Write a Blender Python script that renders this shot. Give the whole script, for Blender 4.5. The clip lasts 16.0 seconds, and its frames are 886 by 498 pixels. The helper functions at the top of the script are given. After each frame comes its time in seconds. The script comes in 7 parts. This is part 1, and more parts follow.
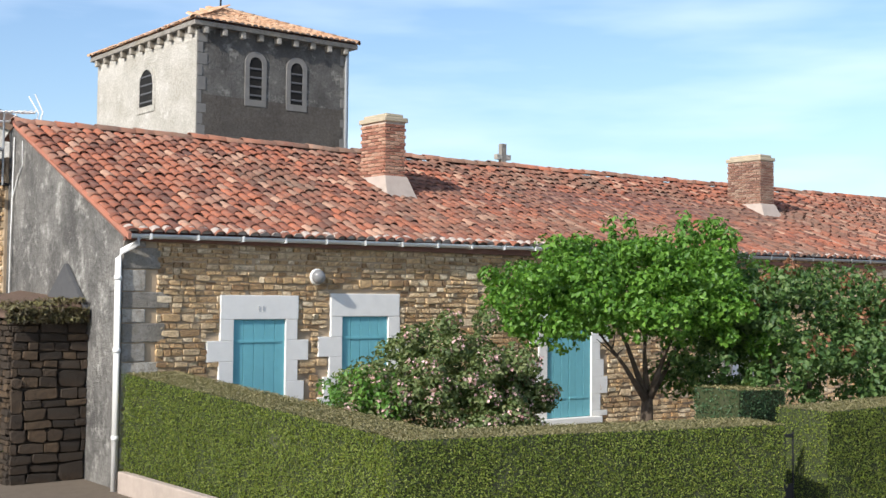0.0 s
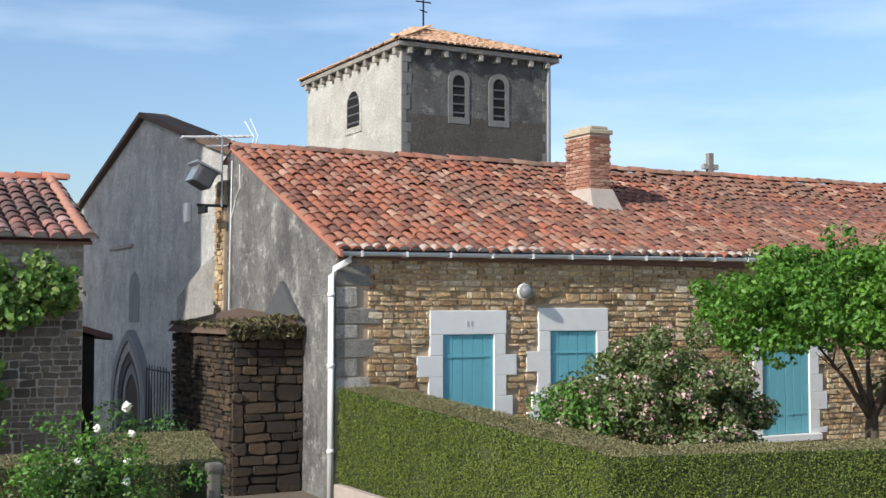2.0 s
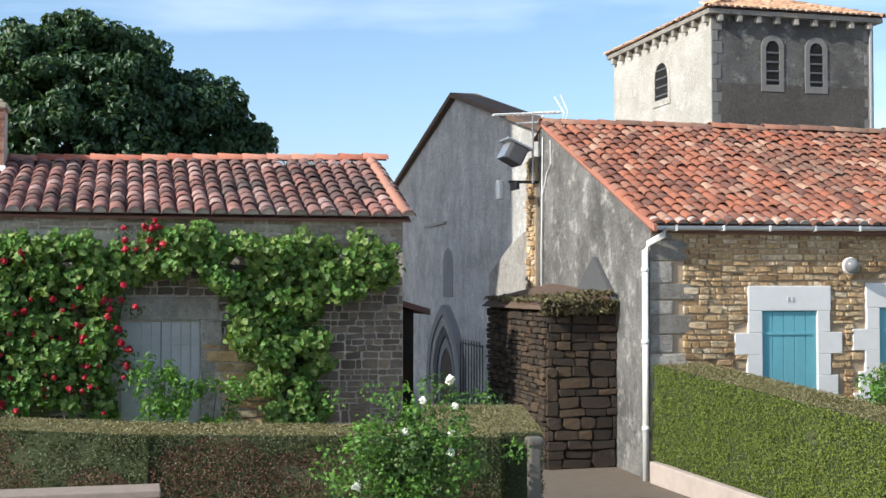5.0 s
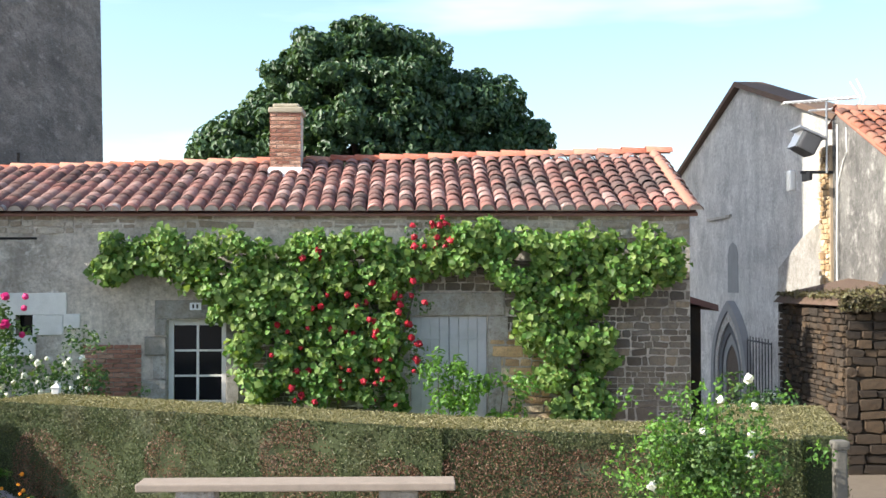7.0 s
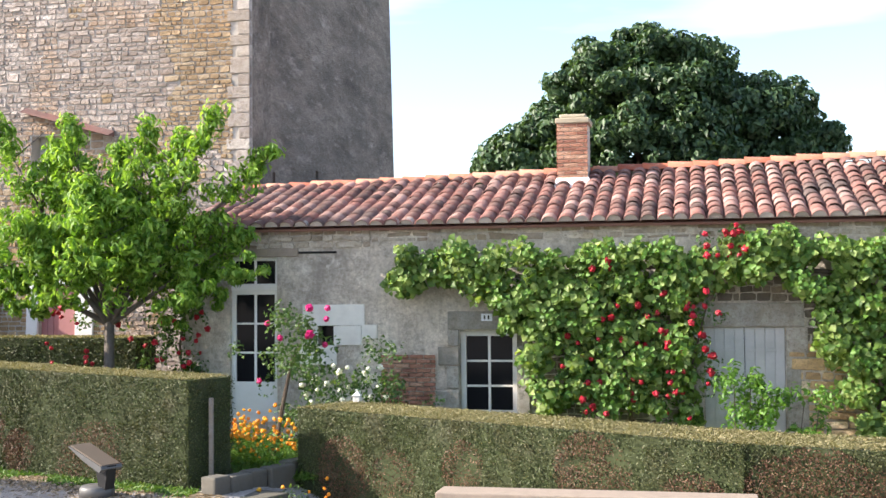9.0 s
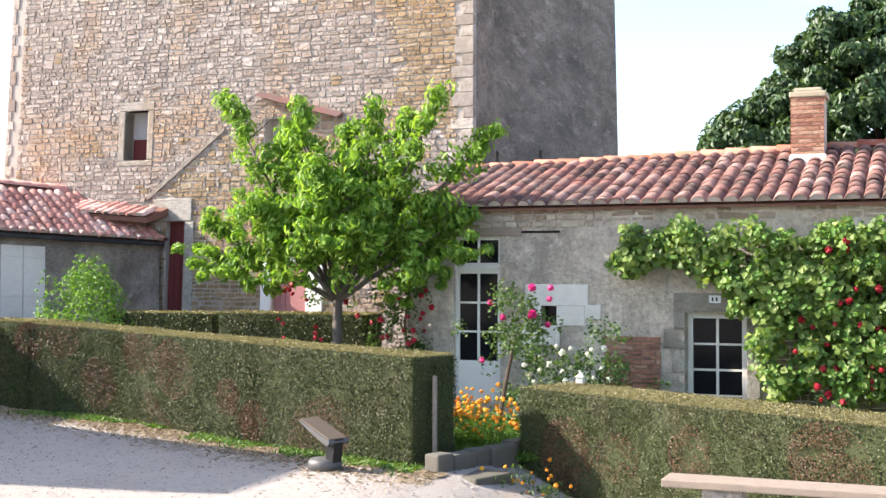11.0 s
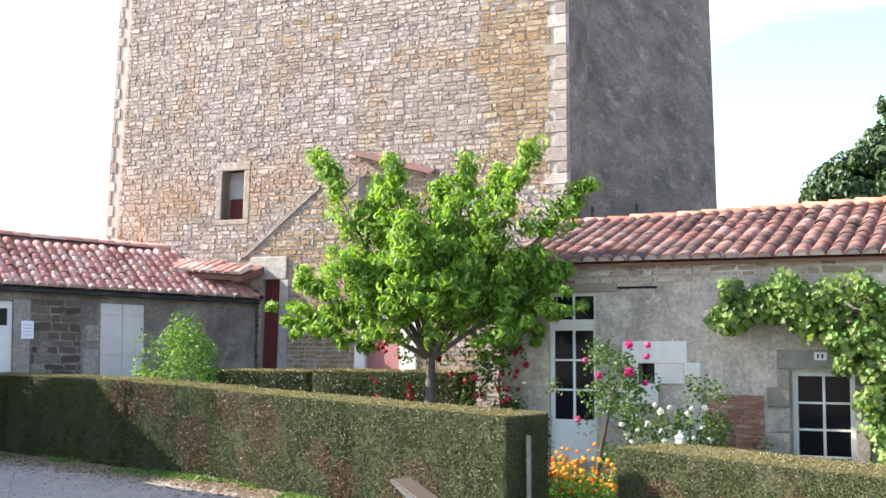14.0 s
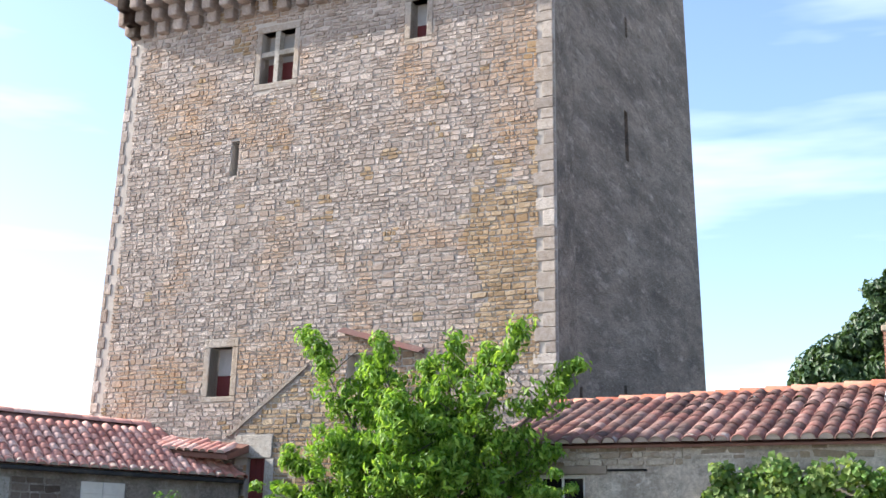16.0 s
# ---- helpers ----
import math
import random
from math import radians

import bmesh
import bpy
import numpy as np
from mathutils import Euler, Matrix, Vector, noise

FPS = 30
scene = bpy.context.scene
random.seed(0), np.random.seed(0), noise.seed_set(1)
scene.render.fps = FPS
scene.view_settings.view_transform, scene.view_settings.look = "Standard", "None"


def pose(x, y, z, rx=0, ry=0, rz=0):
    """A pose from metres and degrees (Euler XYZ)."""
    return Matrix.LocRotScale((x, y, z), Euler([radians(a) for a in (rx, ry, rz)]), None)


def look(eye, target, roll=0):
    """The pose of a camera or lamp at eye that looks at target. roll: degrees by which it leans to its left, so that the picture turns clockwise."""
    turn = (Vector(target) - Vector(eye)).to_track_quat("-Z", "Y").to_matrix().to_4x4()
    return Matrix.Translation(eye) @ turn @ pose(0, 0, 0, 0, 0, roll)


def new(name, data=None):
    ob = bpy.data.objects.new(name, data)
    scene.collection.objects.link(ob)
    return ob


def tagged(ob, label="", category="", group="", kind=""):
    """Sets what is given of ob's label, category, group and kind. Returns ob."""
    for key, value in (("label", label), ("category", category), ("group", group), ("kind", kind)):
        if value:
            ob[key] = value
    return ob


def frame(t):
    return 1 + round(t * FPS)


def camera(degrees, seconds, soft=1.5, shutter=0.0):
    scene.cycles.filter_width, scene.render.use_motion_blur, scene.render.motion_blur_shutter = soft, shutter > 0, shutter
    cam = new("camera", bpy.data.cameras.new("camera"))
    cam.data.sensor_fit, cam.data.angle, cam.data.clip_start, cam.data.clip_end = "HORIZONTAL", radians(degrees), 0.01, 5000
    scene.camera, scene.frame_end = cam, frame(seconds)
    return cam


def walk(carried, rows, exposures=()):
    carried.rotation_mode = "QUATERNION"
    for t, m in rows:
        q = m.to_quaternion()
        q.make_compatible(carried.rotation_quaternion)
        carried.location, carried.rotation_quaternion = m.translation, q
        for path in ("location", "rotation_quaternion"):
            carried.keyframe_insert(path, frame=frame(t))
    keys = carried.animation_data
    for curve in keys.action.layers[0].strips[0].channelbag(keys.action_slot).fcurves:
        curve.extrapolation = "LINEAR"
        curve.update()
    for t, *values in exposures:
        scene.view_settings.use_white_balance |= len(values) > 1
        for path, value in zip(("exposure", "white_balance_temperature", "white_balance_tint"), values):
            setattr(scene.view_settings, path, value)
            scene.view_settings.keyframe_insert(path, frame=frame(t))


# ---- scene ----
cam = camera(39.76, 16.0)
EYE = 2.3
# seconds, x, y, yaw, pitch, roll
ROWS = [
    (0.0, 0.000, -0.004, 0.00, 2.22, 0.59),
    (0.5, -0.014, 0.001, 2.36, 2.46, 0.08),
    (1.0, -0.023, 0.028, 5.05, 2.69, 0.08),
    (1.5, -0.057, 0.032, 7.04, 2.73, 0.42),
    (2.0, -0.068, 0.064, 9.47, 2.84, 0.06),
    (2.5, -0.091, 0.089, 11.82, 2.51, 0.13),
    (3.0, -0.119, 0.107, 14.21, 2.75, 0.15),
    (3.5, -0.156, 0.130, 17.00, 2.47, 0.13),
    (6.0, -0.285, 0.125, 29.33, 1.70, 0.02),
    (6.5, -0.352, 0.136, 33.14, 1.80, 0.04),
    (7.0, -0.389, 0.155, 36.46, 1.48, -0.09),
    (7.5, -0.433, 0.167, 40.35, 1.59, -0.20),
    (8.0, -0.491, 0.150, 43.51, 1.88, -0.18),
    (8.5, -0.512, 0.142, 46.57, 2.15, -0.40),
    (9.0, -0.540, 0.142, 49.55, 2.04, -0.41),
    (9.5, -0.570, 0.151, 51.90, 2.04, -0.38),
    (10.0, -0.603, 0.161, 54.71, 1.51, -0.23),
    (12.5, -0.838, 0.392, 64.30, 1.43, 0.28),
    (13.0, -0.855, 0.410, 64.62, 1.41, 0.13),
    (13.5, -0.867, 0.409, 64.63, 2.28, -0.09),
    (14.0, -0.880, 0.412, 64.49, 3.79, -0.11),
    (14.5, -0.879, 0.413, 64.29, 6.17, -0.12),
    (15.0, -0.875, 0.402, 63.87, 8.68, 0.17),
    (15.5, -0.867, 0.391, 64.31, 10.53, 0.04),
    (16.0, -0.870, 0.399, 63.97, 12.14, 0.44),
]
EXPOSURES = [(0.0, 0.54, 6100, 10), (1.5, 0.43, 6000, 9), (3.5, 0.36, 5950, 8), (6.0, 1.08, 6150, 8), (8.0, 1.56, 6550, 11), (10.0, 1.7, 6700, 14), (13.0, 1.9, 6550, 13), (14.5, 1.74, 6500, 12), (15.0, 1.62, 6450, 12), (16.0, 1.36, 6250, 12)]
walk(cam, [(t, pose(x, y, EYE, 90 + pitch, 0, yaw) @ pose(0, 0, 0, 0, 0, roll)) for t, x, y, yaw, pitch, roll in ROWS], EXPOSURES)

# ---- world, sun ----
GRID = 38.0  # all the houses share this turn about z
SUN_EL, SUN_AZ = 32.0, 142.0  # degrees; the azimuth counts to the left from +y

world = bpy.data.worlds.new("sky")
scene.world = world
world.use_nodes = True
wn, wl = world.node_tree.nodes, world.node_tree.links
sky = wn.new("ShaderNodeTexSky")
sky.sky_type = "NISHITA"
sky.sun_disc = False
sky.sun_elevation = radians(SUN_EL)
sky.sun_rotation = radians(-SUN_AZ)
sky.air_density, sky.dust_density, sky.ozone_density = 1.0, 1.4, 2.0
co = wn.new("ShaderNodeTexCoord")
mp = wn.new("ShaderNodeMapping")
mp.inputs["Scale"].default_value = (1.6, 1.6, 9.0)
cl = wn.new("ShaderNodeTexNoise")
cl.inputs["Scale"].default_value, cl.inputs["Detail"].default_value, cl.inputs["Roughness"].default_value = 1.3, 5.0, 0.5
cr = wn.new("ShaderNodeMapRange")
cr.inputs[1].default_value, cr.inputs[2].default_value, cr.inputs[3].default_value, cr.inputs[4].default_value = 0.5, 0.8, 0.0, 0.5
cm = wn.new("ShaderNodeMix")
cm.data_type = "RGBA"
cm.inputs[7].default_value = (8.5, 8.8, 9.2, 1)
wl.new(co.outputs["Generated"], mp.inputs["Vector"])
wl.new(mp.outputs[0], cl.inputs["Vector"])
wl.new(cl.outputs[0], cr.inputs[0])
wl.new(cr.outputs[0], cm.inputs[0])
wl.new(sky.outputs[0], cm.inputs[6])
wl.new(cm.outputs[2], wn["Background"].inputs[0])
wn["Background"].inputs[1].default_value = 0.125

sun = new("sun", bpy.data.lights.new("sun", "SUN"))
sun.data.energy, sun.data.angle, sun.data.color = 4.2, radians(0.6), (1.0, 0.93, 0.82)
_a, _e = radians(SUN_AZ), radians(SUN_EL)
sun.matrix_world = look((-math.sin(_a) * math.cos(_e) * 50, math.cos(_a) * math.cos(_e) * 50, math.sin(_e) * 50), (0, 0, 0))


# ---- materials ----
def rgb(c):
    return (c[0], c[1], c[2], 1.0)


class Mat:
    """A node material: a base colour built up in layers, with bump and roughness."""

    def __init__(self, name, rough=0.85, metal=0.0, spec=0.3):
        self.m = bpy.data.materials.new(name)
        self.m.use_nodes = True
        self.n, self.l = self.m.node_tree.nodes, self.m.node_tree.links
        self.b = self.n["Principled BSDF"]
        self.b.inputs["Roughness"].default_value = rough
        self.b.inputs["Metallic"].default_value = metal
        self.b.inputs["Specular IOR Level"].default_value = spec
        tc = self.n.new("ShaderNodeTexCoord")
        self.co = tc.outputs["Object"]
        self.col = None
        self.h = None

    def noise(self, scale, detail=4.0, rough=0.6, stretch=(1, 1, 1)):
        src = self.co
        if stretch != (1, 1, 1):
            m = self.n.new("ShaderNodeMapping")
            m.inputs["Scale"].default_value = stretch
            self.l.new(self.co, m.inputs["Vector"])
            src = m.outputs[0]
        t = self.n.new("ShaderNodeTexNoise")
        t.inputs["Scale"].default_value, t.inputs["Detail"].default_value, t.inputs["Roughness"].default_value = scale, detail, rough
        self.l.new(src, t.inputs["Vector"])
        return t.outputs[0]

    def rnd(self):
        o, g = self.n.new("ShaderNodeObjectInfo"), self.n.new("ShaderNodeNewGeometry")
        a = self.n.new("ShaderNodeMath")
        a.operation = "ADD"
        self.l.new(o.outputs["Random"], a.inputs[0])
        self.l.new(g.outputs["Random Per Island"], a.inputs[1])
        f = self.n.new("ShaderNodeMath")
        f.operation = "FRACT"
        self.l.new(a.outputs[0], f.inputs[0])
        return f.outputs[0]

    def ramp(self, fac, stops):
        r = self.n.new("ShaderNodeValToRGB")
        e = r.color_ramp.elements
        while len(e) < len(stops):
            e.new(0.5)
        for k, (p, c) in zip(e, stops):
            k.position, k.color = p, rgb(c)
        self.l.new(fac, r.inputs[0])
        return r.outputs[0]

    def span(self, fac, lo, hi, a=0.0, b=1.0):
        r = self.n.new("ShaderNodeMapRange")
        for i, v in enumerate((lo, hi, a, b)):
            r.inputs[i + 1].default_value = v
        self.l.new(fac, r.inputs[0])
        return r.outputs[0]

    def mix(self, fac, a, b, mode="MIX"):
        m = self.n.new("ShaderNodeMix")
        m.data_type, m.blend_type = "RGBA", mode
        for i, v in ((0, fac), (6, a), (7, b)):
            if isinstance(v, (int, float)):
                m.inputs[i].default_value = v
            elif isinstance(v, tuple):
                m.inputs[i].default_value = rgb(v)
            else:
                self.l.new(v, m.inputs[i])
        return m.outputs[2]

    def bump(self, height, strength=0.4, dist=0.02):
        b = self.n.new("ShaderNodeBump")
        b.inputs["Strength"].default_value, b.inputs["Distance"].default_value = strength, dist
        self.l.new(height, b.inputs["Height"])
        self.l.new(b.outputs[0], self.b.inputs["Normal"])

    def done(self, col):
        if isinstance(col, tuple):
            self.b.inputs["Base Color"].default_value = rgb(col)
        else:
            self.l.new(col, self.b.inputs["Base Color"])
        return self.m


def stone_mat(name, stops, lichen=(0.5, 0.3, 0.1), amount=0.25, dark=(0.1, 0.09, 0.075), grime=0.5):
    m = Mat(name)
    c = m.ramp(m.rnd(), stops)
    c = m.mix(m.span(m.noise(0.5, 3), 0.5, 0.68, 0, amount), c, lichen)
    c = m.mix(m.span(m.noise(9, 6, 0.75), 0.36, 0.68, 0, 0.85), c, (0.6, 0.55, 0.48), "MULTIPLY")
    c = m.mix(m.span(m.noise(24, 5, 0.75), 0.52, 0.68, 0, 0.7), c, dark)
    c = m.mix(m.span(m.noise(1.3, 5, 0.7), 0.52, 0.72, 0, grime), c, dark)
    m.bump(m.noise(20, 7, 0.75), 1.0, 0.03)
    return m.done(c)


def plain(name, c, rough=0.6, var=0.3, scale=6.0, metal=0.0, bump=0.15, dirt=(0.2, 0.18, 0.15)):
    m = Mat(name, rough, metal)
    x = m.mix(m.span(m.noise(scale, 5, 0.65), 0.4, 0.75, 0, var), c, tuple(k * 0.62 for k in c))
    x = m.mix(m.span(m.noise(scale * 0.22, 4), 0.55, 0.8, 0, var), x, dirt)
    m.bump(m.noise(scale * 6, 5), bump, 0.01)
    return m.done(x)


def render_mat(name, base, light, dark, stain=0.5, streak=True, speck=0.0, run=(1, 1, 1)):
    """Old lime render: broad blotches, vertical run marks, fine grain."""
    m = Mat(name, 0.92)
    c = m.mix(m.span(m.noise(0.9, 6, 0.65, run), 0.38, 0.66), base, dark)
    c = m.mix(m.span(m.noise(2.3, 6, 0.7, run), 0.54, 0.68, 0, 0.8), c, light)
    if streak:
        c = m.mix(m.span(m.noise(2.6, 8, 0.75, (2.0, 2.0, 0.4)), 0.52, 0.72, 0, stain), c, dark)
    if speck:
        c = m.mix(m.span(m.noise(speck, 8, 0.8, run), 0.5, 0.62, 0, 0.75), c, dark)
        c = m.mix(m.span(m.noise(speck * 2.3, 8, 0.8, run), 0.56, 0.66, 0, 0.6), c, light)
    c = m.mix(m.span(m.noise(14, 6, 0.75, run), 0.4, 0.7, 0, 0.8), c, (0.5, 0.48, 0.45), "MULTIPLY")
    c = m.mix(m.span(m.noise(5.5, 9, 0.82, run), 0.54, 0.66, 0, 0.7), c, dark)
    m.bump(m.noise(9, 9, 0.78, run), 1.0, 0.06)
    return m.done(c)


def leaf_mat(name, stops, trans=0.35, rough=0.5, patchy=None):
    m = Mat(name, rough, 0, 0.35)
    c = m.ramp(m.rnd(), stops)
    if patchy:
        c = m.mix(m.span(m.noise(1.7, 6, 0.7), 0.46, 0.64, 0, 0.75), c, patchy)
    m.done(c)
    t = m.n.new("ShaderNodeBsdfTranslucent")
    g = m.mix(1.0, c, (1.3, 1.25, 0.55), "MULTIPLY")
    m.l.new(g, t.inputs[0])
    s = m.n.new("ShaderNodeMixShader")
    s.inputs[0].default_value = trans
    m.l.new(m.b.outputs[0], s.inputs[1])
    m.l.new(t.outputs[0], s.inputs[2])
    m.l.new(s.outputs[0], m.n["Material Output"].inputs[0])
    return m.m


def tile_mat(name, stops, lichen, amount):
    m = Mat(name, 0.85)
    c = m.ramp(m.rnd(), stops)
    c = m.mix(m.span(m.noise(0.55, 5, 0.6), 0.42, 0.66, 0, amount), c, lichen)
    c = m.mix(m.span(m.noise(7, 6, 0.7), 0.5, 0.72, 0, 0.55), c, (0.2, 0.16, 0.13))
    c = m.mix(m.span(m.noise(4, 5, 0.7), 0.62, 0.75, 0, 0.5), c, (0.42, 0.36, 0.3))
    m.bump(m.noise(30, 5), 0.5, 0.01)
    return m.done(c)


OCHRE = stone_mat("ochre_rubble", [(0.0, (0.29, 0.185, 0.1)), (0.2, (0.55, 0.37, 0.195)), (0.45, (0.76, 0.54, 0.295)), (0.65, (0.62, 0.475, 0.3)), (0.85, (0.82, 0.63, 0.395)), (1.0, (0.88, 0.75, 0.54))], (0.54, 0.31, 0.12), 0.6, (0.15, 0.115, 0.085), 0.45)
BANDST = stone_mat("pale_wall_stone", [(0.0, (0.32, 0.25, 0.18)), (0.5, (0.5, 0.43, 0.35)), (1.0, (0.66, 0.6, 0.51))], (0.5, 0.34, 0.17), 0.5, (0.17, 0.14, 0.12), 0.5)
# grey stone, darkened to hold the shade under the vine
DIMST = stone_mat("vine_shaded_stone", [(0.0, (0.12, 0.1, 0.08)), (0.5, (0.2, 0.17, 0.14)), (0.9, (0.27, 0.23, 0.185)), (1.0, (0.4, 0.31, 0.21))], (0.3, 0.22, 0.14), 0.3, (0.09, 0.08, 0.07), 0.6)
KEEPST = stone_mat("keep_rubble", [(0.0, (0.306, 0.254, 0.222)), (0.3, (0.408, 0.346, 0.308)), (0.7, (0.476, 0.410, 0.368)), (1.0, (0.612, 0.540, 0.497))], (0.453, 0.270, 0.129), 0.75, (0.227, 0.184, 0.162), 0.5)
QUOIN = stone_mat("grey_quoin", [(0.0, (0.284, 0.263, 0.231)), (0.5, (0.399, 0.378, 0.347)), (1.0, (0.525, 0.493, 0.441))], (0.441, 0.357, 0.210), 0.3)
# brown stone, darkened so its colour carries the shade of the lane
BUTTST = stone_mat("shaded_brown_rubble", [(0.0, (0.03, 0.024, 0.019)), (0.5, (0.066, 0.05, 0.037)), (1.0, (0.12, 0.082, 0.05))], (0.14, 0.072, 0.028), 0.6, (0.04, 0.034, 0.028), 0.7)
DARKMORTAR = plain("mossy_mortar", (0.05, 0.04, 0.03), 0.95, 0.5, 5, bump=0.8, dirt=(0.05, 0.045, 0.03))
MORTAR = plain("lime_mortar", (0.46, 0.35, 0.235), 0.95, 0.5, 5, bump=0.6)
KMORTAR = plain("grey_mortar", (0.47, 0.425, 0.375), 0.95, 0.5, 4, bump=0.6)
GABLE = render_mat("grey_render", (0.27, 0.26, 0.24), (0.6, 0.58, 0.53), (0.11, 0.105, 0.1), 0.6, True, 1.7)
CHURCHR = render_mat("pale_church_render", (0.7, 0.68, 0.63), (0.82, 0.8, 0.75), (0.4, 0.385, 0.355), 0.4, True, 3.0)
# tower render in two copies: sun and shade are put into their colours
TOWERW = render_mat("sunlit_tower_render", (0.6, 0.57, 0.51), (0.7, 0.675, 0.62), (0.44, 0.41, 0.35), 0.4)
TOWERD = render_mat("shaded_tower_render", (0.17, 0.162, 0.15), (0.4, 0.385, 0.35), (0.085, 0.08, 0.074), 0.4)
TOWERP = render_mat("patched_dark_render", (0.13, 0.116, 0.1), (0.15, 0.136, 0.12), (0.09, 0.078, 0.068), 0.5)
KEEPR = render_mat("keep_side_render", (0.34, 0.285, 0.235), (0.52, 0.445, 0.38), (0.14, 0.118, 0.098), 0.5, False, 3.0, (0.4, 1, 1.3))
LWALL = render_mat("cottage_render", (0.84, 0.75, 0.635), (0.92, 0.86, 0.77), (0.36, 0.31, 0.26), 0.6, True, 1.9)
MWALL = render_mat("outbuilding_render", (0.42, 0.38, 0.33), (0.6, 0.56, 0.5), (0.17, 0.14, 0.12), 0.7, True, 1.2)
TILE_R = tile_mat("old_red_tile", [(0.0, (0.12, 0.055, 0.042)), (0.3, (0.25, 0.09, 0.056)), (0.6, (0.37, 0.125, 0.068)), (0.85, (0.28, 0.145, 0.1)), (1.0, (0.48, 0.28, 0.19))], (0.16, 0.105, 0.075), 0.8)
TILE_L = tile_mat("weathered_canal_tile", [(0.0, (0.08, 0.05, 0.045)), (0.3, (0.17, 0.085, 0.072)), (0.7, (0.3, 0.135, 0.11)), (1.0, (0.42, 0.27, 0.235))], (0.12, 0.092, 0.085), 0.9)
TILE_RIDGE = tile_mat("ridge_tile", [(0.0, (0.291, 0.086, 0.053)), (0.5, (0.388, 0.122, 0.071)), (1.0, (0.436, 0.214, 0.149))], (0.289, 0.129, 0.093), 0.4)
TILE_T = tile_mat("tower_tile", [(0.0, (0.45, 0.24, 0.13)), (0.5, (0.58, 0.33, 0.19)), (1.0, (0.66, 0.42, 0.27))], (0.45, 0.33, 0.2), 0.5)
EAVEM = plain("eave_mortar", (0.42, 0.35, 0.3), 0.95, 0.4)
DECK = plain("channel_tile", (0.2, 0.1, 0.075), 0.9, 0.3)
BRICK = stone_mat("chimney_brick", [(0.0, (0.27, 0.12, 0.085)), (0.5, (0.45, 0.22, 0.15)), (1.0, (0.56, 0.36, 0.26))], (0.48, 0.32, 0.24), 0.25, (0.25, 0.12, 0.08), 0.3)
BRICK2 = stone_mat("brown_brick", [(0.0, (0.2, 0.11, 0.085)), (0.5, (0.32, 0.18, 0.13)), (1.0, (0.4, 0.29, 0.22))], (0.4, 0.33, 0.25), 0.5, (0.16, 0.1, 0.08), 0.4)
CAPM = plain("lichen_cap", (0.42, 0.36, 0.26), 0.95, 0.6, 6, bump=0.8, dirt=(0.25, 0.18, 0.12))
BMORTAR = plain("brick_mortar", (0.55, 0.46, 0.38), 0.95, 0.4)
LIMEWASH = plain("worn_limewash", (0.7, 0.67, 0.61), 0.9, 0.4, 5, bump=0.5, dirt=(0.45, 0.4, 0.33))
WHITEPAINT = plain("white_paint", (0.78, 0.76, 0.72), 0.7, 0.2, 5, dirt=(0.5, 0.47, 0.4))
BLUE = plain("turquoise_paint", (0.17, 0.44, 0.5), 0.55, 0.18, 7, dirt=(0.16, 0.34, 0.37))
GREYWOOD = plain("grey_painted_wood", (0.47, 0.46, 0.45), 0.75, 0.35, 8)
CREAM = plain("cream_painted_wood", (0.66, 0.63, 0.58), 0.7, 0.25, 8)
DARKRED = plain("dark_red_paint", (0.13, 0.025, 0.025), 0.6, 0.3, 6, dirt=(0.08, 0.03, 0.03))
PINK = plain("faded_pink_paint", (0.45, 0.2, 0.19), 0.7, 0.3, 6, dirt=(0.3, 0.16, 0.14))
PVC = plain("white_pvc", (0.78, 0.77, 0.74), 0.35, 0.15, 9, bump=0.02, dirt=(0.5, 0.47, 0.42))
ZINC = plain("zinc", (0.38, 0.39, 0.4), 0.45, 0.25, 9, 0.6, 0.05)
IRON = plain("black_iron", (0.025, 0.025, 0.027), 0.5, 0.3, 9, 0.4, 0.05)
WOODG = plain("weathered_bench_wood", (0.288, 0.232, 0.184), 0.8, 0.5, 9, bump=0.4)
BARK = plain("bark", (0.1, 0.075, 0.055), 0.95, 0.5, 12, bump=0.9)
HEDGE_SHADE = plain("dark_hedge_core", (0.04, 0.05, 0.02), 0.95, 0.3, 8)
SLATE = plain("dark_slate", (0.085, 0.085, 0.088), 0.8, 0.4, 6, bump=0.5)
PAPER = plain("paper", (0.8, 0.82, 0.85), 0.6, 0.05)
# near-black that stands in for shade in openings and cracks
RECESS_SHADE = plain("recess_shade", (0.012, 0.011, 0.01), 0.9, 0.2)
glass = Mat("window_glass", 0.12, 0, 0.12)
GLASS = glass.done((0.012, 0.012, 0.014))
lens = Mat("lamp_glass", 0.08, 0, 0.6)
LENS = lens.done((0.2, 0.2, 0.2))

LEAF_HEDGE = leaf_mat("hedge_leaf", [(0.0, (0.034, 0.052, 0.014)), (0.5, (0.054, 0.078, 0.022)), (0.85, (0.082, 0.104, 0.034)), (1.0, (0.115, 0.108, 0.05))], 0.25, 0.5, (0.092, 0.082, 0.036))
LEAF_HEDGEA = leaf_mat("bright_hedge_leaf", [(0.0, (0.081, 0.120, 0.015)), (0.5, (0.138, 0.191, 0.023)), (1.0, (0.218, 0.246, 0.047))], 0.3)
LEAF_DRY = leaf_mat("dry_hedge_leaf", [(0.0, (0.06, 0.028, 0.016)), (0.6, (0.12, 0.056, 0.03)), (1.0, (0.17, 0.1, 0.055))], 0.15)
LEAF_CHEST = leaf_mat("chestnut_leaf", [(0.0, (0.023, 0.054, 0.023)), (0.6, (0.052, 0.102, 0.043)), (1.0, (0.092, 0.156, 0.065))], 0.25, 0.45)
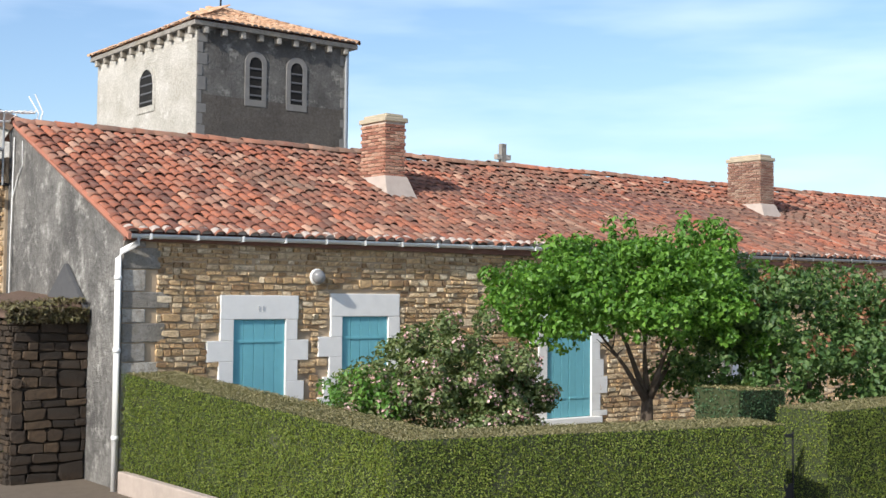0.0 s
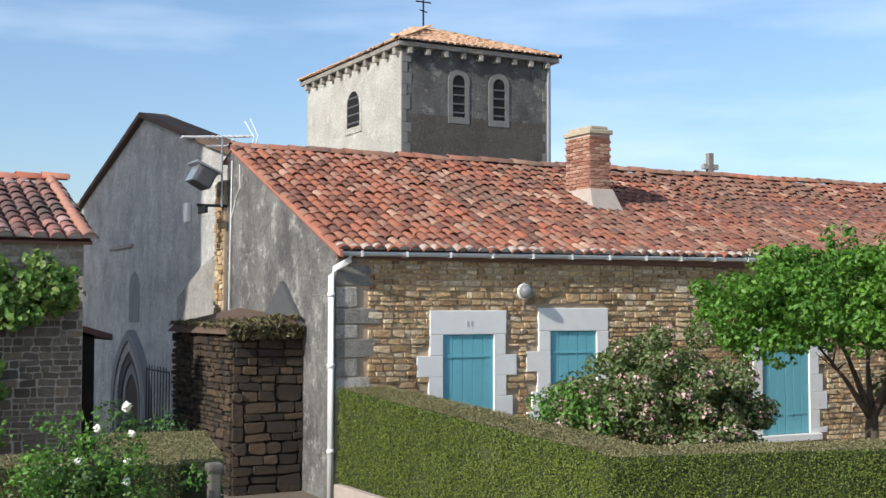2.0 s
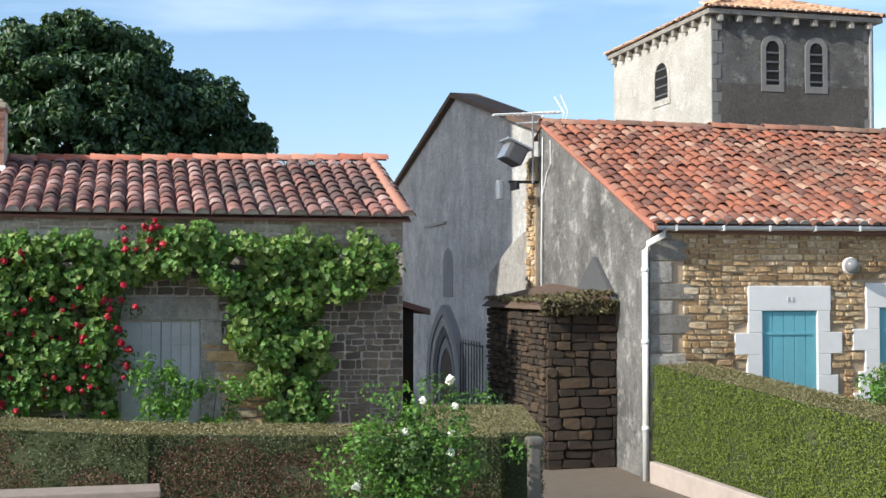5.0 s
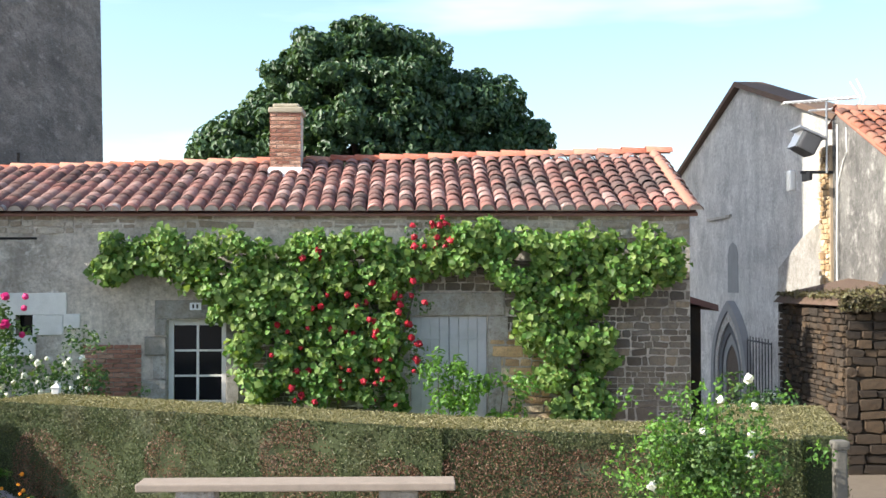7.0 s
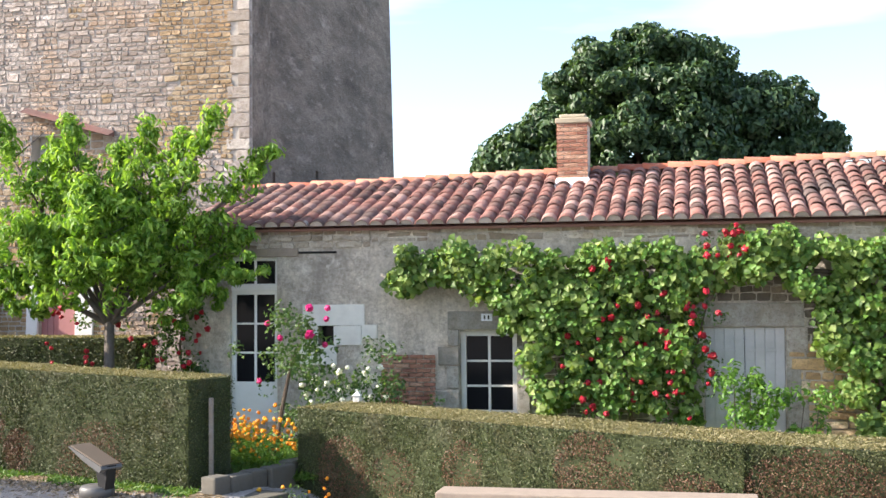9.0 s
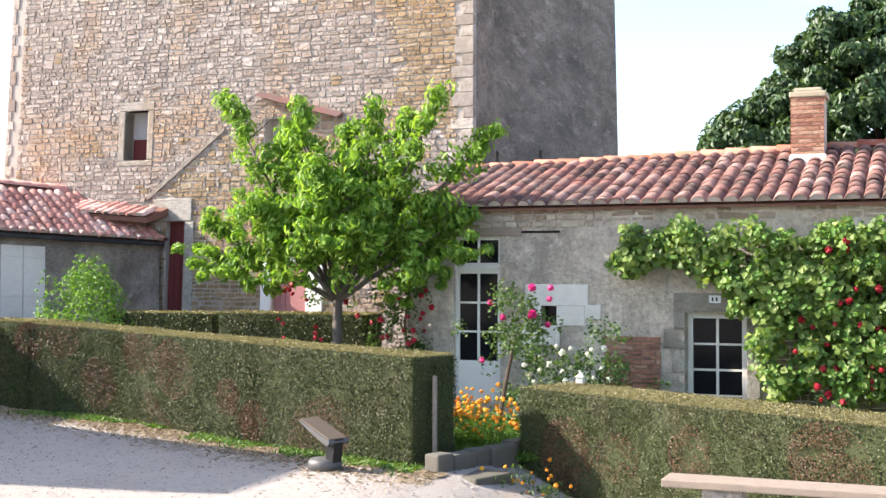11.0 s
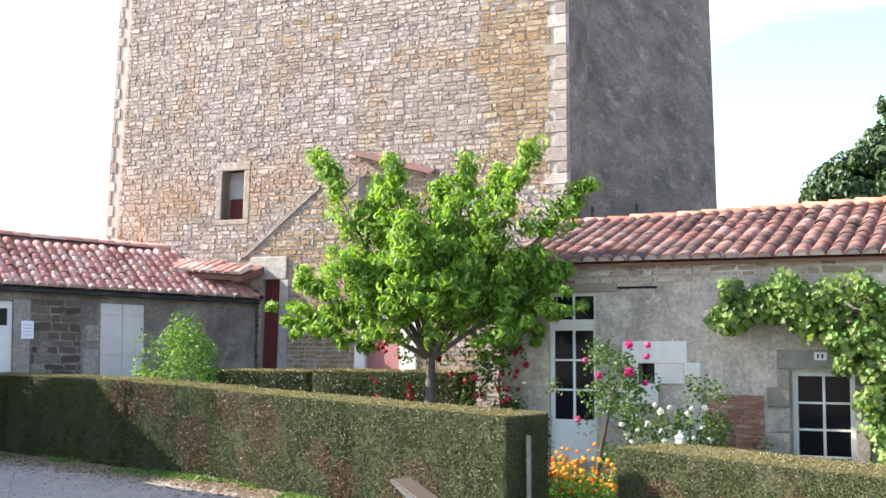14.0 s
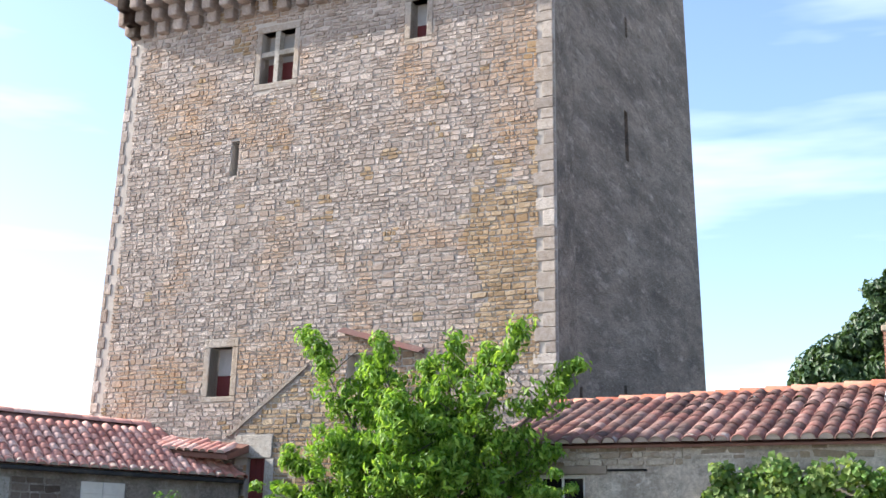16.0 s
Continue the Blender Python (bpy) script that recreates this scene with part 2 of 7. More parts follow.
LEAF_CITRUS = leaf_mat("citrus_leaf", [(0.0, (0.051, 0.125, 0.015)), (0.5, (0.102, 0.228, 0.026)), (1.0, (0.184, 0.342, 0.053))], 0.4, 0.45)
LEAF_MAPLE = leaf_mat("maple_leaf", [(0.0, (0.07, 0.17, 0.022)), (0.5, (0.17, 0.32, 0.045)), (1.0, (0.32, 0.48, 0.11))], 0.5)
LEAF_VINE = leaf_mat("vine_leaf", [(0.0, (0.053, 0.117, 0.019)), (0.5, (0.139, 0.234, 0.043)), (1.0, (0.297, 0.383, 0.117))], 0.4)
LEAF_BUSH = leaf_mat("bush_leaf", [(0.0, (0.054, 0.090, 0.024)), (0.5, (0.120, 0.168, 0.054)), (1.0, (0.216, 0.240, 0.108))], 0.35)
LEAF_LIGHT = leaf_mat("light_shoot_leaf", [(0.0, (0.062, 0.161, 0.022)), (1.0, (0.179, 0.333, 0.067))], 0.4)
LEAF_ROSE = leaf_mat("rose_leaf", [(0.0, (0.035, 0.08, 0.02)), (0.6, (0.08, 0.15, 0.04)), (1.0, (0.15, 0.22, 0.07))], 0.35)
GRASS = leaf_mat("grass_blade", [(0.0, (0.05, 0.12, 0.015)), (0.6, (0.1, 0.2, 0.03)), (1.0, (0.19, 0.26, 0.07))], 0.35)
RED = leaf_mat("red_rose_petal", [(0.0, (0.320, 0.008, 0.018)), (1.0, (0.496, 0.024, 0.048))], 0.2)
MAGENTA = leaf_mat("magenta_petal", [(0.0, (0.5, 0.01, 0.12)), (1.0, (0.65, 0.04, 0.2))], 0.2)
PALEPINK = leaf_mat("pale_pink_petal", [(0.0, (0.535, 0.293, 0.293)), (1.0, (0.808, 0.563, 0.551))], 0.25)
WHITEP = leaf_mat("white_petal", [(0.0, (0.7, 0.7, 0.6)), (1.0, (0.85, 0.84, 0.78))], 0.2)
ORANGE = leaf_mat("orange_petal", [(0.0, (0.75, 0.26, 0.02)), (1.0, (0.85, 0.45, 0.03))], 0.2)

gm = Mat("gravel_court", 0.95)
gc = gm.mix(gm.span(gm.noise(0.35, 5, 0.6), 0.4, 0.65), (0.37, 0.325, 0.285), (0.25, 0.217, 0.19))
gc = gm.mix(gm.span(gm.noise(45, 3, 0.7), 0.35, 0.7), gc, (0.44, 0.4, 0.365))
gc = gm.mix(gm.span(gm.noise(1.1, 6, 0.7), 0.58, 0.72, 0, 0.6), gc, (0.4, 0.315, 0.215))
gc = gm.mix(gm.span(gm.noise(5, 7, 0.75), 0.52, 0.68, 0, 0.55), gc, (0.3, 0.26, 0.225))
gm.bump(gm.noise(60, 4, 0.7), 0.8, 0.02)
GRAVEL = gm.done(gc)


# ---- tools for meshes ----
R = random.Random(7)
GM = pose(0, 0, 0, 0, 0, GRID)


def mesh_of(name, verts, faces, mat, smooth=False):
    me = bpy.data.meshes.new(name)
    me.from_pydata([tuple(v) for v in verts], [], faces)
    me.materials.append(mat)
    if smooth:
        me.polygons.foreach_set("use_smooth", [True] * len(me.polygons))
    me.update()
    return me


def part(name, data, parent, label="", loc=None, m=None):
    ob = new(name, data)
    ob.parent = parent
    if m is not None:
        ob.matrix_basis = m
    elif loc is not None:
        ob.location = loc
    if label:
        tagged(ob, label)
    return ob


def thing(name, x, y, z, label, category, group="", kind="", turn=0.0):
    """An Empty at the thing's base, at a place of the common grid."""
    ob = new(name)
    ob.empty_display_size = 0.1
    ob.matrix_world = GM @ pose(x, y, z, 0, 0, turn)
    return tagged(ob, label, category, group, kind)


def solid(name, data, x, y, z, label, category, group="", kind="", turn=0.0):
    ob = new(name, data)
    ob.matrix_world = GM @ pose(x, y, z, 0, 0, turn)
    return tagged(ob, label, category, group, kind)


class Geo:
    """Gathers boxes and other forms into one mesh."""

    def __init__(self):
        self.v, self.f = [], []

    def add(self, verts, faces):
        k = len(self.v)
        self.v += [tuple(p) for p in verts]
        self.f += [tuple(i + k for i in q) for q in faces]
        return self

    def box(self, a, b, c=0.0):
        """A box from corner a to corner b, its edges cut by c."""
        x0, y0, z0 = (min(p, q) for p, q in zip(a, b))
        x1, y1, z1 = (max(p, q) for p, q in zip(a, b))
        if c <= 0:
            v = [(x, y, z) for x in (x0, x1) for y in (y0, y1) for z in (z0, z1)]
            return self.add(v, [(0, 1, 3, 2), (4, 6, 7, 5), (0, 4, 5, 1), (2, 3, 7, 6), (0, 2, 6, 4), (1, 5, 7, 3)])
        bm = bmesh.new()
        bmesh.ops.create_cube(bm, size=1.0)
        bmesh.ops.scale(bm, vec=(x1 - x0, y1 - y0, z1 - z0), verts=bm.verts)
        bmesh.ops.translate(bm, vec=((x0 + x1) / 2, (y0 + y1) / 2, (z0 + z1) / 2), verts=bm.verts)
        bmesh.ops.bevel(bm, geom=bm.edges[:], offset=c, segments=2, affect="EDGES", profile=0.6)
        return self.bm(bm)

    def bm(self, bm):
        bm.verts.index_update()
        self.add([v.co[:] for v in bm.verts], [tuple(v.index for v in f.verts) for f in bm.faces])
        bm.free()
        return self

    def tube(self, pts, radii, n=8, cap=True):
        """A round tube along points, with a radius at each."""
        pts = [Vector(p) for p in pts]
        if not isinstance(radii, (list, tuple)):
            radii = [radii] * len(pts)
        v, f = [], []
        for i, p in enumerate(pts):
            d = (pts[min(i + 1, len(pts) - 1)] - pts[max(i - 1, 0)]).normalized()
            s = d.cross(Vector((0, 0, 1)) if abs(d.z) < 0.95 else Vector((1, 0, 0))).normalized()
            t = s.cross(d)
            for k in range(n):
                a = 2 * math.pi * k / n
                v.append(p + (s * math.cos(a) + t * math.sin(a)) * radii[i])
        for i in range(len(pts) - 1):
            for k in range(n):
                f.append((i * n + k, i * n + (k + 1) % n, (i + 1) * n + (k + 1) % n, (i + 1) * n + k))
        if cap:
            f += [tuple(range(n))[::-1], tuple((len(pts) - 1) * n + k for k in range(n))]
        return self.add(v, f)

    def prism(self, poly, y0, y1):
        """A polygon in x, z, drawn out from y0 to y1."""
        n = len(poly)
        v = [(x, y0, z) for x, z in poly] + [(x, y1, z) for x, z in poly]
        return self.add(v, [tuple(range(n)), tuple(range(2 * n - 1, n - 1, -1))] + [(i, i + n, (i + 1) % n + n, (i + 1) % n) for i in range(n)])

    def mesh(self, name, mat, smooth=False):
        return mesh_of(name, self.v, self.f, mat, smooth)


def boxm(name, a, b, mat, c=0.0):
    return Geo().box(a, b, c).mesh(name, mat)


def holed_wall(w0, w1, z0, z1, thick, holes, mat, name="wall", y=0.0):
    """A wall in x and z, its front at y and its back at y + thick, with openings right through."""
    xs = sorted({w0, w1, *[h[0] for h in holes], *[h[1] for h in holes]})
    zs = sorted({z0, z1, *[h[2] for h in holes], *[h[3] for h in holes]})
    xs, zs = [x for x in xs if w0 <= x <= w1], [z for z in zs if z0 <= z <= z1]
    g = Geo()
    full = {}
    for i in range(len(xs) - 1):
        for j in range(len(zs) - 1):
            cx, cz = (xs[i] + xs[i + 1]) / 2, (zs[j] + zs[j + 1]) / 2
            full[i, j] = not any(h[0] < cx < h[1] and h[2] < cz < h[3] for h in holes)
    for (i, j), ok in full.items():
        if not ok:
            continue
        a, b, c, d = xs[i], xs[i + 1], zs[j], zs[j + 1]
        g.add([(a, y, c), (b, y, c), (b, y, d), (a, y, d)], [(0, 1, 2, 3)])
        g.add([(a, y + thick, c), (b, y + thick, c), (b, y + thick, d), (a, y + thick, d)], [(3, 2, 1, 0)])
        for (di, dj), q in {(-1, 0): [(a, y, d), (a, y + thick, d), (a, y + thick, c), (a, y, c)], (1, 0): [(b, y, c), (b, y + thick, c), (b, y + thick, d), (b, y, d)],
                            (0, -1): [(a, y, c), (a, y + thick, c), (b, y + thick, c), (b, y, c)], (0, 1): [(b, y, d), (b, y + thick, d), (a, y + thick, d), (a, y, d)]}.items():
            if not full.get((i + di, j + dj), False):
                g.add(q, [(0, 1, 2, 3)])
    return g.mesh(name, mat)


def stone_shape(w, h, d, r):
    """A rough block with an uneven eight-sided outline, centred in x and z, its face at y = -d."""
    e = min(w, h)
    ring = []
    for sx, sz in ((-1, -1), (1, -1), (1, 1), (-1, 1)):
        cx, cz = r.uniform(0.03, 0.38) * e, r.uniform(0.03, 0.26) * e
        p, q = (sx * (w / 2 - cx), sz * h / 2 * r.uniform(0.8, 1.08)), (sx * w / 2 * r.uniform(0.86, 1.05), sz * (h / 2 - cz))
        ring += [q, p] if sx * sz > 0 else [p, q]
    c = 0.06 * e
    back = [(x, 0.02, z) for x, z in ring]
    tilt, lift = r.uniform(-0.3, 0.3) * d, r.uniform(-0.3, 0.3) * d
    face = [(x - math.copysign(c, x), -d + tilt * x / w + lift * z / h + r.uniform(-0.1, 0.1) * d, z - math.copysign(c, z)) for x, z in ring]
    v = back + face
    return v, [tuple(range(8, 16))] + [(k, (k + 1) % 8, (k + 1) % 8 + 8, k + 8) for k in range(8)]


def rubble(parent, x0, x1, z0, z1, holes, mat, rows=(0.06, 0.14), longs=(0.12, 0.36), depth=0.03, single=None, seed=1, name="stone", m=None, gap=0.012, big=0.08):
    """Irregular rubble on the plane y = 0: short bands of uneven courses, broken by larger blocks. Stones within single(x, z) are parts of their own, up to 300; the rest is one mesh."""
    r = random.Random(seed)
    far = Geo()
    cells = []
    z = z0
    avg = (rows[0] + rows[1]) / 2
    while z < z1 - 0.02:
        H = min(r.uniform(2.2, 4.2) * avg, z1 - z)
        if z1 - z - H < avg:
            H = z1 - z
        x = x0 - r.uniform(0, 0.3)
        while x < x1:
            w = r.uniform(2.0, 5.5) * (longs[0] + longs[1]) / 2
            if r.random() < big:
                w = r.uniform(0.8, 1.3) * longs[1]
                h = min(H, r.uniform(1.5, 2.2) * avg)
                cells.append((x, x + w, z, z + h))
                if H - h > 0.04:
                    cells.append((x, x + w, z + h, z + H))
            else:
                n = max(1, round(H / avg + r.uniform(-0.6, 0.6)))
                cuts = sorted(r.uniform(-0.28, 0.28) / n + k / n for k in range(1, n))
                zs = [z] + [z + H * c for c in cuts] + [z + H]
                for p, q in zip(zs, zs[1:]):
                    xx = x
                    while xx < x + w - 0.01:
                        l = r.uniform(*longs) * (0.65 + 0.45 * (q - p) / avg)
                        e = xx + l if x + w - xx - l > longs[0] * 0.6 else x + w
                        cells.append((xx, e, p, q))
                        xx = e
            x += w
        z += H
    count = 0
    for a, b, c, d in cells:
        a, b, c, d = max(a, x0), min(b, x1), c + gap / 2, d - gap / 2
        for q in holes:
            if a < q[1] and b > q[0] and c < q[3] - 0.01 and d > q[2] + 0.01:
                if a < q[0] and b <= q[1]:
                    b = q[0]
                elif b > q[1] and a >= q[0]:
                    a = q[1]
                else:
                    b = a
        if b - a < 0.05 or d - c < 0.02:
            continue
        v, f = stone_shape(b - a - gap * 0.8, d - c, depth * r.uniform(0.4, 1.6), r)
        cx, cz, tilt = (a + b) / 2, (c + d) / 2, r.uniform(-5, 5)
        mm = pose(cx, 0, cz, 0, tilt, 0)
        if single is not None and count < 300 and single(cx, cz):
            count += 1
            part(name, mesh_of(name, v, f, mat), parent, m=mm if m is None else m @ mm)
        else:
            far.add([mm @ Vector(p) for p in v], f)
    if far.v:
        tagged(part(name + "_rest", far.mesh(name + "_rest", mat), parent, m=m), kind="stuff")


def tile_shape(w, w2, length, rise, n=6, th=0.014):
    """A half-round tile, lying along +y from its wide lower end, hollow below."""
    v, f = [], []
    for y, ww in ((0, w), (length, w2)):
        for k in range(n + 1):
            a = math.pi * k / n
            v.append((-ww / 2 * math.cos(a), y, rise * math.sin(a) * ww / w))
    for k in range(n + 1):
        a = math.pi * k / n
        v.append((-(w / 2 - th) * math.cos(a), 0, (rise - th) * math.sin(a)))
    for k in range(n):
        f.append((k, k + 1, n + 2 + k, n + 1 + k))
        f.append((k, 2 * n + 2 + k, 2 * n + 3 + k, k + 1))
    return v, f


def tiled_slope(parent, m, width, length, col, row, mat, single=None, seed=1, rise=0.5, name="tile", inside=None, sag=0.0, twist=0.0, taper=0.78, tilt=3.2, loose=1.0):
    """Canal tiles on a slope: x along the eave, y up the slope, z off it; m lays the slope into its thing."""
    r = random.Random(seed)
    w = col * 0.98
    shapes = []
    for i in range(4):
        v, f = tile_shape(w, w * taper, row * 1.35, w * rise * r.uniform(0.9, 1.1))
        shapes.append((v, f, mesh_of(name, v, f, mat, True)))
    far, count = Geo(), 0
    for i in range(int(width / col)):
        xo, yo = r.uniform(-0.012, 0.012), r.uniform(0, 0.7) * row
        for j in range(int(length / row)):
            x, y = (i + 0.5) * col, j * row - 0.05 - (yo if j else 0)
            if inside is not None and not inside(x, y):
                continue
            k = r.randrange(4)
            v, f, me = shapes[k]
            z = -sag * math.sin(math.pi * x / width) * math.sin(math.pi * min(1, y / length))
            z += twist * (x / width) * max(0.0, y / length)
            mm = pose(x + xo + r.uniform(-0.01, 0.01), y + r.uniform(-0.035, 0.035) * loose, 0.012 + z + r.uniform(0, 0.014) * loose, -tilt + r.uniform(-1.2, 1.2) * loose, r.uniform(-4, 4) * loose, r.uniform(-3.5, 3.5) * loose)
            if single is not None and count < 300 and single(x, y):
                count += 1
                part(name, me, parent, m=m @ mm)
            else:
                far.add([mm @ Vector(p) for p in v], f)
    tagged(part(name + "_rest", far.mesh(name + "_rest", mat, True), parent, m=m), kind="stuff")
    # mortar that closes the lowest tiles
    g = Geo()
    for i in range(int(width / col)):
        x = (i + 0.5) * col
        if inside is not None and not inside(x, 0.02):
            continue
        n = 6
        arc = [(x - w * 0.44 * math.cos(math.pi * k / n), -0.03, 0.02 + w * rise * 0.85 * math.sin(math.pi * k / n)) for k in range(n + 1)]
        g.add(arc + [(p[0], 0.1, p[2]) for p in arc], [tuple(range(n + 1))] + [(k, k + n + 1, k + n + 2, k + 1) for k in range(n)])
    if g.v:
        tagged(part("eave_mortar", g.mesh("eave_mortar", EAVEM), parent, m=m), kind="stuff")


def slope_frame(a, b, c):
    """The pose whose x runs from a to b and whose y runs from a towards c."""
    a, b, c = Vector(a), Vector(b), Vector(c)
    x = (b - a).normalized()
    z = x.cross(c - a).normalized()
    y = z.cross(x)
    return Matrix.Translation(a) @ Matrix((x, y, z)).transposed().to_4x4()


# ---- leaves ----
def leaf_mesh(name, pts, normals, sizes, mat, kinds=1, seed=0, fold=0.35, long=1.5, droop=0.0, wild=0.45, simple=False):
    """Many small folded leaves, four triangles each, at points."""
    r = np.random.RandomState(seed)
    n = len(pts)
    pts, normals = np.asarray(pts, float), np.asarray(normals, float)
    nn = normals + r.normal(0, wild, (n, 3))
    nn /= np.linalg.norm(nn, axis=1)[:, None] + 1e-9
    t = r.normal(0, 1, (n, 3))
    t[:, 2] -= droop
    t -= (t * nn).sum(1)[:, None] * nn
    t /= np.linalg.norm(t, axis=1)[:, None] + 1e-9
    s = np.cross(nn, t)
    L = np.asarray(sizes, float)[:, None]
    W = L / long
    a, b = pts - t * L * 0.5, pts + t * L * 0.5 - nn * L * 0.12
    c, d = pts + s * W * 0.5 + nn * W * fold, pts - s * W * 0.5 + nn * W * fold
    v = np.stack([a, c, b, d, pts], 1).reshape(-1, 3)
    base = (np.arange(n) * 5)[:, None]
    f = np.concatenate([base + k for k in ([0, 1, 4], [1, 2, 4], [2, 3, 4], [3, 0, 4])], 1).reshape(-1, 3)
    if simple:
        v = np.stack([a, c, b, d], 1).reshape(-1, 3)
        base = (np.arange(n) * 4)[:, None]
        f = np.concatenate([base + [0, 1, 2], base + [0, 2, 3]], 1).reshape(-1, 3)
    me = bpy.data.meshes.new(name)
    me.vertices.add(len(v))
    me.vertices.foreach_set("co", v.ravel().astype(np.float32))
    me.loops.add(f.size)
    me.loops.foreach_set("vertex_index", f.ravel().astype(np.int32))
    me.polygons.add(len(f))
    me.polygons.foreach_set("loop_start", (np.arange(len(f)) * 3).astype(np.int32))
    me.update(calc_edges=True)
    me.materials.append(mat)
    return me


def clumps(centres, radii, per, seed, squash=0.8, shell=0.55):
    """Points and outward normals on many loose clumps."""
    r = np.random.RandomState(seed)
    P, N = [], []
    for c, q in zip(centres, radii):
        d = r.normal(0, 1, (per, 3))
        d /= np.linalg.norm(d, axis=1)[:, None]
        rad = q * (shell + (1 - shell) * r.rand(per) ** 0.5)[:, None]
        P.append(np.asarray(c) + d * rad * (1, 1, squash))
        N.append(d + (0, 0, 0.35))
    return np.concatenate(P), np.concatenate(N)


def hull_points(n, size, seed, low=-0.6, bumps=0.25):
    """Clump centres on the skin and inside of a lumpy ellipsoid."""
    r = random.Random(seed)
    out = []
    while len(out) < n:
        d = Vector((r.gauss(0, 1), r.gauss(0, 1), r.gauss(0, 1))).normalized()
        if d.z < low:
            continue
        k = (0.45 + 0.55 * r.random() ** 0.45) * (1 + bumps * noise.noise(d * 2.2 + Vector((seed, 0, 0))))
        out.append((d.x * size[0] * k, d.y * size[1] * k, d.z * size[2] * k))
    return out


def limbs(base, tips, r0, mat, seed, fork=0.4):
    """A trunk that divides into bent limbs towards the tips."""
    r = random.Random(seed)
    g = Geo()
    f = Vector(base[1])
    g.tube([base[0], Vector(base[0]).lerp(f, 0.5) + Vector((r.uniform(-0.04, 0.04), r.uniform(-0.04, 0.04), 0)), f], [r0 * 1.25, r0, r0 * 0.85], 10)
    gl = []
    for t in tips:
        t = Vector(t)
        k = Geo()
        mid = f.lerp(t, 0.45) + Vector((r.uniform(-0.15, 0.15), r.uniform(-0.15, 0.15), r.uniform(-0.05, 0.15)))
        k.tube([f - Vector((0, 0, 0.05)), f.lerp(mid, 0.5) + Vector((0, 0, -0.03)), mid, t], [r0 * 0.6, r0 * 0.45, r0 * 0.3, r0 * 0.08], 7)
        for q in range(3):
            e = mid.lerp(t, r.uniform(0.1, 0.7))
            k.tube([e, e + Vector((r.uniform(-0.5, 0.5), r.uniform(-0.5, 0.5), r.uniform(0.1, 0.5))) * (t - f).length * 0.4], [r0 * 0.16, r0 * 0.04], 5)
        gl.append(k.mesh("limb", mat, True))
    return g.mesh("trunk", mat, True), gl


# ---- ground ----
def ground_z(x, y):
    s = min(1.0, max(0.0, (x + 5.7) / 1.6))
    k = min(1.0, max(0.0, (-8.0 - x) / 7.0))
    a, b = min(1.0, max(0.0, (y - 19.5) / 6.0)), min(1.0, max(0.0, (x - 3.0) / 2.0))
    return -0.42 * s * s * (3 - 2 * s) + 0.16 * k * k * (3 - 2 * k) - 0.55 * a * b + 0.015 * noise.noise(Vector((x * 0.6, y * 0.6, 0)))


def ground():
    xs = [-900, -300, -120, -60] + [-40 + 0.5 * i for i in range(161)] + [60, 120, 300, 900]
    ys = [-900, -300, -100, -40] + [-20 + 0.5 * i for i in range(161)] + [80, 120, 300, 900]
    v = [(x, y, ground_z(x, y)) for y in ys for x in xs]
    n = len(xs)
    f = [(j * n + i, j * n + i + 1, (j + 1) * n + i + 1, (j + 1) * n + i) for j in range(len(ys) - 1) for i in range(n - 1)]
    solid("ground", mesh_of("ground", v, f, GRAVEL, True), 0, 0, 0, "pale gravel court with worn earthy patches", "ground", kind="structure")


ground()


# ---- shared pieces ----
def plank_door(th, x, z0, z1, w, y, mat, planks=5, name="door", straps=True, label="", m=None):
    d = part(name, boxm("door_back", (x, y + 0.02, z0), (x + w, y + 0.05, z1), mat), th, label)
    pw = w / planks
    for i in range(planks):
        part("plank", boxm("plank", (x + i * pw + 0.004, y, z0 + 0.01), (x + (i + 1) * pw - 0.004, y + 0.019, z1 - 0.01), mat, 0.005), d)
    if straps:
        for zz in (z0 + 0.18 * (z1 - z0), z1 - 0.16 * (z1 - z0)):
            part("strap_hinge", boxm("strap", (x + 0.02, y - 0.012, zz - 0.02), (x + w - 0.1, y - 0.001, zz + 0.02), mat, 0.003), d)
    return d


def glazed(th, x, z0, z1, w, y, cols, rows, mat, name="window", bottom=0.0, frame_w=0.06, label=""):
    """A glazed leaf with bars; bottom: the height of a solid panel below."""
    wi = part(name, Geo().box((x, y, z0), (x + frame_w, y + 0.06, z1), 0.006).box((x + w - frame_w, y, z0), (x + w, y + 0.06, z1), 0.006)
              .box((x + frame_w, y, z1 - frame_w), (x + w - frame_w, y + 0.058, z1), 0.006).box((x + frame_w, y, z0), (x + w - frame_w, y + 0.058, z0 + frame_w + bottom), 0.006).mesh("window_frame", mat), th, label)
    a, b, c, d = x + frame_w, x + w - frame_w, z0 + frame_w + bottom, z1 - frame_w
    for i in range(cols):
        for j in range(rows):
            x0, x1 = a + (b - a) * i / cols, a + (b - a) * (i + 1) / cols
            q0, q1 = c + (d - c) * j / rows, c + (d - c) * (j + 1) / rows
            part("pane", boxm("pane", (x0 + 0.004, y + 0.028, q0 + 0.004), (x1 - 0.004, y + 0.034, q1 - 0.004), GLASS), wi)
    for i in range(1, cols):
        xx = a + (b - a) * i / cols
        part("glazing_bar", boxm("bar", (xx - 0.02, y + 0.008, c), (xx + 0.02, y + 0.05, d), mat, 0.004), wi)
    for j in range(1, rows):
        zz = c + (d - c) * j / rows
        part("glazing_bar", boxm("bar", (a, y + 0.01, zz - 0.016), (b, y + 0.048, zz + 0.016), mat, 0.004), wi)
    return wi


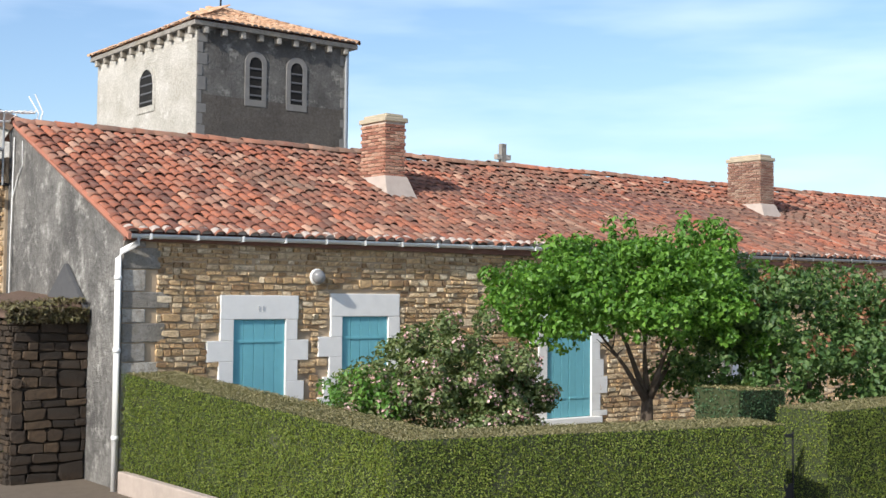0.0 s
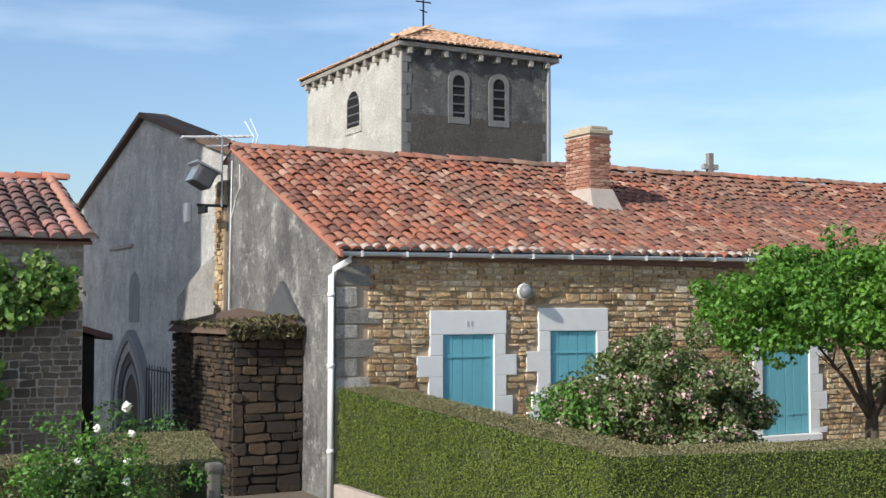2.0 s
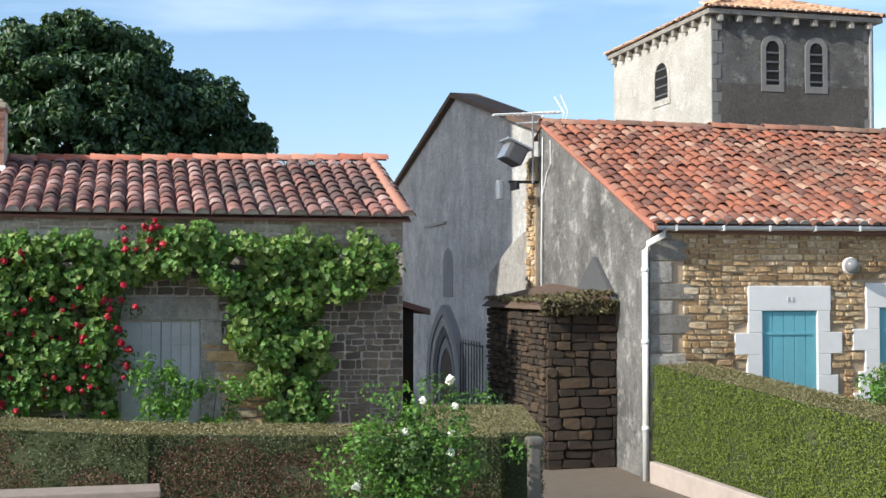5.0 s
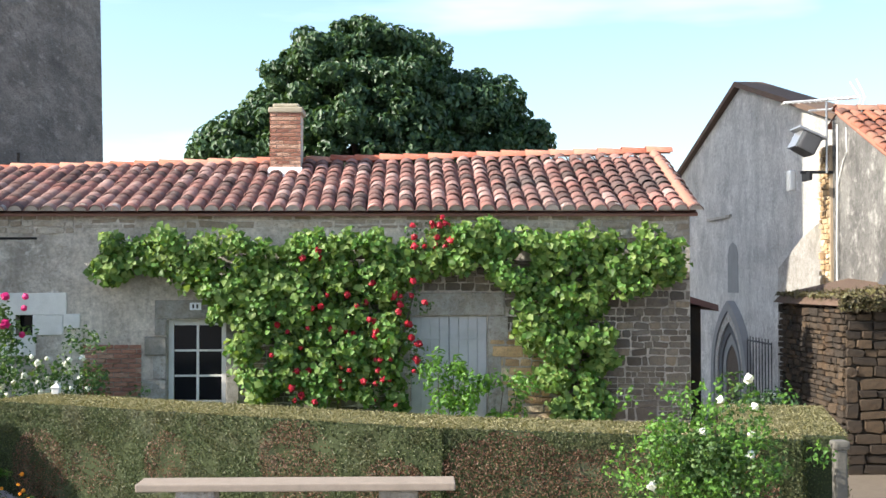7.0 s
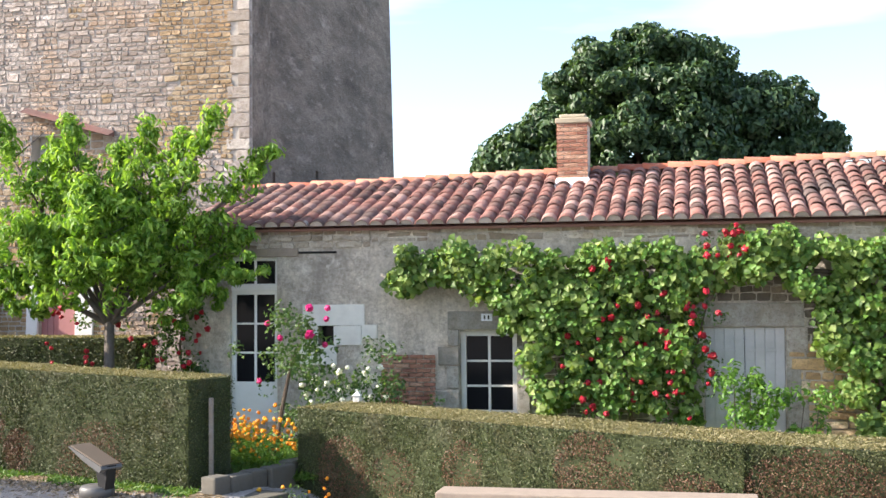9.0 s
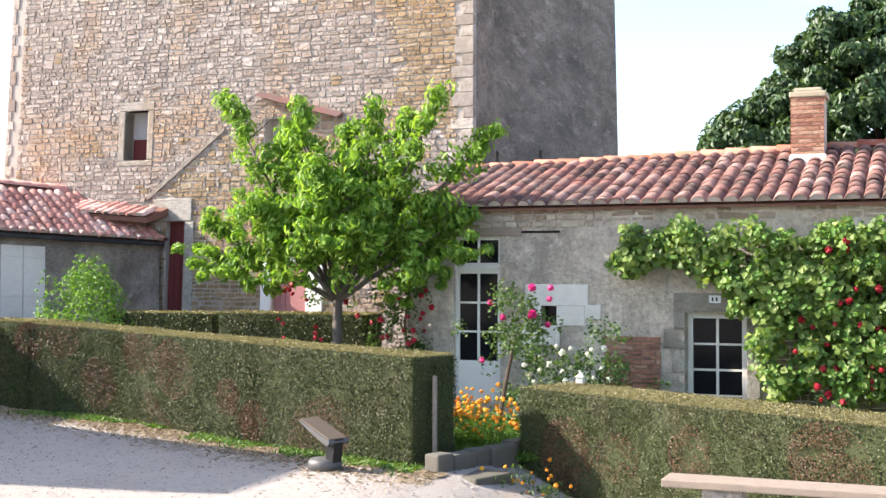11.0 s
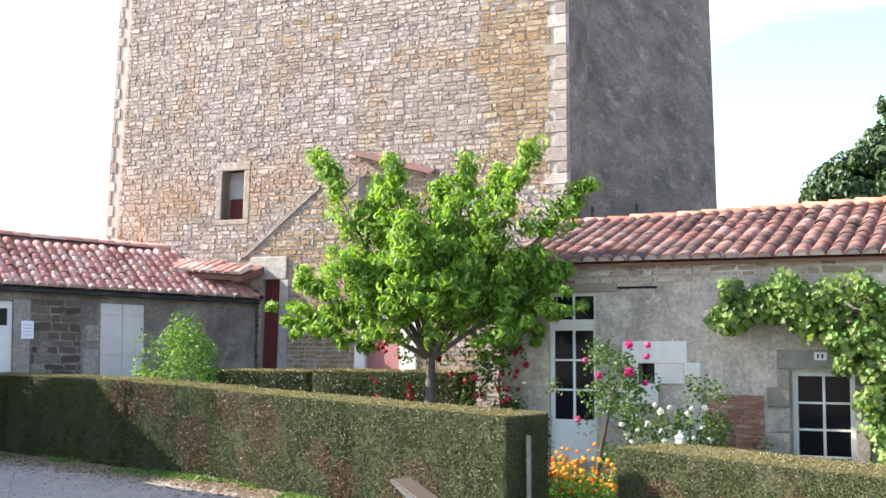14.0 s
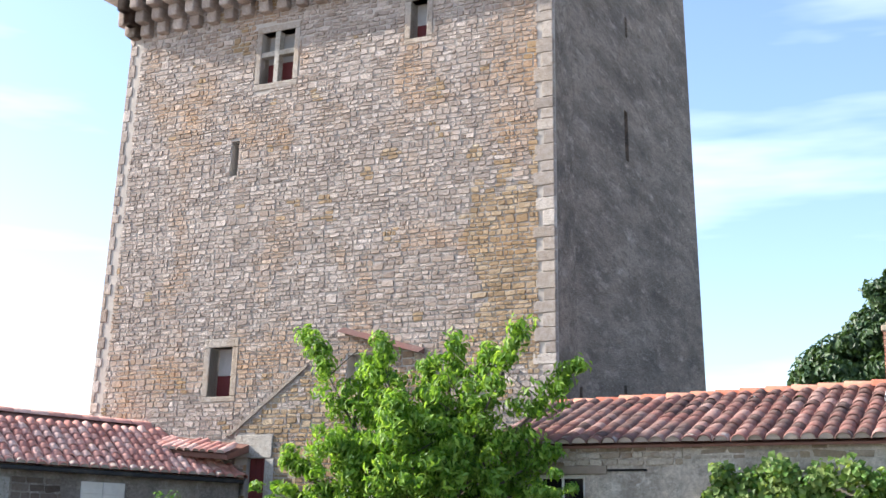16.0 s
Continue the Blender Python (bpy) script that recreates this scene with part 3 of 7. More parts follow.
def quoins(th, x, z0, z1, hs, w, mat, side=1, y=-0.04, seed=3):
    """Dressed corner blocks, long and short in turn."""
    r = random.Random(seed)
    z, i = z0, 0
    while z < z1 - 0.1:
        h = min(r.uniform(*hs), z1 - z)
        ww = (w if i % 2 else w * 0.6) * r.uniform(0.85, 1.15)
        part("corner_stone", boxm("corner_stone", (x, y, z + 0.006), (x + side * ww, 0.12, z + h - 0.006), mat, 0.014), th)
        z, i = z + h, i + 1


def brick_chimney(name, x, y, z, w, d, h, label, seed=1, cap=True, base_white=True, mat=None):
    mat = mat or BRICK
    th = thing(name, x, y, z, label, "chimney")
    part("core", boxm("core", (0.01, 0.01, -0.4), (w - 0.01, d - 0.01, h), BMORTAR), th)
    r = random.Random(seed)
    bl, bh = 0.22, 0.066
    me = {}
    k = 0
    zz = 0.16
    while zz < h - bh:
        off = (k % 2) * bl / 2
        for side in range(2):
            ln = w if side == 0 else d
            s = -off
            while s < ln:
                a, b = max(0, s), min(ln, s + bl - 0.012)
                s += bl
                if b - a < 0.04:
                    continue
                o = 0.012 + r.uniform(-0.003, 0.004)
                key = (round(b - a, 3))
                if key not in me:
                    me[key] = boxm("brick", (0, 0, 0), (b - a, 0.03, bh - 0.014), mat)
                if side == 0:
                    part("brick", me[key], th, m=pose(a, -o, zz))
                else:
                    part("brick", me[key], th, m=pose(-o, b, zz, 0, 0, -90))
        zz += bh
        k += 1
    if cap:
        part("cap_course", Geo().box((-0.035, -0.035, h - 0.02), (w + 0.035, d + 0.035, h + 0.07), 0.02).box((0.03, 0.03, h + 0.065), (w - 0.03, d - 0.03, h + 0.14), 0.03).mesh("cap", CAPM), th, "weathered brick cap")
    g = Geo()
    g.add([(-0.13, -0.3, -0.35), (w + 0.13, -0.3, -0.35), (w + 0.13, d, -0.35), (-0.13, d, -0.35), (-0.02, -0.03, 0.17), (w + 0.02, -0.03, 0.17), (w + 0.02, d, 0.17), (-0.02, d, 0.17)],
          [(0, 1, 5, 4), (1, 2, 6, 5), (2, 3, 7, 6), (3, 0, 4, 7), (4, 5, 6, 7)])
    part("flashing", g.mesh("flashing", WHITEPAINT if seed == 3 else EAVEM), th, "mortar flashing at the foot")
    return th


def gutter(x0, x1, y, z0, z1, mat, label):
    th = thing("gutter", x0, y, z0, label, "gutter")
    n = 8
    v, f = [], []
    for i in range(2):
        for k in range(n + 1):
            a = math.pi * (1 + k / n)
            v.append(((x1 - x0) * i, 0.06 * math.cos(a) - 0.06, (z1 - z0) * i + 0.06 * math.sin(a)))
        for k in range(n + 1):
            a = math.pi * (1 + k / n)
            v.append(((x1 - x0) * i, 0.052 * math.cos(a) - 0.06, (z1 - z0) * i + 0.052 * math.sin(a)))
    m = 2 * n + 2
    for k in range(n):
        f += [(k, k + 1, m + k + 1, m + k), (n + 1 + k, m + n + 1 + k, m + n + 2 + k, n + 2 + k)]
    f += [(0, m, m + n + 1, n + 1), (n, 2 * n + 1, m + 2 * n + 1, m + n), (0, *range(1, n + 1), *range(2 * n + 1, n, -1))]
    part("channel", mesh_of("channel", v, f, mat, True), th)
    x = 0.3
    while x < x1 - x0:
        zz = (z1 - z0) * x / (x1 - x0)
        part("bracket", Geo().box((x, -0.13, zz - 0.07), (x + 0.03, 0.02, zz - 0.062)).box((x, -0.132, zz - 0.07), (x + 0.03, -0.122, zz + 0.012)).mesh("bracket", mat), th)
        x += 0.72
    return th


# ---- cottage with turquoise doors ----
RX, RY, RZ, RE, RRY, RRZ = 6.95, 16.1, -0.42, 3.2, 20.6, 5.14
RLEN = 27.5


def blue_cottage():
    th = thing("stone_cottage", RX, RY, 0, "long rubble stone cottage with red tile roof and turquoise doors", "house")
    d1, d2, d3 = (1.72, 2.6, -0.1, 1.93), (3.62, 4.5, -0.1, 1.97), (7.98, 9.08, 0.14, 2.1)
    d4 = (13.1, 13.95, 0.1, 2.1)
    holes = [d1, d2, d3, d4]
    part("wall", holed_wall(0, RLEN, RZ, RE, 0.5, holes, MORTAR), th, "ochre lime mortar bed")
    surr = [(d[0] - 0.22, d[1] + 0.22, d[2] - 0.12, d[3] + 0.36) for d in holes]
    jog = [(s[0] - 0.2, s[1] + 0.24, s[3] - 0.88, s[3] - 0.57) for s in surr] + [(s[0] - 0.2, s[1] + 0.22, s[3] - 1.5, s[3] - 1.2) for s in surr]
    rubble(th, 0.5, RLEN, RZ, RE - 0.04, surr + jog, OCHRE, (0.04, 0.125), (0.07, 0.26), 0.028, lambda x, z: 2.6 < x < 5.2 and 2.0 < z or 0.5 < x < 1.6 and z > 1.2, 11)
    quoins(th, 0.0, RZ, RE - 0.02, (0.2, 0.34), 0.62, QUOIN, 1, -0.03, 5)
    quoins(th, 12.55, RZ, RE - 0.6, (0.2, 0.34), -0.5, QUOIN, 1, -0.035, 6)
    for d, s, m in zip(holes, surr, (WHITEPAINT, WHITEPAINT, WHITEPAINT, QUOIN)):
        g = Geo()
        lz = d[3]
        part("lintel", boxm("lintel", (s[0], -0.045, lz), (s[1], 0.18, s[3]), m, 0.012), th, "white painted stone lintel")
        rr = random.Random(int(d[0] * 10))
        for sx, a, b in ((-1, s[0], d[0]), (1, d[1], s[1])):
            z, k = lz, 0
            while z > d[2]:
                h = min(0.31, z - d[2])
                ex = (0.0, 0.2, 0.0, 0.1, 0.2)[k % 5] + rr.uniform(-0.02, 0.02)
                x0, x1 = (a - ex, b) if sx < 0 else (a, b + ex)
                part("jamb_stone", boxm("jamb_stone", (x0, -0.045, z - h + 0.001), (x1, 0.18, z), m, 0.008), th)
                z, k = z - h, k + 1
        part("sill", boxm("sill", (s[0], -0.12, d[2] - 0.12), (s[1], 0.2, d[2]), m, 0.015), th)
    plank_door(th, d1[0], d1[2], d1[3], d1[1] - d1[0], -0.012, BLUE, 5, label="turquoise plank door")
    plank_door(th, d2[0], d2[2], d2[3], d2[1] - d2[0], -0.012, BLUE, 5, label="turquoise plank door")
    half = (d3[1] - d3[0]) / 2
    plank_door(th, d3[0], d3[2], d3[3], half - 0.005, -0.012, BLUE, 3, name="shutter", label="turquoise plank shutter")
    plank_door(th, d3[0] + half + 0.005, d3[2], d3[3], half - 0.005, -0.012, BLUE, 3, name="shutter", label="turquoise plank shutter")
    plank_door(th, d4[0], d4[2], d4[3], d4[1] - d4[0], 0.06, WHITEPAINT, 4, label="white plank door")
    # house number over the door, as plain bars
    for i in range(2):
        part("number_bar", boxm("number_bar", (2.12 + i * 0.07, -0.052, 2.06), (2.15 + i * 0.07, -0.045, 2.13), GREYWOOD), th)
    # gable and back
    dy, dz = RRY - RY, RRZ - RE
    gp = Geo()
    gp.add([(0.0, 0.5, RZ), (0.0, dy + 0.3, RZ), (0.0, dy + 0.3, RRZ - 0.1), (0.0, dy, RRZ - 0.06), (0.0, 0.0, RE - 0.06), (0, 0, RE - 0.1), (0.0, 0.5, RE - 0.1),
            (0.45, 0.5, RZ), (0.45, dy + 0.3, RZ), (0.45, dy + 0.3, RRZ - 0.1), (0.45, dy, RRZ - 0.06), (0.45, 0.5, RE - 0.06)],
           [(0, 1, 2, 3, 6), (3, 4, 5, 6), (7, 11, 10, 9, 8), (2, 9, 10, 3), (1, 8, 9, 2), (3, 10, 11, 4)])
    gp.add([(-0.004, -0.002, RZ), (-0.004, 0.52, RZ), (-0.004, 0.52, RE + 0.15), (-0.004, -0.002, RE - 0.06), (0.0, -0.002, RZ), (0.0, -0.002, RE - 0.06)], [(0, 3, 2, 1), (0, 4, 5, 3)])
    part("gable_wall", gp.mesh("gable", GABLE), th, "weathered grey rendered gable wall")
    part("ochre_edge", Geo().box((-0.06, dy + 0.3, RZ), (0.45, dy + 0.75, RRZ - 0.55), 0.02).mesh("edge", MORTAR), th)
    rubble(th, -dy - 0.75, -dy - 0.3, 1.7, RRZ - 0.6, [], OCHRE, (0.07, 0.14), (0.1, 0.25), 0.03, None, 21, m=pose(-0.06, 0, 0, 0, 0, -90))
    part("back_wall", boxm("back_wall", (0.46, dy + 0.3, RZ), (RLEN, dy + 0.55, RRZ - 0.2), MORTAR), th)
    # roof
    roof = part("roof", Geo().add([(-0.02, -0.1, RE - 0.06), (RLEN, -0.1, RE + 0.09), (RLEN, dy, RRZ + 0.12), (-0.02, dy, RRZ - 0.02), (RLEN, dy + 0.6, RRZ - 0.15), (-0.02, dy + 0.6, RRZ - 0.25),
                                   (-0.02, -0.1, RE - 0.14), (RLEN, -0.1, RE + 0.01), (-0.02, dy, RRZ - 0.1), (RLEN, dy, RRZ + 0.04)],
                                  [(0, 1, 2, 3), (3, 2, 4, 5), (6, 8, 9, 7), (0, 6, 7, 1), (0, 3, 8, 6)]).mesh("roof_deck", DECK), th, "red canal tile roof with lichen")
    sl = math.hypot(dy + 0.22, dz + 0.08)
    m = slope_frame((-0.05, -0.15, RE - 0.05), (RLEN, -0.15, RE + 0.1), (-0.05, dy, RRZ))
    tiled_slope(roof, m, RLEN, sl + 0.1, 0.19, 0.28, TILE_R, lambda x, y: x < 4.4, 31, 0.38, sag=0.09)
    g = Geo()
    for i in range(int(RLEN / 0.36)):
        v, f = tile_shape(0.27, 0.23, 0.42, 0.11)
        mm = pose(i * 0.36 - 0.05, dy + 0.02, RRZ + 0.0 + 0.14 * i * 0.36 / RLEN + R.uniform(-0.01, 0.02), R.uniform(-2, 2), 0, -90 + R.uniform(-3, 3))
        g.add([mm @ Vector(p) for p in v], f)
    part("ridge_tiles", g.mesh("ridge_tiles", TILE_R, True), roof)
    part("verge", Geo().add([(-0.05, -0.28, RE - 0.16), (0.0, -0.28, RE - 0.16), (0.0, dy, RRZ - 0.05), (-0.05, dy, RRZ - 0.05), (-0.05, -0.28, RE - 0.07), (0.0, -0.28, RE - 0.07), (0.0, dy, RRZ + 0.03), (-0.05, dy, RRZ + 0.03)],
                            [(0, 3, 2, 1), (4, 5, 6, 7), (0, 1, 5, 4), (3, 7, 6, 2), (0, 4, 7, 3), (1, 2, 6, 5)]).mesh("verge", TILE_RIDGE), roof, "orange verge tiles")
    # lower front edge board
    part("eave_board", boxm("eave_board", (0, -0.08, RE - 0.17), (RLEN, 0.02, RE - 0.1), DECK), roof)
    return th


blue_cottage()
gutter(RX + 0.0, RX + 9.3, RY - 0.1, RE - 0.08, RE + 0.0, PVC, "white plastic gutter under the tile eave")
gutter(RX + 9.5, RX + 27, RY - 0.1, RE - 0.02, RE + 0.06, ZINC, "grey zinc gutter under the tile eave")
dp = thing("downpipe", RX + 0.06, RY - 0.2, RZ, "white plastic downpipe with an elbow under the gutter", "downpipe")
part("pipe", Geo().tube([(0.1, 0.02, 3.5), (0.08, 0.02, 3.42), (-0.1, 0.14, 3.3), (-0.14, 0.16, 3.2), (-0.14, 0.16, 0.0)], 0.045, 12).mesh("pipe", PVC, True), dp)
for zz in (0.7, 1.9, 2.9):
    part("pipe_clip", Geo().tube([(-0.14, 0.16, zz), (-0.14, 0.16, zz + 0.06)], 0.055, 12).mesh("pipe_clip", PVC, True), dp)
lampw = thing("wall_lamp", 10.07, RY, 2.58, "round glass and white metal bulkhead lamp on the stone wall", "wall lamp")
_b = bmesh.new()
bmesh.ops.create_uvsphere(_b, u_segments=16, v_segments=10, radius=0.11)
part("globe", Geo().bm(_b).mesh("globe", LENS, True), lampw, loc=(0, -0.12, 0))
part("base", Geo().tube([(0, 0, 0), (0, -0.08, 0)], [0.09, 0.1], 16).mesh("base", WHITEPAINT), lampw)
part("ring", Geo().tube([(0, -0.07, 0), (0, -0.1, 0)], [0.13, 0.12], 20).mesh("ring", PVC), lampw)
brick_chimney("brick_chimney", 13.0, 18.4, 4.35, 0.46, 0.8, 1.2, "tall orange brick chimney on the tile roof", 1)
brick_chimney("brick_chimney", 24.46, 18.75, 4.48, 0.52, 1.0, 1.25, "weathered brown brick chimney on the tile roof", 2, True, True, BRICK2)

MOSS = plain("mossy_coping", (0.13, 0.085, 0.06), 0.95, 0.6, 9, bump=0.9, dirt=(0.06, 0.07, 0.025))
# projecting stub wall against the gable
sb = thing("stub_wall", 5.85, 17.3, -0.42, "mossy brown rubble stub wall against the gable", "wall")
part("core", boxm("core", (0.04, 0.04, 0), (1.08, 3.0, 2.35), DARKMORTAR), sb)
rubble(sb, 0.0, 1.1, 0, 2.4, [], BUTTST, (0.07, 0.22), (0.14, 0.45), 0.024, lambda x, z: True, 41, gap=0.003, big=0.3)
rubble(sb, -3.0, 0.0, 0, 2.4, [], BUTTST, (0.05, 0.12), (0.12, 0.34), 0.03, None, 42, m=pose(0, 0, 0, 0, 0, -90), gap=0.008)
part("coping", Geo().add([(-0.12, -0.1, 2.36), (1.1, -0.1, 2.36), (1.1, 3.0, 2.36), (-0.12, 3.0, 2.36), (0.0, 0.0, 2.46), (1.1, 0.1, 2.6), (1.1, 2.9, 2.75), (0.0, 2.9, 2.5)],
                         [(0, 1, 5, 4), (1, 2, 6, 5), (2, 3, 7, 6), (3, 0, 4, 7), (4, 5, 6, 7), (0, 3, 2, 1)]).mesh("coping", MOSS), sb, "mossy broken stone coping")
# added dark slab that stands in for a pointed shadow on the gable
part("slate_gablet", Geo().prism([(-1.0, 0), (0.9, 0), (0.0, 0.72)], 0, 0.06).mesh("shadow_shape", SLATE), sb, "dark pointed slab in place of a shadow on the wall", m=pose(1.02, 0.75, 2.44, 0, 0, -90))


# ---- vine cottage ----
LX0, LX1, LY, LE, LRY, LR0, LR1 = -8.3, 4.0, 18.7, 3.36, 21.5, 4.2, 4.55
LB = -0.42


def vine_cottage():
    th = thing("vine_cottage", 0, LY, 0, "low rendered stone cottage with canal tile roof", "house")
    fr, sm, gl, sh = (-7.5, -6.72, 0.3, 2.88), (-6.05, -5.8, 1.5, 1.8), (-3.82, -2.95, -0.3, 1.72), (-0.2, 0.94, -0.3, 1.77)
    holes = [fr, sm, gl, sh]
    part("wall", holed_wall(LX0, LX1, LB, LE, 0.5, holes, LWALL), th, "patchy beige lime render")
    part("end_wall", boxm("end_wall", (LX1 - 0.5, 0.5, LB), (LX1 - 0.002, 5.4, LE - 0.02), LWALL), th)
    part("gable", Geo().add([(LX1 - 0.3, 0, LE), (LX1 - 0.3, 5.4, LE), (LX1 - 0.3, 2.8, LR1 - 0.05), (LX1 - 0.01, 0, LE), (LX1 - 0.01, 5.4, LE), (LX1 - 0.01, 2.8, LR1 - 0.05)], [(0, 1, 2), (3, 5, 4), (0, 2, 5, 3), (1, 4, 5, 2)]).mesh("gable", LWALL), th)
    part("back_wall", boxm("back_wall", (LX0, 5.4, LB), (LX1, 5.8, LE), LWALL), th)
    # exposed stones and bricks in the render
    rubble(th, 0.98, 2.2, LB, 1.55, [], OCHRE, (0.07, 0.15), (0.14, 0.4), 0.03, lambda x, z: True, 51)
    rubble(th, -8.2, -5.2, 3.0, 3.3, [], BANDST, (0.06, 0.13), (0.15, 0.45), 0.02, None, 52)
    rubble(th, -5.2, 1.9, 3.08, 3.3, [], BANDST, (0.07, 0.14), (0.15, 0.5), 0.01, None, 53, gap=0.02)
    rubble(th, 1.9, 4.0, 2.85, 3.3, [], BANDST, (0.08, 0.16), (0.2, 0.5), 0.012, None, 54, gap=0.02)
    # darkened stones paint the vine's shade on the wall round the shutters
    rubble(th, 2.2, 4.0, LB, 2.45, [], DIMST, (0.05, 0.15), (0.07, 0.28), 0.012, None, 55, gap=0.004)
    rubble(th, -2.7, -0.46, LB, 2.45, [], DIMST, (0.05, 0.15), (0.07, 0.28), 0.012, None, 56, gap=0.004)
    rubble(th, -0.46, 1.2, 2.14, 2.6, [], DIMST, (0.05, 0.15), (0.07, 0.28), 0.012, None, 57, gap=0.004)
    rubble(th, 1.2, 2.2, 1.56, 2.45, [], DIMST, (0.05, 0.15), (0.07, 0.28), 0.012, None, 58, gap=0.004)
    part("crack", boxm("crack", (-7.1, -0.012, 2.92), (-5.75, 0.02, 2.955), RECESS_SHADE, 0.004), th, "long dark crack under a wooden lintel")
    z = 0.6
    k = 0
    while z < 1.32:
        x = -5.05 - (k % 2) * 0.11
        while x < -4.25:
            part("brick", boxm("brick", (max(x, -5.05), -0.028, z), (min(x + 0.21, -4.2), 0.02, z + 0.055), BRICK, 0.005), th)
            x += 0.225
        z += 0.07
        k += 1
    # pale dressed stones round the small window
    for a, b, c, d in ((-6.3, -5.3, 1.8, 2.13), (-6.3, -6.05, 1.45, 1.8), (-5.8, -5.35, 1.5, 1.8), (-6.35, -5.75, 1.2, 1.5), (-5.35, -5.1, 1.6, 1.82)):
        part("dressed_stone", boxm("dressed_stone", (a, -0.03, c), (b - 0.002, 0.1, d - 0.002), LIMEWASH, 0.012), th, "pale limewashed stone")
    part("pane", boxm("pane", (sm[0], 0.2, sm[2]), (sm[1], 0.21, sm[3]), GLASS), th)
    # doors and windows
    glazed(th, fr[0], fr[2], 2.36, fr[1] - fr[0], 0.08, 2, 3, WHITEPAINT, "french_window", 0.55, 0.07, "white glazed french window")
    glazed(th, fr[0], 2.4, fr[3], fr[1] - fr[0], 0.08, 2, 1, WHITEPAINT, "transom_light", 0, 0.06)
    part("transom", boxm("transom", (fr[0], 0.05, 2.35), (fr[1], 0.16, 2.42), WHITEPAINT, 0.01), th)
    part("beam", boxm("beam", (fr[0] - 0.2, -0.03, fr[3]), (fr[1] + 0.35, 0.25, fr[3] + 0.13), WOODG, 0.012), th, "grey oak lintel beam")
    glazed(th, gl[0] + 0.0, gl[2], gl[3], gl[1] - gl[0], 0.1, 2, 4, CREAM, "glazed_door", 0.35, 0.08, "cream glazed door")
    for a, b, c, d in ((-4.0, -2.85, 1.74, 2.02), (-4.15, -3.83, 1.2, 1.48), (-4.02, -3.83, 0.85, 1.19), (-4.2, -3.83, 0.55, 0.84), (-4.02, -3.83, 0.2, 0.54), (-4.0, -3.83, 1.49, 1.74), (-2.94, -2.75, 0.2, 1.74)):
        part("jamb_stone", boxm("jamb_stone", (a, -0.04, c + 0.004), (b, 0.2, d - 0.004), QUOIN, 0.012), th, "grey dressed stone")
    part("number_plate", boxm("number_plate", (-3.48, -0.056, 1.87), (-3.31, -0.04, 1.98), PAPER, 0.004), th, "small enamel number plate with plain bars")
    for i in range(2):
        part("number_bar", boxm("number_bar", (-3.44 + 0.06 * i, -0.06, 1.895), (-3.415 + 0.06 * i, -0.0565, 1.955), IRON), th)
    h2 = (sh[1] - sh[0]) / 2
    for i in range(2):
        plank_door(th, sh[0] + i * h2 + 0.003, sh[2], sh[3], h2 - 0.006, 0.03 + i * 0.02, GREYWOOD, 4, "shutter", True, "grey painted plank shutter")
    part("lintel", boxm("lintel", (-0.45, -0.035, 1.78), (1.2, 0.2, 2.12), QUOIN, 0.015), th, "grey stone lintel")
    for k, (a, b) in enumerate(((-0.3, 0.35), (0.3, 0.75), (0.75, 1.2), (1.2, 1.77))):
        part("jamb_stone", boxm("jamb_stone", (0.95, -0.035, a), (1.15 + 0.1 * (k % 2), 0.2, b - 0.006), QUOIN, 0.012), th)
    # added black sheet for the shade inside the rooms
    part("dark_room", boxm("dark_room", (LX0 + 0.5, 1.2, LB), (LX1 - 0.6, 1.3, LE), RECESS_SHADE), th)
    # roof
    dy = LRY - LY
    w = LX1 - LX0 + 0.35
    roof = part("roof", Geo().add([(LX0, -0.12, LE - 0.06), (LX1 + 0.1, -0.12, LE - 0.06), (LX1 + 0.1, dy, LR1 - 0.12), (LX0, dy, LR0 - 0.12), (LX1 + 0.1, dy + 3.1, LE), (LX0, dy + 3.1, LE), (LX0, -0.12, LE - 0.1), (LX1 + 0.1, -0.12, LE - 0.1)],
                                  [(0, 1, 2, 3), (3, 2, 4, 5), (0, 6, 7, 1)]).mesh("roof_deck", DECK), th, "weathered canal tile roof with mortar lichen")
    m = slope_frame((LX0, -0.18, LE - 0.04), (LX1 + 0.1, -0.18, LE - 0.02), (LX0, dy, LR0 - 0.03))
    sl = math.hypot(dy + 0.18, LR1 - LE)
    tiled_slope(roof, m, w, sl, 0.24, 0.29, TILE_L, lambda x, y: x > 3.0, 61, 0.42, sag=0.02, twist=0.3, taper=0.93, tilt=1.5, loose=0.6)
    for i in range(int(w / 0.42)):
        v, f = tile_shape(0.26, 0.22, 0.46, 0.12)
        x = LX0 + i * 0.42
        part("ridge_tile", mesh_of("ridge_tile", v, f, TILE_RIDGE, True), roof, m=pose(x, dy + 0.02, LR0 + (LR1 - LR0) * (x - LX0) / w - 0.03 + R.uniform(-0.008, 0.012), 0, -1.5, -90 + R.uniform(-2, 2)))
    v, f = tile_shape(0.2, 0.17, sl + 0.05, 0.09)
    part("verge_tile", mesh_of("verge_tile", v, f, TILE_RIDGE, True), roof, m=slope_frame((LX1 + 0.02, -0.18, LE - 0.0), (LX1 + 1.0, -0.18, LE - 0.0), (LX1 + 0.02, dy, LR1 - 0.03)))
    return th


vine_cottage()
brick_chimney("brick_chimney", -2.53, 20.75, 4.02, 0.5, 0.62, 1.1, "narrow brick chimney with whitened foot", 3)

# ---- the keep ----
KX1, KX0, KY, KD = -8.58, -20.15, 22.5, 11.95


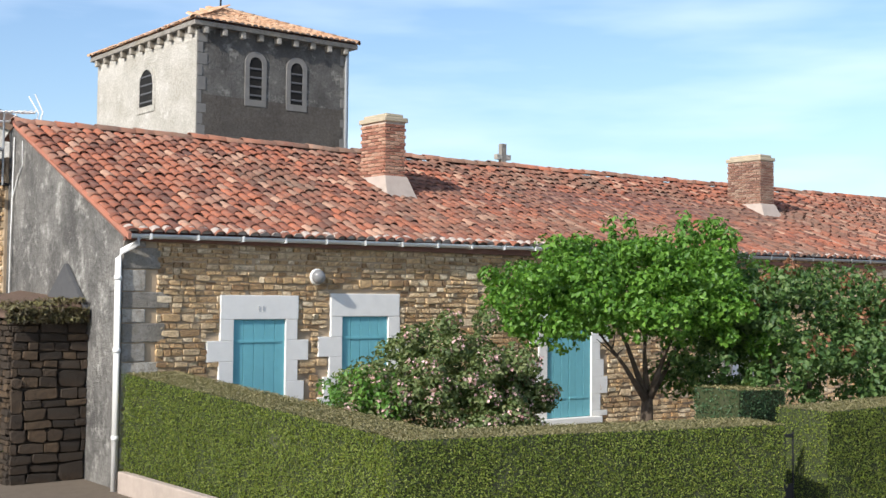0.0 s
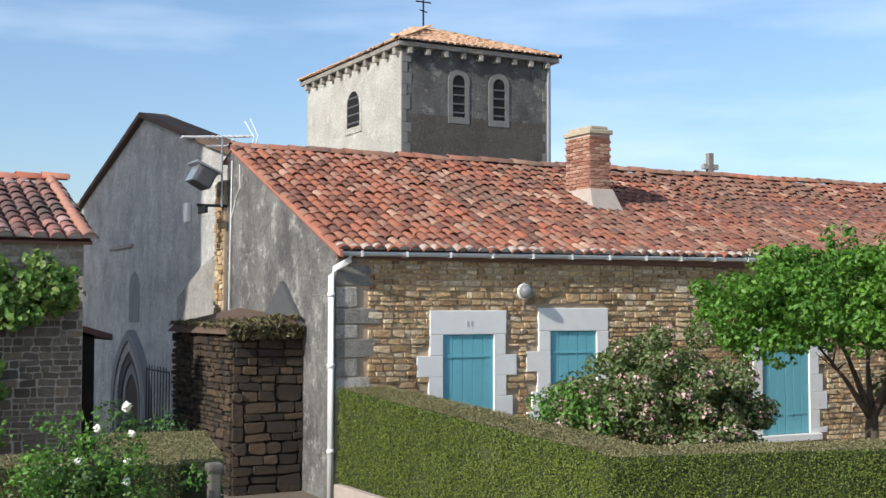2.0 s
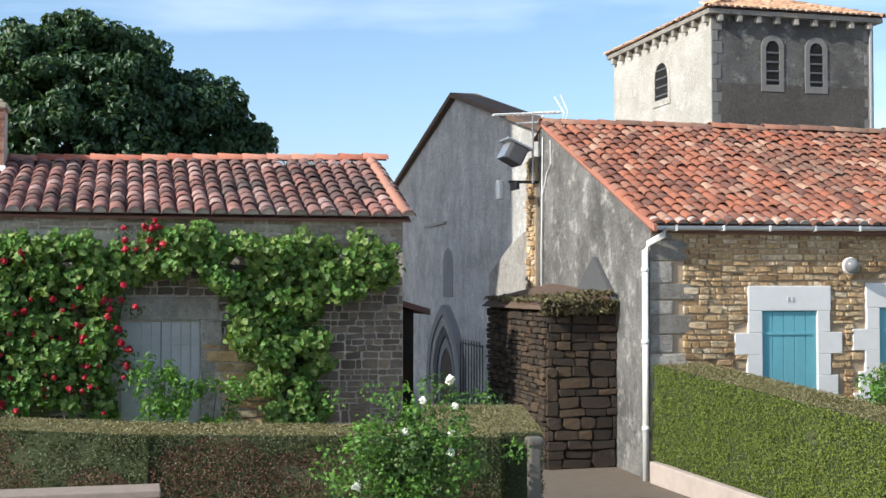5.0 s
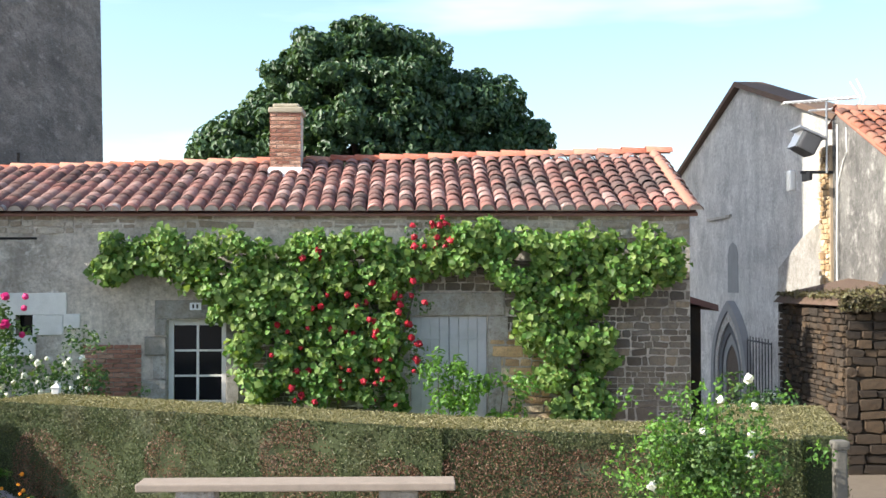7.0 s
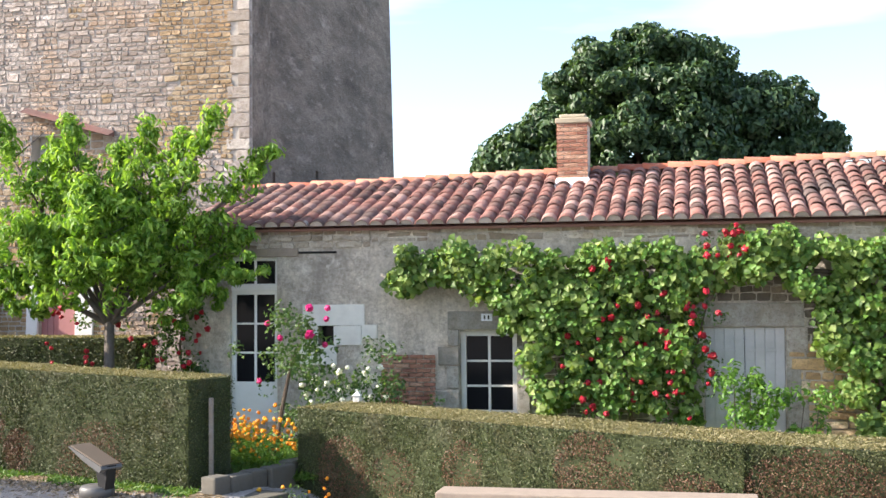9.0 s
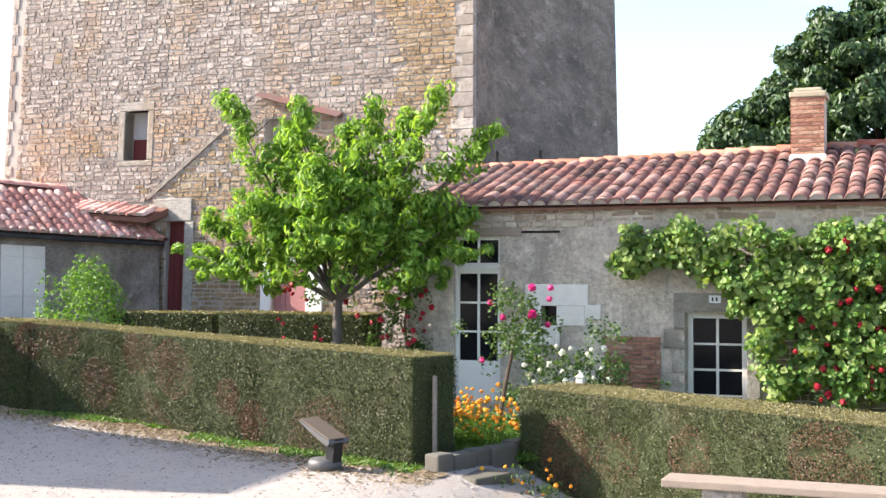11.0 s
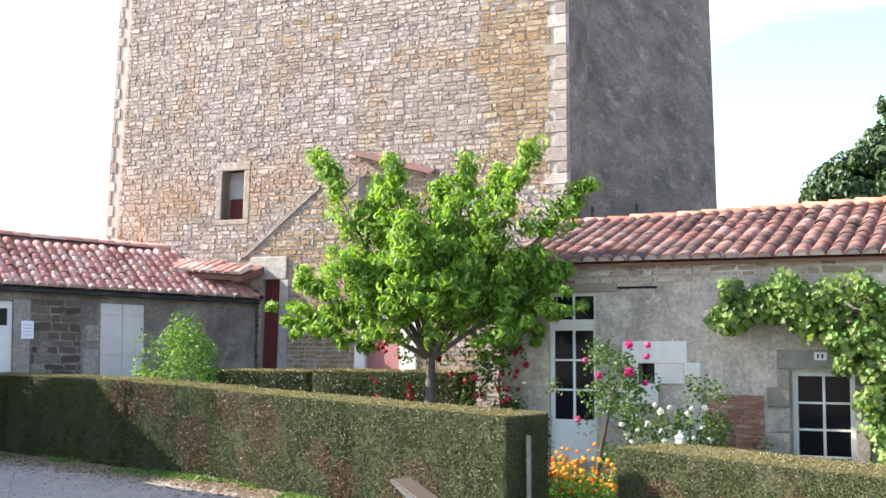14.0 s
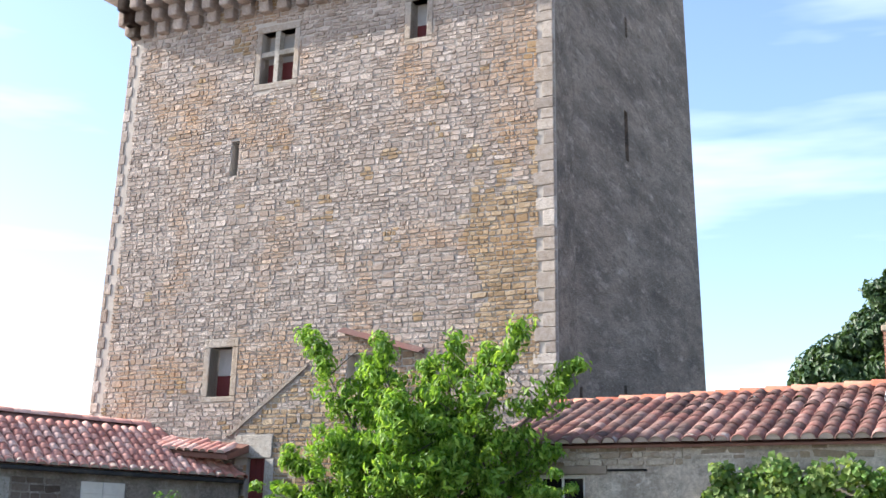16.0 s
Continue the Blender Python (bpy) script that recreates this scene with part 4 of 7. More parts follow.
KOCHRE = stone_mat("dark_ochre_rubble", [(0.0, (0.3, 0.21, 0.12)), (0.5, (0.42, 0.3, 0.18)), (1.0, (0.52, 0.42, 0.3))], (0.42, 0.24, 0.09), 0.5, (0.2, 0.15, 0.1), 0.4)
KQUOIN = stone_mat("keep_quoin", [(0.0, (0.3, 0.265, 0.23)), (0.5, (0.4, 0.36, 0.32)), (1.0, (0.5, 0.455, 0.41))], (0.36, 0.24, 0.12), 0.5, (0.2, 0.17, 0.15), 0.4)


KCORNER = stone_mat("keep_corner_stone", [(0.0, (0.32, 0.28, 0.25)), (0.5, (0.46, 0.41, 0.37)), (1.0, (0.62, 0.57, 0.52))], (0.45, 0.34, 0.2), 0.15, (0.24, 0.2, 0.17), 0.4)


def keep():
    th = thing("keep", KX0, KY, 0, "tall medieval square stone keep with rubble front and rendered side", "tower")
    w = KX1 - KX0
    # height above the corbels is unseen, raised so the keep shades the church
    H = 18.1
    win = [(3.3, 3.88, 4.7, 5.76), (6.75, 7.4, 4.7, 5.45), (3.62, 3.82, 9.6, 10.4), (4.33, 5.2, 11.65, 12.85), (8.12, 8.5, 12.1, 12.95), (10.1, 10.25, 4.7, 5.2)]
    drs = [(4.32, 4.78, 0.0, 3.38), (6.92, 7.7, 0.0, 2.5)]
    def put(r):
        k = 0.062 * (r[2] + r[3]) / 2
        return ((r[0] + 0.25 - k) / (1 - k / w), (r[1] + 0.25 - k) / (1 - k / w), r[2], r[3])

    win, drs = [put(q) for q in win], [put(q) for q in drs]
    holes = win + drs
    part("front_wall", holed_wall(0, w, -0.3, H, 1.2, holes, KMORTAR), th, "grey mortar bed of the front")
    dress = [(3.14, 4.04, 4.58, 5.95), (4.19, 5.34, 11.5, 13.0), (7.98, 8.64, 11.98, 13.12), (4.1, 5.0, 3.3, 3.85), (6.7, 7.95, 0, 2.75)]
    dress = [put(q) for q in dress]
    rubble(th, 0.35, w - 0.35, -0.3, H, dress + holes, KEEPST, (0.055, 0.135), (0.08, 0.25), 0.02, lambda x, z: x > 7.5 and 6.0 < z < 9.5, 71, gap=0.012)
    # darker ochre stones at the corner and below the scar
    def mottled(x, z):
        n = noise.noise(Vector((x * 1.3, 3.7, z * 1.1))) + 0.6 * noise.noise(Vector((x * 4, 1.2, z * 4)))
        corner = max(abs(x - w + 1.0) / 0.9, abs(z - 7.0) / 2.3) + 0.55 * n < 0.92
        low = 4.2 < x < 8.8 and z < min(3.9 + 0.73 * (x - 4.2), 5.1) and n < 0.42
        return corner or low or n > 0.62

    for ob in th.children:
        if ob.name.startswith("stone"):
            if len(ob.data.polygons) > 60:
                ob.data.materials.append(KOCHRE)
                for p in ob.data.polygons:
                    p.material_index = int(mottled(p.center.x, p.center.z))
            elif mottled(ob.location.x, ob.location.z):
                ob.material_slots[0].link = "OBJECT"
                ob.material_slots[0].material = KOCHRE
    quoins(th, 0.0, -0.3, H, (0.2, 0.34), 0.2, KEEPST, 1, -0.02, 72)
    quoins(th, w, -0.3, H, (0.2, 0.36), -0.42, KCORNER, 1, -0.03, 73)
    for a, b, c, d in dress[:3]:
        hh = [q for q in win if a < q[0] < b and c < q[2] < d][0]
        part("window_surround", Geo().box((a, -0.025, hh[3]), (b, 0.3, d), 0.02).box((a, -0.022, c), (b, 0.3, hh[2]), 0.02).box((a, -0.022, hh[2] + 0.005), (hh[0], 0.3, hh[3] - 0.005), 0.02).box((hh[1], -0.022, hh[2] + 0.005), (b, 0.3, hh[3] - 0.005), 0.02).mesh("surround", KQUOIN), th, "dressed grey stone surround")
    part("mullion", Geo().box((win[3][0] + 0.37, 0.0, 11.65), (win[3][0] + 0.5, 0.2, 12.85), 0.01).box((win[3][0], 0.003, 12.28), (win[3][1], 0.198, 12.4), 0.01).mesh("mullion", QUOIN), th, "stone cross mullion")
    for a, b, c, d in win:
        part("window_leaf", boxm("leaf", (a, 0.34, c), (b, 0.38, d), GREYWOOD if b - a > 0.3 else RECESS_SHADE), th)
    for a, b, c, d in (win[0], win[3], win[4]):
        part("window_shutter", boxm("window_shutter", (a + 0.02, 0.3, c), (b - 0.03, 0.33, c + (d - c) * 0.45), DARKRED, 0.004), th, "dark red lower shutter")
    plank_door(th, drs[0][0], drs[0][2], drs[0][3], 0.46, 0.12, DARKRED, 3, "door", False, "dark red plank door")
    part("lintel", boxm("lintel", (4.2, -0.05, 3.38), (5.15, 0.3, 3.86), QUOIN, 0.02), th)
    part("jamb", boxm("jamb", (drs[0][1] + 0.01, -0.045, -0.2), (drs[0][1] + 0.24, 0.3, 3.37), QUOIN, 0.02), th)
    plank_door(th, drs[1][0], drs[1][2], drs[1][3], 0.4, 0.1, PINK, 3, "door", False, "faded pink plank door leaf")
    part("open_leaf", boxm("open_leaf", (drs[1][0] + 0.42, 0.02, 0.0), (drs[1][1], 0.09, 2.5), PINK, 0.01), th, "pale pink door leaf")
    part("pale_jamb", Geo().box((drs[1][0] - 0.26, -0.05, 0), (drs[1][0] - 0.01, 0.3, 2.5), 0.02).box((drs[1][1] + 0.01, -0.05, 0), (drs[1][1] + 0.4, 0.3, 2.5), 0.02).box((drs[1][0] - 0.26, -0.052, 2.5), (drs[1][1] + 0.4, 0.3, 2.75), 0.02).mesh("pale_jamb", WHITEPAINT), th, "pale limewashed jamb")
    # small tiled hood over the first floor window
    part("hood", Geo().add([(6.75, -0.02, 6.02), (8.7, -0.02, 5.5), (8.7, -0.3, 5.38), (6.75, -0.3, 5.9), (6.75, -0.02, 5.9), (8.7, -0.02, 5.38)], [(0, 3, 2, 1), (0, 4, 3), (3, 4, 5, 2), (1, 2, 5)]).mesh("hood", TILE_L), th, "sloping tile hood")
    # scar of an old roof
    part("scar", Geo().prism([(3.9, 3.86), (5.9, 5.32), (5.9, 5.24), (4.05, 3.86)], -0.05, 0.0).mesh("scar", KQUOIN), th, "sloping scar of a vanished roof")
    # rendered side
    sh = [(1.3, 1.48, 4.3, 4.75), (4.3, 4.5, 4.55, 5.05), (3.3, 3.5, 4.3, 4.6), (5.05, 5.35, 10.3, 11.5), (0.35, 0.5, 6.3, 6.55), (0.35, 0.5, 5.6, 5.85), (5.4, 5.6, 13.4, 13.9)]
    part("side_wall", holed_wall(1.21, KD, -0.3, H, 1.0, sh, KEEPR), th, "dark grey rendered side wall", m=pose(w, 0, 0, 0, 0, 90))
    part("side_wall_edge", boxm("edge", (w - 0.02, 0.13, -0.3), (w + 0.002, 1.208, H), KEEPR), th)
    # black sheet painted as shade behind the side wall's holes
    part("dark_holes", boxm("dark_holes", (w - 0.6, 1.25, 1), (w - 0.5, KD - 0.4, H - 0.3), RECESS_SHADE), th)
    part("far_wall", boxm("far_wall", (0, KD - 1, -0.3), (w - 1.002, KD, H), KEEPR), th)
    part("left_wall", boxm("left_wall", (0, 1.202, -0.3), (1.2, KD - 1.002, H), KMORTAR), th)
    part("roof_slab", boxm("roof_slab", (0.02, 0.05, H - 0.02), (w - 0.05, KD - 0.05, H + 0.1), KMORTAR), th)
    # corbelled parapet, its unseen upper part added to shade the church
    par = part("parapet", Geo().box((-0.62, -0.62, 14.25), (w - 0.02, -0.2, 18.2), 0.02).box((-0.62, -0.198, 14.25), (-0.2, KD + 0.6, 18.2), 0.02).mesh("parapet", KMORTAR), th, "corbelled parapet")
    x = -0.5
    cg = Geo().box((-0.13, -0.2, 13.3), (0.13, 0.1, 13.58), 0.05).box((-0.131, -0.42, 13.56), (0.131, 0.1, 13.86), 0.06).box((-0.132, -0.64, 13.84), (0.132, 0.1, 14.26), 0.06).mesh("corbel", KEEPST)
    while x < w - 0.1:
        part("corbel", cg, par, m=pose(min(max(x, 0.14), w - 0.14), 0, 0))
        x += 0.52
    y = 0.3
    while y < KD:
        part("corbel", cg, par, m=pose(0, y, 0, 0, 0, -90))
        y += 0.56
    # the walls lean in a little towards the top
    def lean(p):
        p = Vector(p)
        p.x += 0.062 * max(p.z, 0.0) * (1 - p.x / w)
        p.y -= 0.09 * max(p.z, 0.0) * max(0.0, p.y) / KD
        return p

    for ob in th.children_recursive:
        m = ob.matrix_basis
        if ob.name.startswith("corbel"):
            ob.location = lean(ob.location + Vector((0, 0, 13.5))) - Vector((0, 0, 13.5))
        elif ob.name.startswith(("stone.", "stone")) and "rest" not in ob.name:
            ob.location = lean(ob.location)
        else:
            inv = m.inverted()
            for v in ob.data.vertices:
                v.co = inv @ lean(m @ v.co)
    return th


keep()

# ---- outbuilding beside the keep ----
MX, MY, ML, ME = -15.6, 22.35, 7.4, 3.0


def outbuilding():
    th = thing("outbuilding", MX, MY, 0, "low rendered outbuilding with a hipped red tile roof", "house", turn=-32)
    L = ML
    m90 = pose(0, 0, 0, 0, 0, 90)  # front plane faces +x; local x runs along +y
    sh, dr = (-3.28, -2.4, 0.9, 2.72), (-5.9, -4.95, 0.0, 2.68)
    part("wall", holed_wall(-L, 0, -0.3, ME, 0.45, [sh, dr], MWALL), th, "stained grey brown render", m=m90)
    half = (sh[1] - sh[0]) / 2
    for i in range(2):
        a = sh[0] + i * half
        d = part("shutter", boxm("shutter", (a + 0.004, 0.0, sh[2]), (a + half - 0.004, 0.04, sh[3]), CREAM, 0.006), th, "cream painted shutter", m=m90)
        for zz in (1.2, 1.75, 2.5):
            part("batten", boxm("batten", (a + 0.03, -0.02, zz), (a + half - 0.03, -0.001, zz + 0.08), CREAM, 0.004), d)
    part("door", boxm("door", (dr[0], 0.05, dr[2]), (dr[1], 0.1, dr[3]), WHITEPAINT, 0.01), th, "white door with a small dark pane", m=m90)
    part("door_pane", boxm("door_pane", (dr[1] - 0.3, 0.035, 2.25), (dr[1] - 0.1, 0.05, 2.55), GLASS), th, m=m90)
    part("door_jamb", boxm("door_jamb", (dr[1], -0.03, -0.1), (dr[1] + 0.32, 0.2, 2.72), QUOIN, 0.015), th, m=m90)
    for a, b, c, d in ((-3.62, -3.3, 1.25, 1.85), (-3.55, -3.3, 2.0, 2.3), (-2.38, -2.1, 1.4, 1.8)):
        part("jamb_stone", boxm("jamb_stone", (a, -0.02, c), (b, 0.2, d), QUOIN, 0.02), th, m=m90)
    rubble(th, -4.6, -3.65, -0.2, 2.75, [], MRUB, (0.09, 0.2), (0.15, 0.42), 0.008, None, 85, m=m90, gap=0.004, big=0.2)
    part("end_wall", boxm("end_wall", (-4.4, -0.4, -0.3), (-0.46, 0.0, ME), MWALL), th)
    part("far_wall", boxm("far_wall", (-4.8, -L, -0.3), (-4.41, 0, ME), MWALL), th)
    part("near_wall", boxm("near_wall", (-4.4, -L, -0.3), (-0.46, -L + 0.4, ME), MWALL), th)
    # roof: ridge along y, hip towards the keep
    rz, rx = 4.05, -2.25
    e, hip = 0.15, -1.48
    A, B, C, D = (e, -L, ME - 0.05), (e, 0.05, ME - 0.05), (rx, hip, rz), (rx, -L, rz)
    roof = part("roof", Geo().add([A, B, C, D, (-4.9, 0.05, ME), (-4.9, -L, ME)], [(0, 1, 2, 3), (1, 4, 2), (3, 2, 4, 5)]).mesh("roof_deck", DECK), th, "red canal tile hipped roof")
    m = slope_frame((e + 0.05, -L, ME - 0.03), (e + 0.05, 0.05, ME - 0.03), (rx, -L, rz + 0.02))
    sl = math.hypot(rx - e, rz - ME)
    tiled_slope(roof, m, L + 0.05, sl, 0.2, 0.3, TILE_M, lambda x, y: x > L - 5.0, 81, 0.4, inside=lambda x, y: y < sl * (L - x) / -hip + 0.12, taper=0.84, tilt=2.2, loose=0.8)
    g = Geo()
    for i in range(40):
        v, f = tile_shape(0.25, 0.21, 0.44, 0.11)
        mm = pose(rx, -L + i * 0.36, rz - 0.01, 0, 0, 0)
        if -L + i * 0.36 < hip - 0.1:
            g.add([mm @ Vector(p) for p in v], f)
    hv = Vector(C) - Vector(B)
    for i in range(7):
        v, f = tile_shape(0.25, 0.21, 0.46, 0.11)
        mm = slope_frame(Vector(B) + hv * i / 7, Vector(B) + hv * i / 7 + hv.cross(Vector((0, 0, 1))), Vector(B) + hv * (i + 1) / 7)
        g.add([mm @ Vector(p) for p in v], f)
    part("ridge_tiles", g.mesh("ridge_tiles", TILE_M, True), roof)
    part("eave_gutter", boxm("eave_gutter", (e - 0.02, -L, ME - 0.15), (e + 0.07, 0.02, ME - 0.07), IRON, 0.02), roof)
    paper = part("notice", boxm("notice", (-4.8, -0.046, 2.02), (-4.57, -0.036, 2.34), PAPER), th, "white paper notice with grey bars", m=m90)
    for i in range(4):
        part("text_bar", boxm("text_bar", (-4.77, -0.0485, 2.08 + i * 0.06), (-4.61, -0.0465, 2.095 + i * 0.06), GREYWOOD), paper)

    # the whole house rises with the court away from the keep
    def climb(p):
        p = Vector(p)
        p.z += 0.042 * max(0.0, -p.y) * max(0.0, p.z) / ME
        return p

    for ob in th.children_recursive:
        chain = ob.matrix_basis.copy()
        up = ob.parent
        while up is not th:
            chain = up.matrix_basis @ chain
            up = up.parent
        if ob.name.startswith("tile") and "rest" not in ob.name:
            ob.location = climb(ob.location)
        else:
            inv = chain.inverted()
            for v in ob.data.vertices:
                v.co = inv @ climb(chain @ v.co)
    # small lean-to roof against the keep
    grid = pose(0, 0, 0, 0, 0, 32) @ pose(-MX, -MY, 0)
    part("leanto_roof", Geo().add([(-17.7, 21.7, 3.6), (-15.45, 21.7, 3.42), (-15.45, 22.45, 3.66), (-17.7, 22.45, 3.9), (-17.7, 21.7, 3.5), (-15.45, 21.7, 3.32), (-15.45, 22.45, 3.5)], [(0, 1, 2, 3), (0, 4, 5, 1), (1, 5, 6, 2)]).mesh("leanto_roof", DECK), roof, m=grid)
    tiled_slope(roof, grid @ slope_frame((-17.7, 21.68, 3.62), (-15.42, 21.68, 3.44), (-17.7, 22.45, 3.92)), 2.28, 0.75, 0.2, 0.28, TILE_M, None, 83, 0.4, taper=0.84, tilt=2.2)
    return th


MRUB = stone_mat("dark_patched_rubble", [(0.0, (0.1, 0.075, 0.06)), (0.5, (0.17, 0.135, 0.11)), (0.85, (0.22, 0.18, 0.15)), (1.0, (0.42, 0.38, 0.33))], (0.2, 0.14, 0.1), 0.4)
TILE_M = tile_mat("faded_red_tile", [(0.0, (0.45, 0.19, 0.155)), (0.5, (0.64, 0.31, 0.25)), (1.0, (0.74, 0.5, 0.43))], (0.46, 0.29, 0.24), 0.5)
outbuilding()

# unseen plain flank on the west, added and shaped to shade court and hedge
_w = [(8.5, -0.3), (15.3, -0.3), (15.3, 5.07), (13.0, 5.07), (11.0, 8.2), (8.5, 8.2)]
solid("wall_west", Geo().add([(-24.0, y, z) for y, z in _w] + [(-20.0, y, z) for y, z in _w], [tuple(range(6)), tuple(range(11, 5, -1))] + [(i, (i + 1) % 6, (i + 1) % 6 + 6, i + 6) for i in range(6)]).mesh("wall_west", MWALL), 0, 0, 0, "unseen plain rendered flank added to shade the court and hedge", "wall", kind="structure")

# ---- church ----
CX, CY0, CY1 = 8.1, 23.5, 38.2


NICHE = plain("grey_niche", (0.24, 0.235, 0.225), 0.9, 0.4, 3)


def church():
    th = thing("church_nave", CX, 30.9, 0, "pale rendered church front with pointed portal", "church")
    a, b = CY0 - 30.9, CY1 - 30.9
    ev, ap = 5.35, 7.14
    m = pose(0, 0, 0, 0, 0, -90)  # local x runs along -y, the front faces -x
    poly = [(-b, -1.3), (-a, -1.3), (-a, ev), (0, ap), (-b, ev)]
    part("front_wall", Geo().prism(poly, 0, 0.8).mesh("front_wall", CHURCHR), th, "pale grey lime render with run marks", m=m)
    part("roof", Geo().add([(-0.15, b + 0.2, ev - 0.06), (-0.15, 0, ap + 0.03), (-0.15, a - 0.2, ev - 0.06), (0.55, b + 0.2, ev - 0.06), (0.55, 0, ap + 0.03), (0.55, a - 0.2, ev - 0.06),
                            (-0.15, b + 0.2, ev + 0.06), (-0.15, 0, ap + 0.16), (-0.15, a - 0.2, ev + 0.06), (0.55, b + 0.2, ev + 0.06), (0.55, 0, ap + 0.16), (0.55, a - 0.2, ev + 0.06)],
                           [(0, 1, 7, 6), (1, 2, 8, 7), (6, 7, 10, 9), (7, 8, 11, 10), (0, 3, 4, 1), (1, 4, 5, 2)]).mesh("roof", MOSS), th, "dark coped gable roof")
    part("side_wall", Geo().box((0.8, a, -0.4), (0.99, a + 0.6, ev - 0.1)).box((0.8, b - 0.6, -0.4), (0.99, b, ev - 0.1)).mesh("side_wall", CHURCHR), th)

    def pointed(w, h, base, n=7):
        s = h - w * 0.55
        pts = [(-w / 2, base), (w / 2, base)]
        pts += [(w / 2 - w * (1 - math.cos(t)) * 0.98, base + s + w * 0.55 * math.sin(t) / math.sin(math.pi / 3)) for t in [math.pi / 3 * i / n for i in range(n + 1)]]
        return pts + [(-x, z) for x, z in pts[::-1] if x > 0.01 and z > base + 0.01]

    # portal: nested pointed orders stepping back to the door
    at = m @ pose(-0.74, 0, 0)
    sizes = ((3.5, 2.77), (2.9, 2.5), (2.35, 2.22), (1.8, 1.95), (1.3, 1.65))
    outs = [pointed(w, h, -1.0) for w, h in sizes]
    for k in range(4):
        o, q, y0, y1 = outs[k], outs[k + 1], -0.18 + 0.04 * k, -0.18 + 0.04 * (k + 1)
        g = Geo()
        for i in range(1, len(o)):
            p = [o[i], o[(i + 1) % len(o)], q[(i + 1) % len(o)], q[i]]
            g.add([(x, y0, z) for x, z in p] + [(x, y1, z) for x, z in p], [(0, 1, 2, 3), (2, 6, 7, 3)])
            if k == 0:
                g.add([(x, y0, z) for x, z in p[:2]] + [(x, 0.0, z) for x, z in p[:2]], [(0, 2, 3, 1)])
        ring = g.mesh("portal_order", (NICHE, QUOIN, SLATE, NICHE)[k])
        bm = bmesh.new()
        bm.from_mesh(ring)
        bmesh.ops.remove_doubles(bm, verts=bm.verts[:], dist=0.001)
        bm.to_mesh(ring)
        bm.free()
        part("portal_order", ring, th, "moulded pointed stone arch", m=at)
    part("portal_door", Geo().prism(outs[4], -0.03, 0.0).mesh("portal_door", BARK), th, "brown wooden church door", m=at)
    # flat grey shape paints the shade of a recessed blind window
    niche = [(-0.5, 1.98), (0.5, 1.98), (0.5, 2.95), (0.36, 3.17), (0, 3.28), (-0.36, 3.17), (-0.5, 2.95)]
    part("niche", Geo().prism(niche, -0.012, 0.01).mesh("niche", NICHE), th, "narrow round-headed blind window, its shade put into flat grey", m=m @ pose(-0.78, 0, 0))
    part("string_stone", boxm("string_stone", (-1.2, -0.06, 3.93), (1.2, 0.0, 4.0), QUOIN), th, m=m @ pose(-2.1, 0, 0))
    part("buttress", Geo().prism([(3.8, -1.3), (6.9, -1.3), (6.9, 3.5), (5.5, 3.15), (3.9, 2.55)], -0.25, 0).mesh("buttress", QUOIN), th, "sloping stone buttress", m=m)
    return th


church()

TWX0, TWX1, TWY0, TWY1 = 15.6, 20.7, 31.3, 38.4


TOWERQ = plain('worn_tower_quoin', (0.21, 0.2, 0.185), 0.9, 0.6, 3, bump=0.6)


